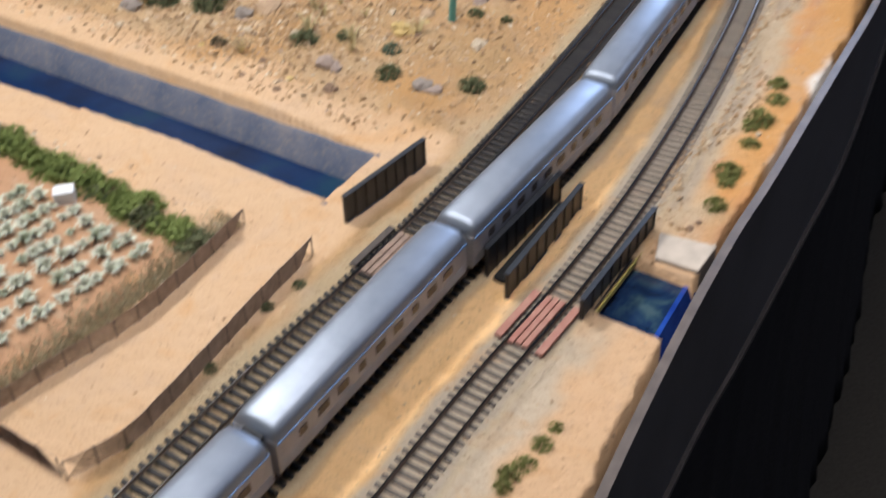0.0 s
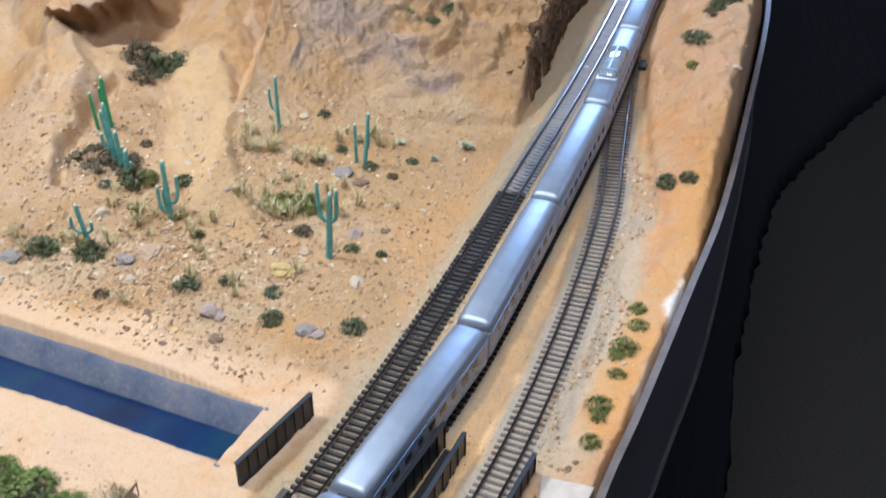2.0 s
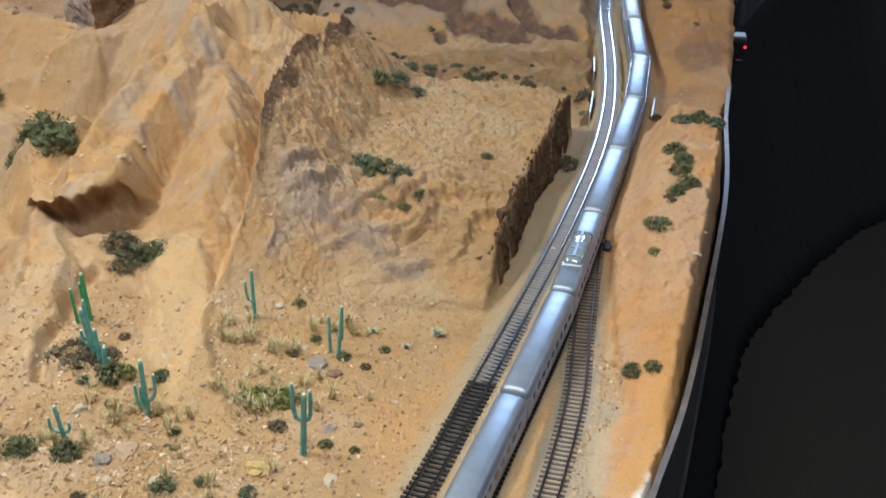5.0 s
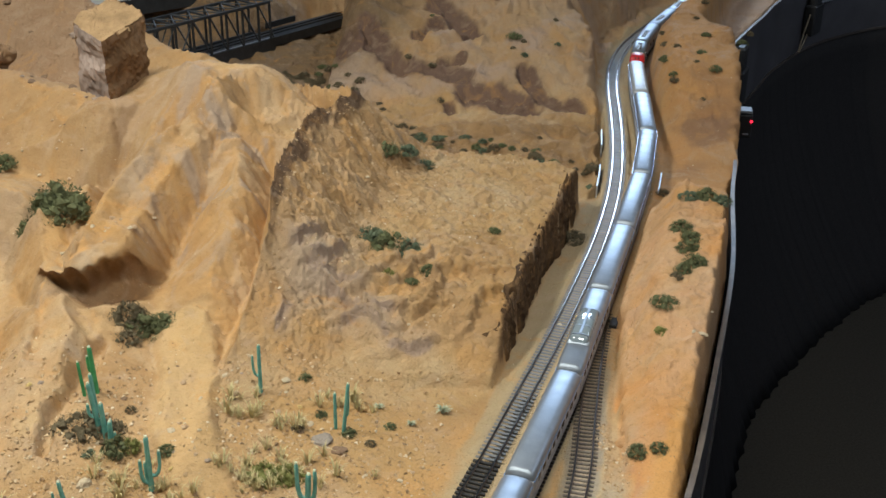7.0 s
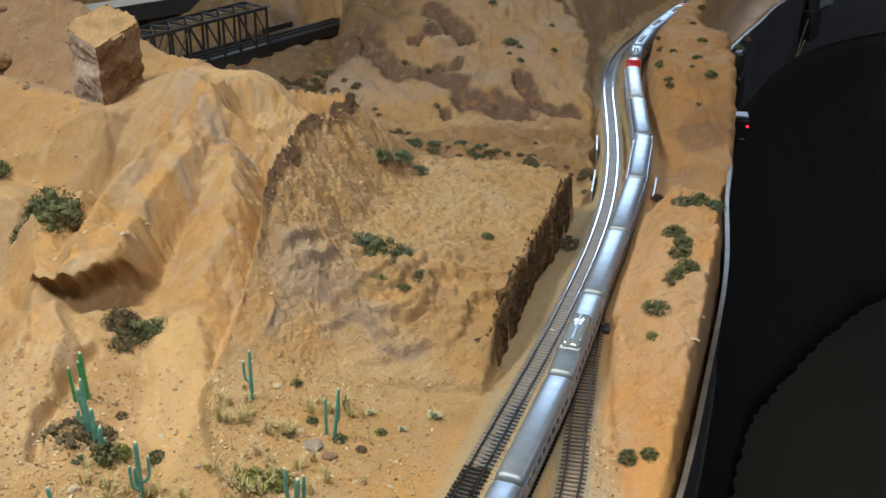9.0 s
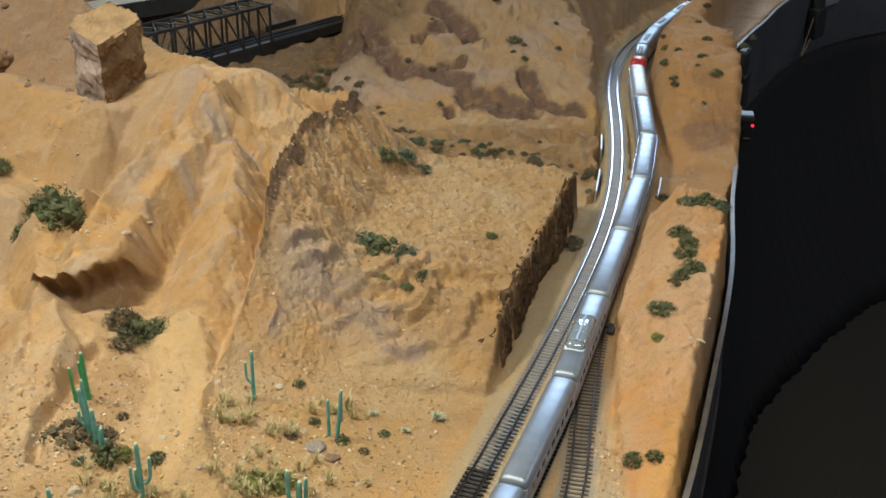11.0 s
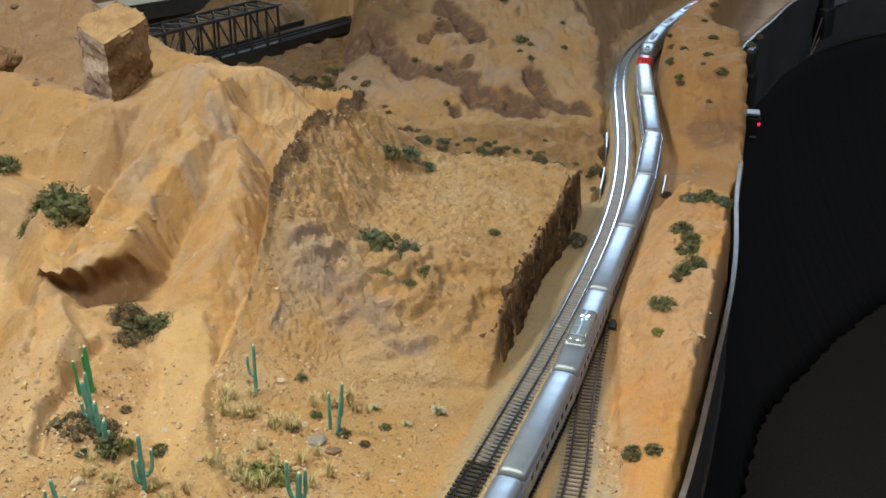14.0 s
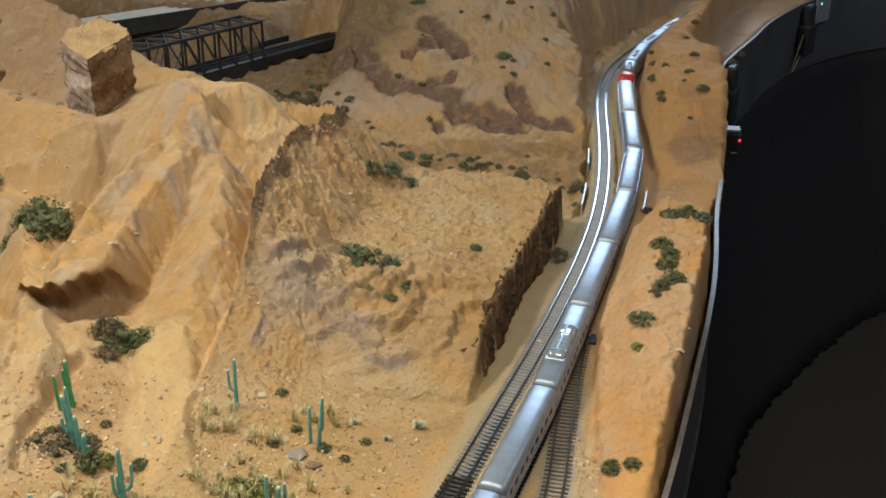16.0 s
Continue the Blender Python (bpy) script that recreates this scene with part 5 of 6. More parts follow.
slab("slab_north", [(0.303, 0.651), (0.333, 0.639), (0.348, 0.668), (0.307, 0.680)], -0.05, -0.002, CONC, "pale plaster slab at the cut end of the canal", "slab")
slab("water_end", [(0.250, 0.596), (0.300, 0.568), (0.330, 0.642), (0.290, 0.664)], -0.06, -0.0145, CUTWATER, "dark blue canal water cut off at the layout edge", "water")
v = []
for (ax, ay), (bx, by) in (((0.2965, 0.570), (0.313, 0.563)), ((0.3275, 0.643), (0.343, 0.636))):
    v += [(ax, ay, -0.013), (ax + 0.003, ay - 0.0015, -0.013), (bx, by, -0.050), (ax, ay, -0.050)]
ob = mesh_obj("resin_edge", v, [(0, 1, 5, 4), (1, 2, 6, 5), (2, 3, 7, 6), (3, 0, 4, 7), (3, 2, 1, 0), (4, 5, 6, 7)], RESIN)
tagged(ob, "bright blue sloping resin face at the cut canal", "water", kind="structure")

# ---------------------------------------------------------------- fences, garden
POST = simple("grey_fence_post", (0.16, 0.125, 0.10), 0.8)
WIRE = simple("brown_fence_wire", (0.36, 0.27, 0.20), 0.8, 0.0)


def fence(pts, hgt, label, gap=0.019):
    f = tagged(new("fence"), label, "fence", "wire fences")
    c = spline(pts, gap) if len(pts) > 2 else np.array(pts, float)
    fine = spline(pts, 0.00125) if len(pts) > 2 else None
    for x, y in c:
        z = ground_z(x, y)
        b = bmesh.new()
        add_rod(b, (x, y, z - 0.002), (x, y, z + hgt * random.uniform(0.97, 1.06)), 0.00055, 6)
        part("fence_post", b, POST, f)
    zg = [ground_z(*p) for p in fine[::6]]
    zs = np.interp(np.arange(len(fine)), np.arange(0, len(fine), 6)[:len(zg)], zg)
    b = bmesh.new()
    k = max(2, int(hgt / 0.00125))
    for i in range(len(fine)):
        for d in (-1, 1):
            j = i + d * k
            if 0 <= j < len(fine):
                a = Vector((*fine[i], zs[i] + 0.0005))
                e = Vector((*fine[j], zs[j] + hgt))
                n = Vector((0.00027, 0.00024, 0.0))
                q = [b.verts.new(v) for v in (a - n, a + n, e + n, e - n)]
                b.faces.new(q)
    for zz in (0.0008, hgt):
        for i in range(0, len(fine) - 4, 4):
            add_rod(b, (*fine[i], zs[i] + zz), (*fine[i + 4], zs[i + 4] + zz), 0.00022, 4)
    m = part("wire_mesh", b, WIRE, f)
    return f


fence([(0.056, 0.634), (0.025, 0.559), (-0.003, 0.487), (-0.022, 0.447), (-0.050, 0.421)], 0.0165, "weathered wire mesh fence beside the sand road")
fence([(-0.054, 0.423), (-0.102, 0.446), (-0.150, 0.468)], 0.0165, "weathered wire mesh fence turning from the track", 0.016)
fence([(-0.002, 0.662), (-0.018, 0.622), (-0.047, 0.555), (-0.086, 0.501), (-0.128, 0.443)], 0.015, "wire mesh fence along the vegetable garden", 0.019)

# ---------------------------------------------------------------- plants


def foam(name, lo, hi, rough=0.95):
    m = Mat(name, rough, spec=0.1)
    c = m.ramp(m.noise(420, 3, 0.7), [(0.3, lo), (0.7, hi)])
    m.colour(c)
    m.bump(m.noise(900, 2), 0.6, 0.001)
    return m.m


GREENS = [foam("dark_green_foam", (0.062, 0.074, 0.036), (0.200, 0.205, 0.105)), foam("olive_foam", (0.115, 0.125, 0.036), (0.30, 0.300, 0.105)),
          foam("brown_brush_foam", (0.080, 0.066, 0.042), (0.21, 0.170, 0.105)), foam("garden_green_foam", (0.085, 0.125, 0.030), (0.32, 0.37, 0.115)),
          foam("blue_green_foam", (0.060, 0.082, 0.056), (0.190, 0.218, 0.138))]


def bush_mesh(seed, mat, flat):
    r = random.Random(seed)
    bm = bmesh.new()
    for i in range(46):
        a, u = r.uniform(0, 2 * math.pi), r.random() ** 0.5
        x, y = u * math.cos(a) * 0.42, u * math.sin(a) * 0.42
        z = r.uniform(0.02, 1) * flat * (1 - u * u * 0.75)
        s = r.uniform(0.05, 0.12)
        m = Matrix.Translation((x, y, z)) @ Euler((r.uniform(0, 3), r.uniform(0, 3), r.uniform(0, 3))).to_matrix().to_4x4() @ Matrix.Diagonal((s, s * r.uniform(0.6, 1), s * r.uniform(0.5, 0.9), 1))
        bmesh.ops.create_icosphere(bm, subdivisions=1, radius=1, matrix=m)
    for v in bm.verts:
        v.co += Vector((r.uniform(-1, 1), r.uniform(-1, 1), r.uniform(-1, 1))) * 0.035
    for i in range(1100):
        a, u = r.uniform(0, 2 * math.pi), r.random() ** 0.5
        p = Vector((u * math.cos(a) * 0.52, u * math.sin(a) * 0.52, r.uniform(0.0, 1.1) * flat * (1 - u * u * 0.7)))
        q = [bm.verts.new(p + Vector((r.uniform(-1, 1), r.uniform(-1, 1), r.uniform(-1, 1))) * 0.031) for _ in range(3)]
        bm.faces.new(q)
    me = bpy.data.meshes.new("bush")
    bm.to_mesh(me)
    bm.free()
    me.materials.append(mat)
    return me


BUSHES = {(c, k): bush_mesh(31 * c + k, GREENS[c], 0.42 if k < 2 else 0.30) for c in range(5) for k in range(3)}
BUSH_LABEL = ["dark green foam shrub on the desert soil", "olive and yellow-green foam shrub", "dry brown brush on the desert soil", "leafy green garden shrub", "blue-green foam shrub on rock"]


HEDGE_STONES = []


def plant_bush(x, y, size, c, group="desert shrubs", sink=0.06):
    size *= 1.3
    ob = new("bush", BUSHES[(c, random.randrange(3))])
    ob.matrix_world = Matrix.Translation((x, y, ground_z(x, y) - size * sink)) @ Matrix.Rotation(random.uniform(0, 6.28), 4, "Z") @ Matrix.Diagonal((size, size * random.uniform(0.8, 1.05), size * random.uniform(0.85, 1.2), 1))
    return tagged(ob, BUSH_LABEL[c], "shrub", group)


for x, y, s, c in ((-0.136, 1.100, 0.046, 2), (-0.105, 1.095, 0.032, 2), (-0.093, 1.074, 0.030, 0), (-0.078, 1.078, 0.022, 1), (-0.120, 1.065, 0.015, 4), (-0.163, 0.975, 0.030, 0), (-0.114, 0.966, 0.028, 0),
                   (0.068, 1.050, 0.034, 1), (0.092, 1.052, 0.032, 1), (-0.091, 1.138, 0.012, 2), (-0.038, 1.070, 0.016, 0), (-0.012, 0.997, 0.011, 0)):
    plant_bush(x, y, s, c)
for x, y, s, c in ((-0.009, 0.912, 0.022, 0), (0.072, 0.908, 0.017, 4), (0.090, 1.007, 0.020, 2), (0.027, 0.921, 0.014, 0), (0.141, 0.980, 0.013, 0), (0.171, 0.971, 0.010, 0), (0.177, 1.114, 0.012, 2),
                   (0.197, 1.152, 0.013, 0), (0.152, 1.129, 0.015, 0), (0.096, 1.214, 0.014, 0), (0.119, 1.157, 0.012, 0), (0.095, 1.129, 0.014, 2)):
    plant_bush(x, y, s, c)
for x, y, s, c in ((0.075, 0.868, 0.020, 0), (0.149, 0.862, 0.020, 0), (-0.086, 0.900, 0.014, 2), (-0.166, 0.979, 0.020, 0), (0.413, 0.892, 0.015, 1), (0.410, 0.868, 0.017, 1), (0.393, 0.836, 0.022, 1),
                   (0.385, 0.826, 0.014, 1), (0.382, 0.801, 0.015, 1), (0.362, 0.762, 0.020, 1), (0.360, 0.748, 0.014, 1), (0.350, 0.719, 0.016, 1)):
    plant_bush(x, y, s, c)
for x, y, s, c in ((0.626, 1.605, 0.026, 4), (0.651, 1.608, 0.030, 0), (0.672, 1.589, 0.024, 4), (0.594, 1.504, 0.028, 0), (0.601, 1.471, 0.026, 0), (0.593, 1.448, 0.028, 0), (0.594, 1.408, 0.026, 0),
                   (0.573, 1.387, 0.020, 0), (0.563, 1.374, 0.015, 2), (0.537, 1.317, 0.028, 0), (0.525, 1.266, 0.017, 1), (0.471, 1.090, 0.020, 0)):
    plant_bush(x, y, s, c, "fascia side shrubs")
for x, y, s, c in ((0.493, 1.086, 0.018, 0), (0.758, 2.503, 0.017, 2), (0.747, 2.422, 0.018, 2), (0.754, 2.343, 0.015, 2), (0.723, 2.303, 0.020, 0), (0.728, 2.227, 0.018, 0), (0.726, 2.208, 0.017, 2), (0.824, 2.392, 0.018, 0),
                   (0.794, 2.293, 0.018, 0), (0.808, 2.225, 0.022, 0), (0.776, 2.252, 0.012, 2), (0.892, 2.700, 0.018, 2), (0.845, 2.577, 0.014, 2), (0.998, 2.735, 0.028, 0), (0.966, 2.721, 0.020, 0), (1.040, 2.820, 0.020, 2),
                   (0.768, 2.139, 0.010, 2), (0.640, 1.835, 0.020, 2)):
    plant_bush(x, y, s, c, "far shrubs")
for x, y, s, c in ((0.161, 1.486, 0.034, 4), (0.183, 1.474, 0.044, 0), (0.210, 1.467, 0.038, 4), (0.190, 1.395, 0.019, 1), (0.220, 1.373, 0.016, 0), (0.242, 1.396, 0.021, 0), (0.180, 1.683, 0.028, 0),
                   (0.209, 1.704, 0.030, 4), (0.237, 1.721, 0.026, 4), (0.336, 1.533, 0.016, 0), (0.428, 2.461, 0.030, 0), (0.468, 1.653, 0.036, 2)):
    plant_bush(x, y, s, c, "mesa shrubs")
for x, y, s, c in ((-0.248, 1.475, 0.054, 0), (-0.264, 1.508, 0.062, 0), (-0.284, 1.548, 0.056, 4), (-0.292, 1.500, 0.050, 0), (-0.402, 1.680, 0.045, 0), (-0.107, 1.292, 0.044, 0), (-0.128, 1.305, 0.040, 2), (-0.084, 1.304, 0.036, 0),
                   (-0.122, 1.262, 0.030, 2), (0.20, 2.02, 0.030, 2), (0.26, 2.05, 0.024, 2), (0.14, 2.12, 0.035, 2), (0.30, 2.00, 0.022, 0)):
    plant_bush(x, y, s, c, "hill shrubs")
# brush in the far valley and stones on the upper slopes
for k in range(46):
    x, y = random.gauss(0.10, 0.07), random.gauss(2.14, 0.09)
    plant_bush(x, y, random.uniform(0.010, 0.024), random.choice((2, 2, 2, 0)), "valley brush")
for k in range(44):
    x, y = random.gauss(0.01, 0.05), random.gauss(2.40, 0.12)
    plant_bush(x, y, random.uniform(0.010, 0.026), random.choice((2, 2, 2, 0, 2)), "valley brush")
for k in range(22):
    x, y = random.uniform(0.25, 0.52), random.uniform(1.84, 2.10)
    plant_bush(x, y, random.uniform(0.008, 0.016), random.choice((2, 2, 0)), "valley brush")
for k in range(16):
    x, y = random.uniform(0.20, 0.58), random.uniform(2.35, 2.75)
    plant_bush(x, y, random.uniform(0.010, 0.020), random.choice((2, 0, 4)), "mountain brush")
for k in range(40):
    u = random.random()
    x, y = 0.20 + 0.34 * u + random.gauss(0, 0.01), 2.10 - 0.16 * u + random.gauss(0, 0.03)
    plant_bush(x, y, random.uniform(0.008, 0.022), random.choice((2, 2, 0, 4)), "valley brush")
# hedge behind the garden
for k in range(34):
    u = random.random()
    put = (-0.240 + u * 0.235 + random.gauss(0, 0.004), 0.768 - u * 0.118 + random.gauss(0, 0.005))
    HEDGE_STONES.append((*put, random.uniform(0.0025, 0.0055)))
for i in range(26):
    u = i / 25
    x, y = -0.232 + u * 0.200, 0.745 - u * 0.108
    plant_bush(x + random.uniform(-0.006, 0.006), y + random.uniform(-0.008, 0.006), random.uniform(0.018, 0.027), 3 if random.random() < 0.85 else 0, "garden hedge")
for x, y, s in ((0.223, 0.459, 0.013), (0.232, 0.475, 0.012), (0.214, 0.450, 0.013), (0.240, 0.490, 0.010), (0.211, 0.441, 0.010)):
    plant_bush(x, y, s, 1, "fascia side shrubs")
for x, y in ((0.047, 0.605), (0.006, 0.520), (0.030, 0.580), (-0.03, 0.455)):
    plant_bush(x + 0.006, y - 0.004, 0.009, 0)


def blade_mesh(seed, n, h, spread, mat, wide):
    r = random.Random(seed)
    bm = bmesh.new()
    for i in range(n):
        a, t = r.uniform(0, 6.28), r.uniform(0.1, 1) * spread
        d = Vector((math.cos(a), math.sin(a), 0))
        side = Vector((-d.y, d.x, 0)) * wide
        L = h * r.uniform(0.6, 1.1)
        o = d * r.uniform(0, 0.12) * h
        p0, p1, p2 = o, o + d * t * L * 0.5 + Vector((0, 0, L * 0.65)), o + d * t * L + Vector((0, 0, L * (1.05 - 0.5 * t)))
        v = [bm.verts.new(q) for q in (p0 - side, p0 + side, p1 + side * 0.8, p1 - side * 0.8, p2)]
        bm.faces.new(v[:4])
        bm.faces.new((v[3], v[2], v[4]))
    me = bpy.data.meshes.new("plant")
    bm.to_mesh(me)
    bm.free()
    me.materials.append(mat)
    return me


AGAVE = simple("pale_agave_leaf", (0.57, 0.58, 0.45), 0.7, 0, 0.25, 250)
AGAVE_G = simple("grey_green_leaf", (0.42, 0.45, 0.32), 0.7, 0, 0.25, 250)
STRAW = simple("dry_straw", (0.54, 0.46, 0.24), 0.8, 0, 0.25, 250)
CABBAGE = [blade_mesh(5 + k, 60, 0.0095, 1.1, AGAVE if k < 3 else AGAVE_G, 0.0010) for k in range(4)]
for row in range(8):
    ax, ay = -0.066 - 0.0165 * row, 0.622 + 0.0075 * row
    for i in range(17):
        u = i * 0.0100 + random.uniform(-0.003, 0.003)
        x, y = ax - u * 0.56, ay - u * 0.83
        if random.random() < 0.20:
            continue
        ob = new("row_plant", CABBAGE[random.randrange(4)])
        s = random.uniform(0.65, 1.1)
        ob.matrix_world = Matrix.Translation((x, y, ground_z(x, y) - 0.001)) @ Matrix.Rotation(random.uniform(0, 6.28), 4, "Z") @ Matrix.Scale(s, 4)
        tagged(ob, "pale leafy crop plant in a garden row", "plant", "garden rows")
VERGE = simple("olive_verge_grass", (0.40, 0.35, 0.215), 0.9, 0, 0.35, 260)
bm = bmesh.new()
vr = random.Random(9)
for k in range(9000):
    u = vr.random()
    x, y = -0.002 - u * 0.126, 0.660 - u * 0.218
    o = abs(vr.gauss(0, 0.012))
    x, y = x - 0.87 * o - 0.001, y + 0.50 * o + 0.001
    z, hh = ground_z(x, y), vr.uniform(0.002, 0.0055)
    d = Vector((vr.uniform(-1, 1), vr.uniform(-1, 1), 0)) * 0.00045
    bm.faces.new([bm.verts.new(q) for q in (Vector((x, y, z)) - d, Vector((x, y, z)) + d, Vector((x + vr.uniform(-0.003, 0.003), y + vr.uniform(-0.003, 0.003), z + hh)))])
tagged(part("verge_grass", bm, VERGE, None), "olive brown rough grass along the garden fence", "grass", kind="stuff")
hut = part("garden_box", box(0, 0, 0.006, 0.016, 0.012, 0.012, 0.0008, Matrix.Translation((-0.143, 0.668, ground_z(-0.143, 0.668) - 0.001)) @ Matrix.Rotation(math.radians(20), 4, "Z")),
           simple("white_painted_box", (0.72, 0.72, 0.72), 0.6, 0, 0.06, 60), None)
tagged(hut, "small white box standing beside the garden hedge", "box")

TUFTS = [blade_mesh(50 + k, 26, 0.013, 0.8, STRAW, 0.00035) for k in range(3)]
STRAW_AT = ((0.040, 1.155, 0.020), (0.056, 1.138, 0.022), (0.159, 1.185, 0.016), (0.062, 1.050, 0.028), (0.045, 1.044, 0.016), (-0.085, 1.030, 0.030), (-0.035, 1.015, 0.022), (-0.130, 0.985, 0.025), (0.13, 1.06, 0.04), (0.02, 0.93, 0.06))
for k in range(96):
    cx, cy, sp = STRAW_AT[k % 10]
    x, y = random.gauss(cx, sp), random.gauss(cy, sp * 0.6)
    ob = new("grass_tuft", TUFTS[k % 3])
    ob.matrix_world = Matrix.Translation((x, y, ground_z(x, y) - 0.001)) @ Matrix.Rotation(random.uniform(0, 6.28), 4, "Z") @ Matrix.Scale(random.uniform(0.8, 1.9), 4)
    tagged(ob, "dry straw-coloured grass tuft on the sand", "grass tuft", "grass tufts")
for x, y, s in ((0.259, 1.187, 1.3), (0.222, 1.160, 0.8), (0.184, 1.184, 0.9)):
    ob = new("agave", CABBAGE[3])
    ob.matrix_world = Matrix.Translation((x, y, ground_z(x, y) - 0.001)) @ Matrix.Scale(s, 4)
    tagged(ob, "small grey-green agave on bare soil", "plant", "agaves")

CACTUS = Mat("painted_saguaro", 0.6)
CACTUS.colour(CACTUS.ramp(CACTUS.noise(70, 4), [(0.3, (0.085, 0.285, 0.240)), (0.7, (0.215, 0.49, 0.425))]))
CACTUS = CACTUS.m
CACTUS_G = simple("green_saguaro", (0.075, 0.34, 0.125), 0.6, 0, 0.25, 90)
CACTUS_TIP = simple("pale_cactus_tip", (0.62, 0.66, 0.48), 0.7)


def column(pts, r0, r1):
    """A ribbed, round-topped column along points."""
    p = [Vector(q) for q in pts]
    fine = []
    for i in range(len(p) - 1):
        for u in np.linspace(0, 1, 7, endpoint=False):
            a, b, c, d = p[max(i - 1, 0)], p[i], p[i + 1], p[min(i + 2, len(p) - 1)]
            fine.append(0.5 * (2 * b + (c - a) * u + (2 * a - 5 * b + 4 * c - d) * u * u + (3 * b - a - 3 * c + d) * u ** 3))
    fine.append(p[-1])
    bm = bmesh.new()
    rings, n = [], 16
    for i, q in enumerate(fine):
        f = i / (len(fine) - 1)
        t = (fine[min(i + 1, len(fine) - 1)] - fine[max(i - 1, 0)]).normalized()
        x = t.orthogonal().normalized()
        y = t.cross(x)
        r = (r0 + (r1 - r0) * f) * (1.0 if f < 0.93 else max(0.25, math.sqrt(max(0, 1 - ((f - 0.93) / 0.07) ** 2))))
        rings.append([bm.verts.new(q + (x * math.cos(a) + y * math.sin(a)) * r * (1.0 if k % 2 else 0.80)) for k, a in ((k, 2 * math.pi * k / n) for k in range(n))])
    for a, b in zip(rings[:-1], rings[1:]):
        for k in range(n):
            bm.faces.new((a[k], a[(k + 1) % n], b[(k + 1) % n], b[k]))
    bm.faces.new(rings[-1])
    bm.faces.new(rings[0][::-1])
    return bm


def saguaro(x, y, h, arms, mat, label, lean=(0, 0), r=0.0026):
    r *= 1.32
    c = tagged(new("saguaro_cactus"), label, "cactus", "saguaro cacti")
    c.empty_display_size = 0.01
    c.matrix_world = Matrix.Translation((x, y, ground_z(x, y) - 0.002))
    lx, ly = lean
    tip = Vector((lx * h, ly * h, h))
    part("trunk", column([(0, 0, 0), tip * 0.35, tip * 0.7, tip], r * 0.9, r * 0.72), mat, c, smooth=True)
    b = bmesh.new()
    bmesh.ops.create_icosphere(b, subdivisions=1, radius=r * 0.55, matrix=Matrix.Translation(tip))
    part("tip", b, CACTUS_TIP, c)
    for f, a, reach, up in arms:
        q = tip * f
        d = Vector((math.cos(a), math.sin(a), 0)) * reach
        e = q + d * 1.1 + Vector((0, 0, up))
        part("arm", column([q, q + d * 0.7 + Vector((0, 0, reach * 0.10)), q + d * 1.05 + Vector((0, 0, up * 0.35)), e], r * 0.62, r * 0.50), mat, c, smooth=True)
        b = bmesh.new()
        bmesh.ops.create_icosphere(b, subdivisions=1, radius=r * 0.46, matrix=Matrix.Translation(e))
        part("tip", b, CACTUS_TIP, c)


TEAL = "tall teal painted saguaro cactus with upright arms"
saguaro(-0.131, 1.155, 0.062, [(0.45, 2.6, 0.006, 0.02)], CACTUS_G, "bright green painted saguaro cactus on the slope", (-0.03, 0))
saguaro(-0.142, 1.146, 0.046, [], CACTUS_G, "thin bright green saguaro column beside another", (-0.06, 0), 0.0018)
saguaro(-0.112, 1.092, 0.066, [(0.35, 3.1, 0.007, 0.016), (0.3, 0.2, 0.006, 0.012)], CACTUS, TEAL, (-0.10, 0))
saguaro(-0.104, 1.084, 0.048, [(0.3, 0.3, 0.006, 0.012), (0.250, 1.800, 0.004, 0.016)], CACTUS, TEAL, (-0.03, 0))
saguaro(-0.098, 1.078, 0.032, [(0.3, 0.2, 0.004, 0.008)], CACTUS, "short teal saguaro cactus beside taller ones", (0.05, 0))
saguaro(-0.122, 1.120, 0.056, [(0.4, 2.8, 0.004, 0.016)], CACTUS, "slim teal saguaro column in a cluster", (-0.04, 0), 0.0022)
saguaro(-0.045, 1.024, 0.070, [(0.18, 3.2, 0.008, 0.028), (0.2, 2.6, 0.005, 0.022), (0.30, 0.2, 0.010, 0.030)], CACTUS, TEAL, (0.0, 0))
saguaro(-0.116, 0.978, 0.052, [(0.40, 3.2, 0.010, 0.018), (0.42, 2.2, 0.006, 0.014), (0.38, 0.1, 0.007, 0.012)], CACTUS, TEAL, (-0.12, 0), 0.0022)
saguaro(0.048, 1.183, 0.066, [(0.38, 3.0, 0.007, 0.026)], CACTUS, TEAL, (0.01, 0), 0.0021)
saguaro(0.146, 1.134, 0.066, [(0.35, 0.6, 0.004, 0.034)], CACTUS, TEAL, (0.10, 0), 0.0021)
saguaro(0.137, 1.138, 0.050, [], CACTUS, "thin teal saguaro column with a pale tip", (0.0, 0), 0.0018)
saguaro(0.120, 0.966, 0.076, [(0.62, 3.14, 0.009, 0.042), (0.60, 0.1, 0.007, 0.034)], CACTUS, "forked teal saguaro cactus on bare sand", (0.06, 0), 0.0030)

# ---------------------------------------------------------------- stones


def stone_mesh(seed, mat, flat=0.6):
    r = random.Random(seed)
    bm = bmesh.new()
    bmesh.ops.create_icosphere(bm, subdivisions=2, radius=0.5)
    off = Vector((r.uniform(0, 50), r.uniform(0, 50), r.uniform(0, 50)))
    for v in bm.verts:
        v.co *= 1 + 0.55 * noise.noise(v.co * 2.2 + off) + 0.2 * noise.noise(v.co * 6 + off)
        v.co.z *= flat
    for f in bm.faces:
        f.smooth = False
    me = bpy.data.meshes.new("stone")
    bm.to_mesh(me)
    bm.free()
    me.materials.append(mat)
    return me


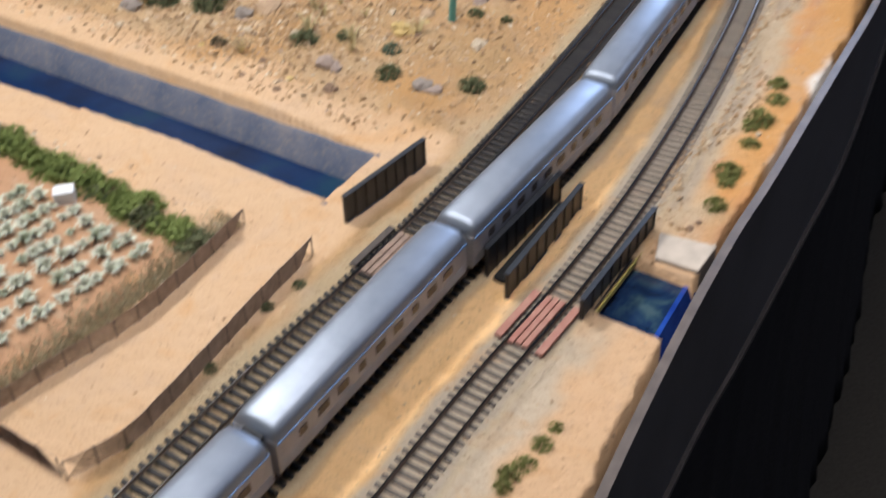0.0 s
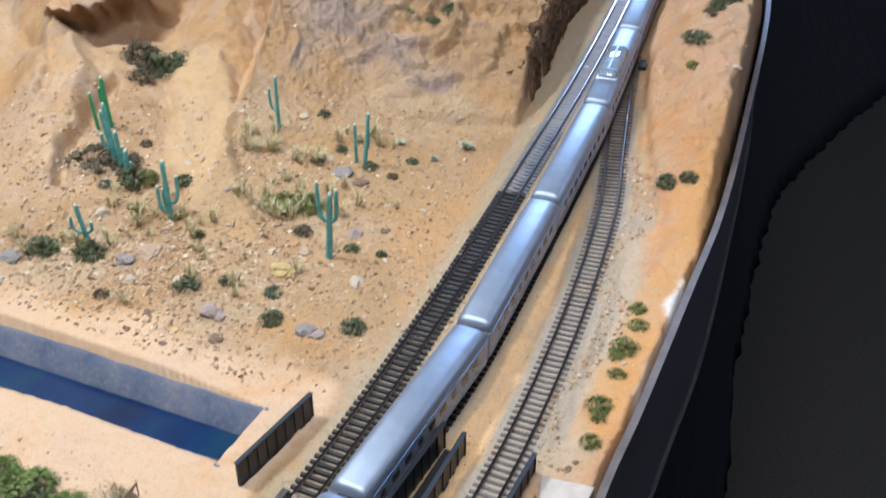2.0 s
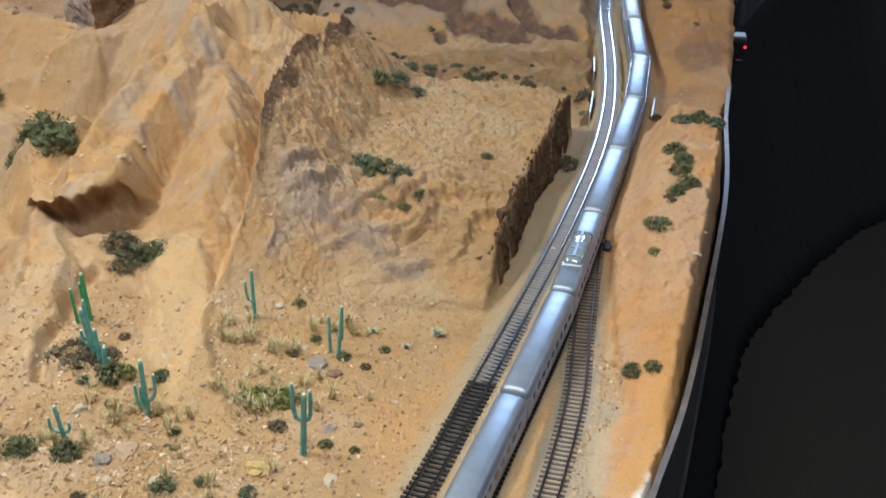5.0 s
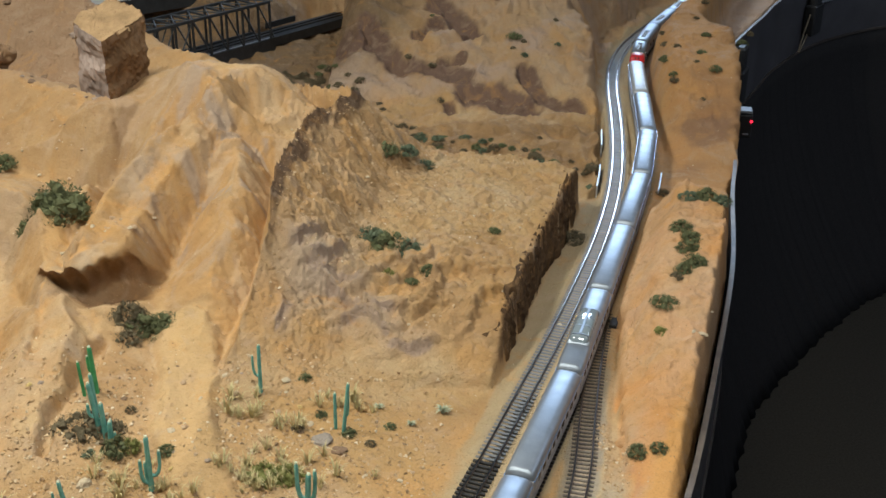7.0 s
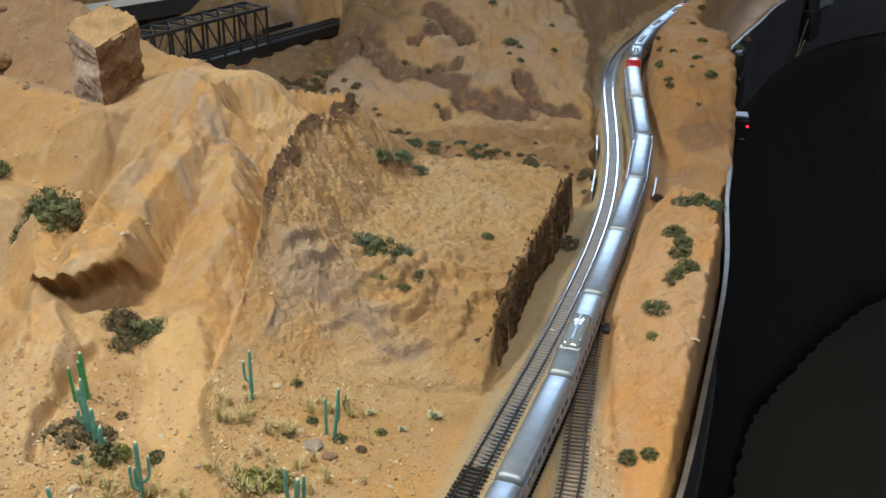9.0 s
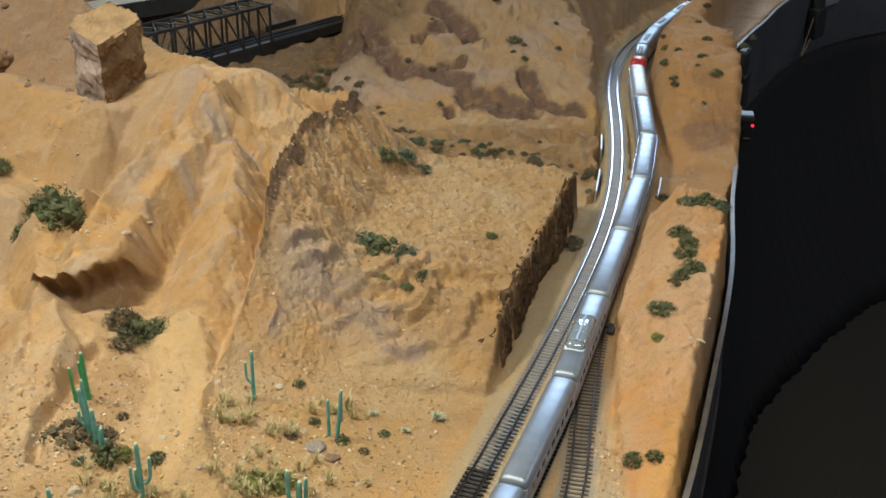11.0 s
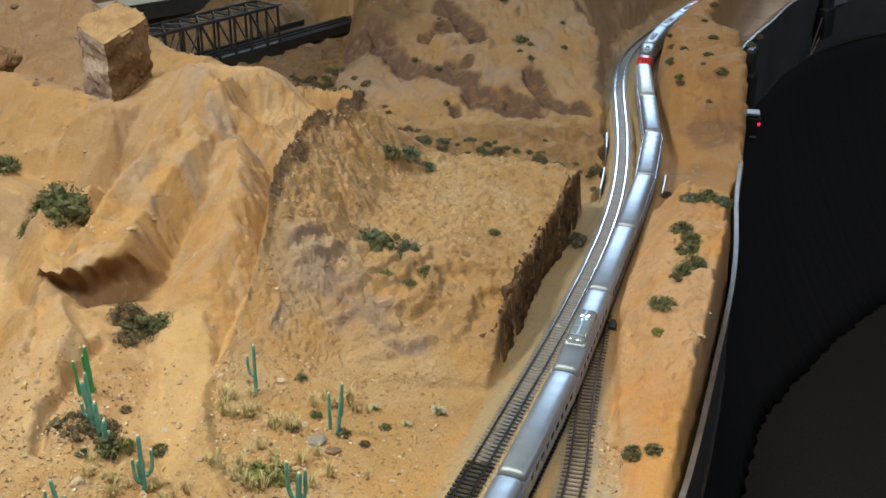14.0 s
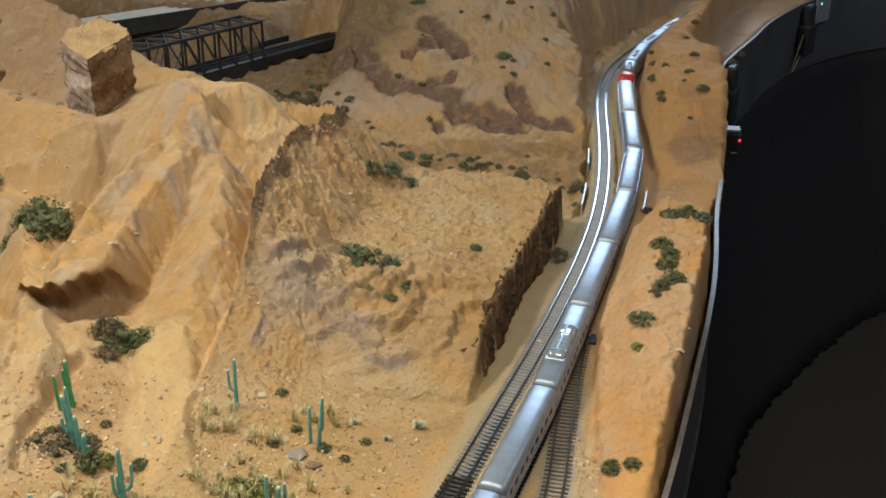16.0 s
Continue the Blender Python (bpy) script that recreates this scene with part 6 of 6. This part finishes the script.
def stone_mat(name, lo, hi):
    m = Mat(name, 0.9, spec=0.2)
    m.colour(m.mix(m.random(), m.ramp(m.noise(2.5, 5), [(0.3, lo), (0.7, hi)]), m.ramp(m.noise(4, 5), [(0.3, hi), (0.7, lo)])))
    m.bump(m.noise(9, 4), 0.4, 0.06)
    return m.m


STONE_M = [stone_mat("tan_stone", (0.36, 0.23, 0.13), (0.56, 0.42, 0.28)), stone_mat("lilac_grey_stone", (0.28, 0.215, 0.180), (0.44, 0.345, 0.280)),
           stone_mat("ochre_stone", (0.48, 0.34, 0.10), (0.62, 0.46, 0.22)), stone_mat("blue_grey_stone", (0.20, 0.170, 0.150), (0.37, 0.315, 0.265)), stone_mat("pale_stone", (0.46, 0.36, 0.245), (0.58, 0.48, 0.34)),
           stone_mat("brown_stone", (0.16, 0.10, 0.065), (0.30, 0.20, 0.13))]
STONES = {(c, k): stone_mesh(c * 7 + k, STONE_M[c], 0.55 if k else 0.75) for c in range(6) for k in range(3)}
STONE_LABEL = ["tan stone lying on the sand", "lilac-grey boulder lying on the sand", "ochre yellow boulder on the sand", "blue-grey boulder beside shrubs", "pale cream stone on the sand", "dark brown stone on the sand"]


def put_stone(x, y, s, c, k=None, stretch=1.0):
    ob = new("stone", STONES[(c, random.randrange(3) if k is None else k)])
    ob.matrix_world = Matrix.Translation((x, y, ground_z(x, y) - s * 0.02)) @ Matrix.Rotation(random.uniform(0, 6.28), 4, "Z") @ Matrix.Diagonal((s * stretch, s / stretch ** 0.5, s, 1))
    tagged(ob, STONE_LABEL[c], "stone", "desert stones")


for x, y, s, c in ((0.077, 0.945, 0.026, 2), (0.095, 0.974, 0.014, 0), (-0.115, 1.029, 0.015, 4), (-0.077, 0.956, 0.017, 3), (-0.057, 0.968, 0.028, 0), (0.174, 1.013, 0.011, 5), (0.143, 1.006, 0.016, 1),
                   (0.124, 1.114, 0.024, 3), (0.144, 1.099, 0.018, 5), (0.148, 0.923, 0.013, 4), (0.075, 1.205, 0.009, 4), (-0.020, 0.925, 0.011, 4), (0.019, 0.875, 0.021, 1), (0.028, 0.868, 0.012, 1)):
    put_stone(x, y, s, c)
for x, y, s, c in ((0.107, 0.852, 0.018, 3), (0.118, 0.849, 0.015, 1), (0.028, 0.840, 0.013, 5), (0.149, 0.930, 0.013, 4), (-0.075, 0.955, 0.018, 3), (-0.19, 0.96, 0.024, 3), (0.074, 0.939, 0.016, 2),
                   (0.033, 0.838, 0.008, 5), (0.390, 0.815, 0.006, 4), (0.330, 0.690, 0.007, 5), (0.336, 0.697, 0.006, 5)):
    put_stone(x, y, s, c)
for x, y, s in HEDGE_STONES:
    put_stone(x, y, s, random.choice((0, 0, 4)))
# scattered stones over the flat
n_put = 0
while n_put < 125:
    x, y = random.uniform(-0.30, 0.24), random.uniform(0.80, 1.22)
    dcan = y - line_y(CANAL_FAR, x)
    if dcan < 0.025 or track_dist(np.array([[x]]), np.array([[y]]))[0, 0] < 0.035:
        continue
    if random.random() > math.exp(-((x + 0.02) / 0.16) ** 2) * 0.8 + 0.2:
        continue
    put_stone(x, y, 0.0030 + 0.0060 * random.random() ** 2.0, random.choice((0, 0, 0, 4, 4, 5, 5, 1, 2)))
    n_put += 1


for k in range(24):
    x, y = random.gauss(-0.33, 0.05), random.gauss(1.70, 0.07)
    put_stone(x, y, random.uniform(0.003, 0.0075), random.choice((0, 0, 4, 5)))
for k in range(18):
    x, y = random.uniform(0.12, 0.42), random.uniform(1.28, 1.68)
    put_stone(x, y, random.uniform(0.002, 0.006), random.choice((0, 4, 4, 5)))
for k in range(14):
    x, y = random.gauss(-0.19, 0.03), random.gauss(1.43, 0.02)
    put_stone(x, y, random.uniform(0.003, 0.008), random.choice((0, 4)))


for k in range(30):
    x, y = random.uniform(-0.62, -0.26), random.uniform(1.75, 2.15)
    put_stone(x, y, random.uniform(0.005, 0.018), random.choice((0, 1, 5, 5)))


for k in range(7):
    put_stone(random.gauss(0.048, 0.006), random.gauss(1.640, 0.014), random.uniform(0.003, 0.006), 4)


for x, y, s in ((0.561, 1.255, 0.005), (0.572, 1.252, 0.008), (0.592, 1.300, 0.004)):
    put_stone(x, y, s, 4, 1, 1.5)


def gravel(name, count, where, smin, smax, mat, label):
    r = random.Random(count)
    tetra = [Vector(v) for v in ((1, 0, -0.4), (-0.6, 0.8, -0.4), (-0.5, -0.9, -0.4), (0.1, 0.1, 0.7), (0.5, -0.5, 0.4))]
    fc = [(0, 1, 3), (1, 2, 3), (2, 4, 3), (4, 0, 3), (2, 0, 4)]
    P = []
    while len(P) < count:
        p = where(r)
        if p:
            P.append(p)
    Z = heights([p[0] for p in P], [p[1] for p in P])
    vs, fs = [], []
    for (x, y), z in zip(P, Z):
        s = smin + (smax - smin) * r.random() ** 3
        m = Matrix.Translation((x, y, z + s * 0.15)) @ Euler((r.uniform(-0.5, 0.5), r.uniform(-0.5, 0.5), r.uniform(0, 6.28))).to_matrix().to_4x4() @ Matrix.Diagonal((s, s * r.uniform(0.6, 1), s * r.uniform(0.5, 0.9), 1))
        k = len(vs)
        vs += [m @ v for v in tetra]
        fs += [tuple(k + i for i in f) for f in fc]
    ob = mesh_obj(name, vs, fs, mat)
    tagged(ob, label, "gravel", kind="stuff")


M = Mat("mixed_gravel", 0.9, spec=0.2)
gi = M.t.nodes.new("ShaderNodeNewGeometry").outputs["Random Per Island"]
M.colour(M.ramp(gi, [(0.0, (0.23, 0.150, 0.088)), (0.15, (0.36, 0.235, 0.125)), (0.55, (0.42, 0.285, 0.155)), (0.88, (0.54, 0.40, 0.25)), (1.0, (0.66, 0.55, 0.40))]))
GRAVEL = M.m


def flat_spot(r):
    x, y = r.uniform(-0.40, 0.26), r.uniform(0.78, 1.25)
    if y - line_y(CANAL_FAR, x) < 0.016 or r.random() > math.exp(-((x + 0.02) / 0.17) ** 2 - ((y - 1.0) / 0.16) ** 2) + 0.12:
        return None
    if 0.99 < y < 1.30 and abs(x - np.interp(y, [0.99, 1.04, 1.11, 1.20, 1.29], [0.012, 0.002, -0.030, -0.040, -0.055])) < 0.036 and r.random() < 0.9:
        return None
    return x, y


def mesa_spot(r):
    x, y = r.uniform(0.04, 0.42), r.uniform(1.22, 1.80)
    if x > float(np.interp(y, [1.22, 1.40, 1.60, 1.80], [0.27, 0.345, 0.40, 0.41])) - 0.01 or r.random() > 0.35 + 2.5 * float(fbm(np.array([x]), np.array([y]), 14, 2)[0]):
        return None
    return x, y


def rubble_spot(r):
    x, y = r.gauss(-0.06, 0.075), r.gauss(0.955, 0.035)
    return (x, y) if y - line_y(CANAL_FAR, x) > 0.03 and x < 0.12 else None


SIDING_Y, SIDING_X = T3[:, 1], T3[:, 0]


def siding_spot(r):
    y = r.uniform(0.63, 1.16)
    x = float(np.interp(y, SIDING_Y, SIDING_X)) + r.uniform(0.022, 0.052) * (0.75 + 0.35 * math.sin(y * 31))
    return (x, y) if x < float(edge_x(y)) - 0.010 else None


def any_spot(r):
    x, y = r.uniform(-0.45, 0.85), r.uniform(0.45, 2.3)
    if y - line_y(CANAL_NEAR, x) > -0.02 and y - line_y(CANAL_FAR, x) < 0.02 and x < 0.10:
        return None
    return (x, y) if x < float(edge_x(y)) - 0.008 else None


gravel("gravel", 10500, flat_spot, 0.0006, 0.0042, GRAVEL, "mixed small stones scattered over the desert flat")
gravel("rubble", 2600, mesa_spot, 0.0007, 0.0036, GRAVEL, "pale and brown plaster rubble over the mesa")
gravel("rubble", 420, rubble_spot, 0.0018, 0.0075, GRAVEL, "ochre and tan rubble on the cactus flat")
gravel("rubble", 1100, siding_spot, 0.0007, 0.0038, GRAVEL, "grey and tan rubble along the siding")
gravel("grit", 15000, any_spot, 0.0004, 0.0019, GRAVEL, "fine grit over soil and rock slopes")
BALLAST = [c for c in (T1, T2, T3)]


def beside(r):
    c = BALLAST[r.randrange(3)]
    i = r.randrange(len(c) - 1)
    if c[i][1] < 0.40 or c[i][1] > 2.4:
        return None
    d = c[i + 1] - c[i]
    d = d / np.linalg.norm(d)
    o = r.uniform(-0.026, 0.026)
    return float(c[i][0] + d[1] * o), float(c[i][1] - d[0] * o)


M = Mat("tan_ballast", 0.9, spec=0.2)
gi = M.t.nodes.new("ShaderNodeNewGeometry").outputs["Random Per Island"]
M.colour(M.ramp(gi, [(0.0, (0.16, 0.115, 0.07)), (0.5, (0.32, 0.235, 0.14)), (1.0, (0.48, 0.38, 0.25))]))
gravel("ballast", 6500, beside, 0.0005, 0.0012, M.m, "fine tan ballast beside and between the ties")

# ---------------------------------------------------------------- rock pillar


# pillar's light painted in: lit lilac left face, shaded brown right, tan top
LIT_FACE_ROCK = simple("lilac_grey_lit_face", (0.30, 0.235, 0.205), 0.9, 0, 0.40, 22, 0.5, 0.15)
TAN_ROCK = simple("tan_rock_top", (0.34, 0.225, 0.120), 0.9, 0, 0.35, 30, 0.5, 0.15)


def pillar():
    """A block split from bedded stone: flat cleaved faces, sharp arrises, chipped beds."""
    bm = bmesh.new()
    bmesh.ops.create_cube(bm, size=1.0)
    bmesh.ops.subdivide_edges(bm, edges=bm.edges, cuts=26, use_grid_fill=True)
    for v in bm.verts:
        c = v.co
        f = c.z + 0.5
        k = 0.97 + 0.05 * f
        p = Vector((c.x * 0.080 * k, c.y * 0.080 * k, f * (0.165 + 0.03 * c.x + 0.015 * c.y)))
        bed = noise.noise(Vector((c.x * 1.2, c.y * 1.2, f * 9)))
        cleave = math.floor(4 * noise.noise(Vector((c.x * 2.4 + 5, c.y * 2.4, f * 3.2)))) / 4
        chip = noise.noise(p * 130) + 0.6 * noise.noise(p * 300)
        side = Vector((c.x if abs(c.x) > 0.49 else 0, c.y if abs(c.y) > 0.49 else 0, 0.3 if c.z > 0.49 else 0))
        v.co = p + side * (0.011 * bed + 0.018 * cleave + 0.0045 * chip)
    m = Matrix.Translation((-0.255, 1.822, 0.128)) @ Matrix.Rotation(math.radians(48), 4, "Z")
    bmesh.ops.transform(bm, matrix=m, verts=bm.verts)
    ob = part("rock_pillar", bm, SANDSTONE, None)
    for m_ in (LIT_FACE_ROCK, TAN_ROCK):
        ob.data.materials.append(m_)
    back = m.inverted()
    for f in ob.data.polygons:
        q = back @ f.center
        f.material_index = 2 if f.normal.z > 0.5 and q.z > 0.13 else (1 if q.x < 0 and abs(q.x) > abs(q.y) else 0)
    tagged(ob, "square brown sandstone pillar standing on the hill", "rock")


pillar()
for x, y, z, s in ((-0.470, 1.90, 0.20, 0.06),):
    bm = bmesh.new()
    bmesh.ops.create_icosphere(bm, subdivisions=4, radius=0.5)
    for v in bm.verts:
        v.co *= 1 + 0.5 * noise.noise(v.co * 2 + Vector((x * 40, 0, 0))) + 0.15 * noise.noise(v.co * 8)
    bmesh.ops.transform(bm, matrix=Matrix.Translation((x, y, z)) @ Matrix.Diagonal((s, s, s * 0.9, 1)), verts=bm.verts)
    tagged(part("boulder", bm, SANDSTONE, None), "brown sandstone boulder set in the hillside", "rock")

# ---------------------------------------------------------------- truss bridge


def truss_bridge():
    tb = tagged(new("truss_bridge"), "black steel through truss bridge over the far ravine", "bridge")
    a, b = Vector((-0.400, 2.410, 0)), Vector((-0.120, 2.743, 0))
    d = b - a
    L = d.length
    tb.matrix_world = Matrix.Translation(a) @ Matrix.Rotation(math.atan2(d.y, d.x), 4, "Z")
    h, wd, n = 0.090, 0.075, 9
    for y in (0, wd):
        for z in (0.0, h):
            x0, x1 = (0, L) if z == 0 else (L / n * 0.25, L - L / n * 0.25)
            part("chord", box((x0 + x1) / 2, y, z, x1 - x0, 0.006, 0.0065, 0.0004), STEEL_BLACK, tb)
        for i in range(n + 1):
            x = L * i / n
            part("upright", box(min(max(x, L / n * 0.25), L - L / n * 0.25), y, h / 2, 0.0044, 0.004, h), STEEL_BLACK, tb)
            if i < n:
                bm = bmesh.new()
                p, q = (x, y, 0.0), (x + L / n, y, h)
                if i >= n // 2:
                    p, q = (x, y, h), (x + L / n, y, 0.0)
                add_rod(bm, p, q, 0.0023, 4)
                part("diagonal", bm, STEEL_BLACK, tb)
    for i in range(n + 1):
        x = min(max(L * i / n, L / n * 0.25), L - L / n * 0.25)
        part("top_strut", box(x, wd / 2, h, 0.0044, wd, 0.0036), STEEL_BLACK, tb)
        if i < n:
            for s in (0, 1):
                bm = bmesh.new()
                add_rod(bm, (L * i / n, wd * s, h), (L * (i + 1) / n, wd * (1 - s), h), 0.0017, 4)
                part("top_brace", bm, STEEL_BLACK, tb)
    part("deck", box(L / 2 + 0.13, wd / 2, -0.006, L + 0.30, wd * 0.9, 0.008, 0.001), STEEL_BLACK, tb)
    part("side_girder", box(L / 2, 0.0, -0.016, L, 0.003, 0.026), STEEL_BLACK, tb)
    part("approach_girder", box(L + 0.14, 0.004, -0.010, 0.28, 0.003, 0.022), STEEL_BLACK, tb)
    part("approach_wall", box(L + 0.09, wd, 0.008, 0.10, 0.003, 0.014), STEEL_BLACK, tb)
    for y in (wd / 2 - 0.0088, wd / 2 + 0.0088):
        part("rail", box(L / 2 + 0.13, y, 0.0012, L + 0.30, 0.0014, 0.0028), RAIL, tb)
    part("walkway", box(L / 2, wd * 0.16, -0.0012, L, 0.010, 0.0016), SILVER_DULL, tb)


truss_bridge()
ROADM = simple("pale_grey_concrete", (0.42, 0.40, 0.36), 0.85, 0, 0.12, 25, 0.2)
m = Matrix.Translation((-0.30, 3.03, 0.055)) @ Matrix.Rotation(math.radians(38), 4, "Z")
tagged(part("road", box(0, 0, 0, 0.90, 0.095, 0.014, 0.002, m), ROADM, None), "pale grey concrete road beyond the truss bridge", "road", kind="structure")
tagged(part("road_kerb", box(0, -0.052, -0.006, 0.90, 0.006, 0.040, 0.001, m), STEEL_BLACK, None), "dark kerb wall along the concrete road", "kerb", kind="structure")

# ---------------------------------------------------------------- bridge side plates over the wash
PLATE = simple("bright_bridge_plate", (0.42, 0.44, 0.47), 0.45, 0.3, 0.1, 60)
for c, side, y0, y1 in ((T1, -1, 1.845, 1.945), (T1, -1, 2.035, 2.120), (T2, 1, 1.835, 1.915)):
    i0, i1 = int(np.argmin(np.abs(c[:, 1] - y0))), int(np.argmin(np.abs(c[:, 1] - y1)))
    o = side * 0.0285
    ob = sweep("side_plate", c[i0:i1 + 1], [(o, -0.030), (o + side * 0.0022, -0.030), (o + side * 0.0022, 0.003), (o, 0.003)], PLATE)
    tagged(ob, "bright metal bridge side plate beside the track", "bridge plate", "bridge side plates")

# ---------------------------------------------------------------- lineside and fascia fittings
sm = tagged(new("switch_machine"), "small yellow switch stand beside the turnout", "switch stand")
sm.matrix_world = Matrix.Translation((0.4475, 1.405, -0.003)) @ Matrix.Rotation(math.radians(25), 4, "Z")
part("base", box(0, 0, 0.002, 0.010, 0.013, 0.004, 0.0006), YELLOW, sm)
part("post", box(0.001, 0.002, 0.007, 0.0024, 0.0024, 0.010, 0.0003), YELLOW, sm)
part("lamp", box(0.001, 0.002, 0.0125, 0.0044, 0.0034, 0.0036, 0.0006), BLACK, sm)
tm = tagged(new("turnout_motor"), "black turnout motor and throw bar by the points", "turnout motor")
tm.matrix_world = Matrix.Translation((0.490, 1.388, 0.0)) @ Matrix.Rotation(math.radians(-20), 4, "Z")
part("case", box(0, 0, 0.0015, 0.010, 0.022, 0.005, 0.0006), BLACK, tm)
part("throw_bar", box(-0.014, 0.004, 0.0008, 0.036, 0.0022, 0.0014), BLACK, tm)


def on_fascia(y, z, out):
    i = int(np.argmin(np.abs(EDGE[:, 1] - y)))
    t, n = frames(EDGE[i - 2:i + 3])
    return Matrix.Translation((EDGE[i][0] + n[2][0] * out, EDGE[i][1] + n[2][1] * out, z)) @ Matrix.Rotation(math.atan2(t[2][1], t[2][0]), 4, "Z")


GLOW = Mat("red_indicator", 0.3)
GLOW.b.inputs["Base Color"].default_value = (0.6, 0.01, 0.02, 1)
GLOW.b.inputs["Emission Color"].default_value = (1.0, 0.02, 0.05, 1)
GLOW.b.inputs["Emission Strength"].default_value = 2.2
GREENGLOW = Mat("green_indicator", 0.3)
GREENGLOW.b.inputs["Emission Color"].default_value = (0.1, 1.0, 0.4, 1)
GREENGLOW.b.inputs["Emission Strength"].default_value = 1.0
GREYBOX = simple("grey_control_box", (0.20, 0.21, 0.24), 0.4, 0, 0.1, 60)
cb = tagged(new("control_panel"), "small grey control box with a red light on the fascia", "control box", "fascia controls")
cb.matrix_world = on_fascia(2.31, -0.02, 0.006)
part("shelf", box(0, -0.022, 0.0, 0.030, 0.044, 0.006, 0.001), GREYBOX, cb)
part("socket_plate", box(0, -0.026, -0.030, 0.034, 0.040, 0.050, 0.002), BLACK, cb)
part("red_light", box(-0.017, -0.043, -0.018, 0.006, 0.006, 0.006, 0.002), GLOW.m, cb, "glowing red indicator light")
part("jack", box(-0.018, -0.034, -0.046, 0.003, 0.012, 0.003, 0.0006), GREYBOX, cb)
for y, z, s in ((2.72, -0.10, 1.0), (3.36, -0.10, 1.0)):
    th = tagged(new("throttle_pocket"), "black handheld throttle hanging in a fascia pocket", "throttle", "fascia controls")
    th.matrix_world = on_fascia(y, z, 0.006)
    part("pocket", box(0, -0.018, 0, 0.062, 0.034, 0.090, 0.004), BLACK, th)
    part("handset", box(0, -0.018, 0.062, 0.044, 0.024, 0.080, 0.006), BLACK, th)
    bm = bmesh.new()
    prev = None
    for k in range(15):
        a = k / 14
        q = (-0.03 - 0.05 * math.sin(a * math.pi), -0.02, -0.04 - 0.07 * math.sin(a * math.pi) + 0.06 * a)
        if prev:
            add_rod(bm, prev, q, 0.0022, 6)
        prev = q
    part("cord", bm, simple("tan_cord", (0.22, 0.17, 0.11), 0.6), th, "coiled tan cord")
pn = tagged(new("fascia_panel"), "grey fascia panel with a small green light", "control box", "fascia controls")
pn.matrix_world = on_fascia(3.44, -0.03, 0.006)
part("plate", box(0, -0.006, 0, 0.080, 0.010, 0.080, 0.003), GREYBOX, pn)
part("green_light", box(-0.02, -0.0125, 0.02, 0.006, 0.003, 0.006, 0.001), GREENGLOW.m, pn, "green indicator light")
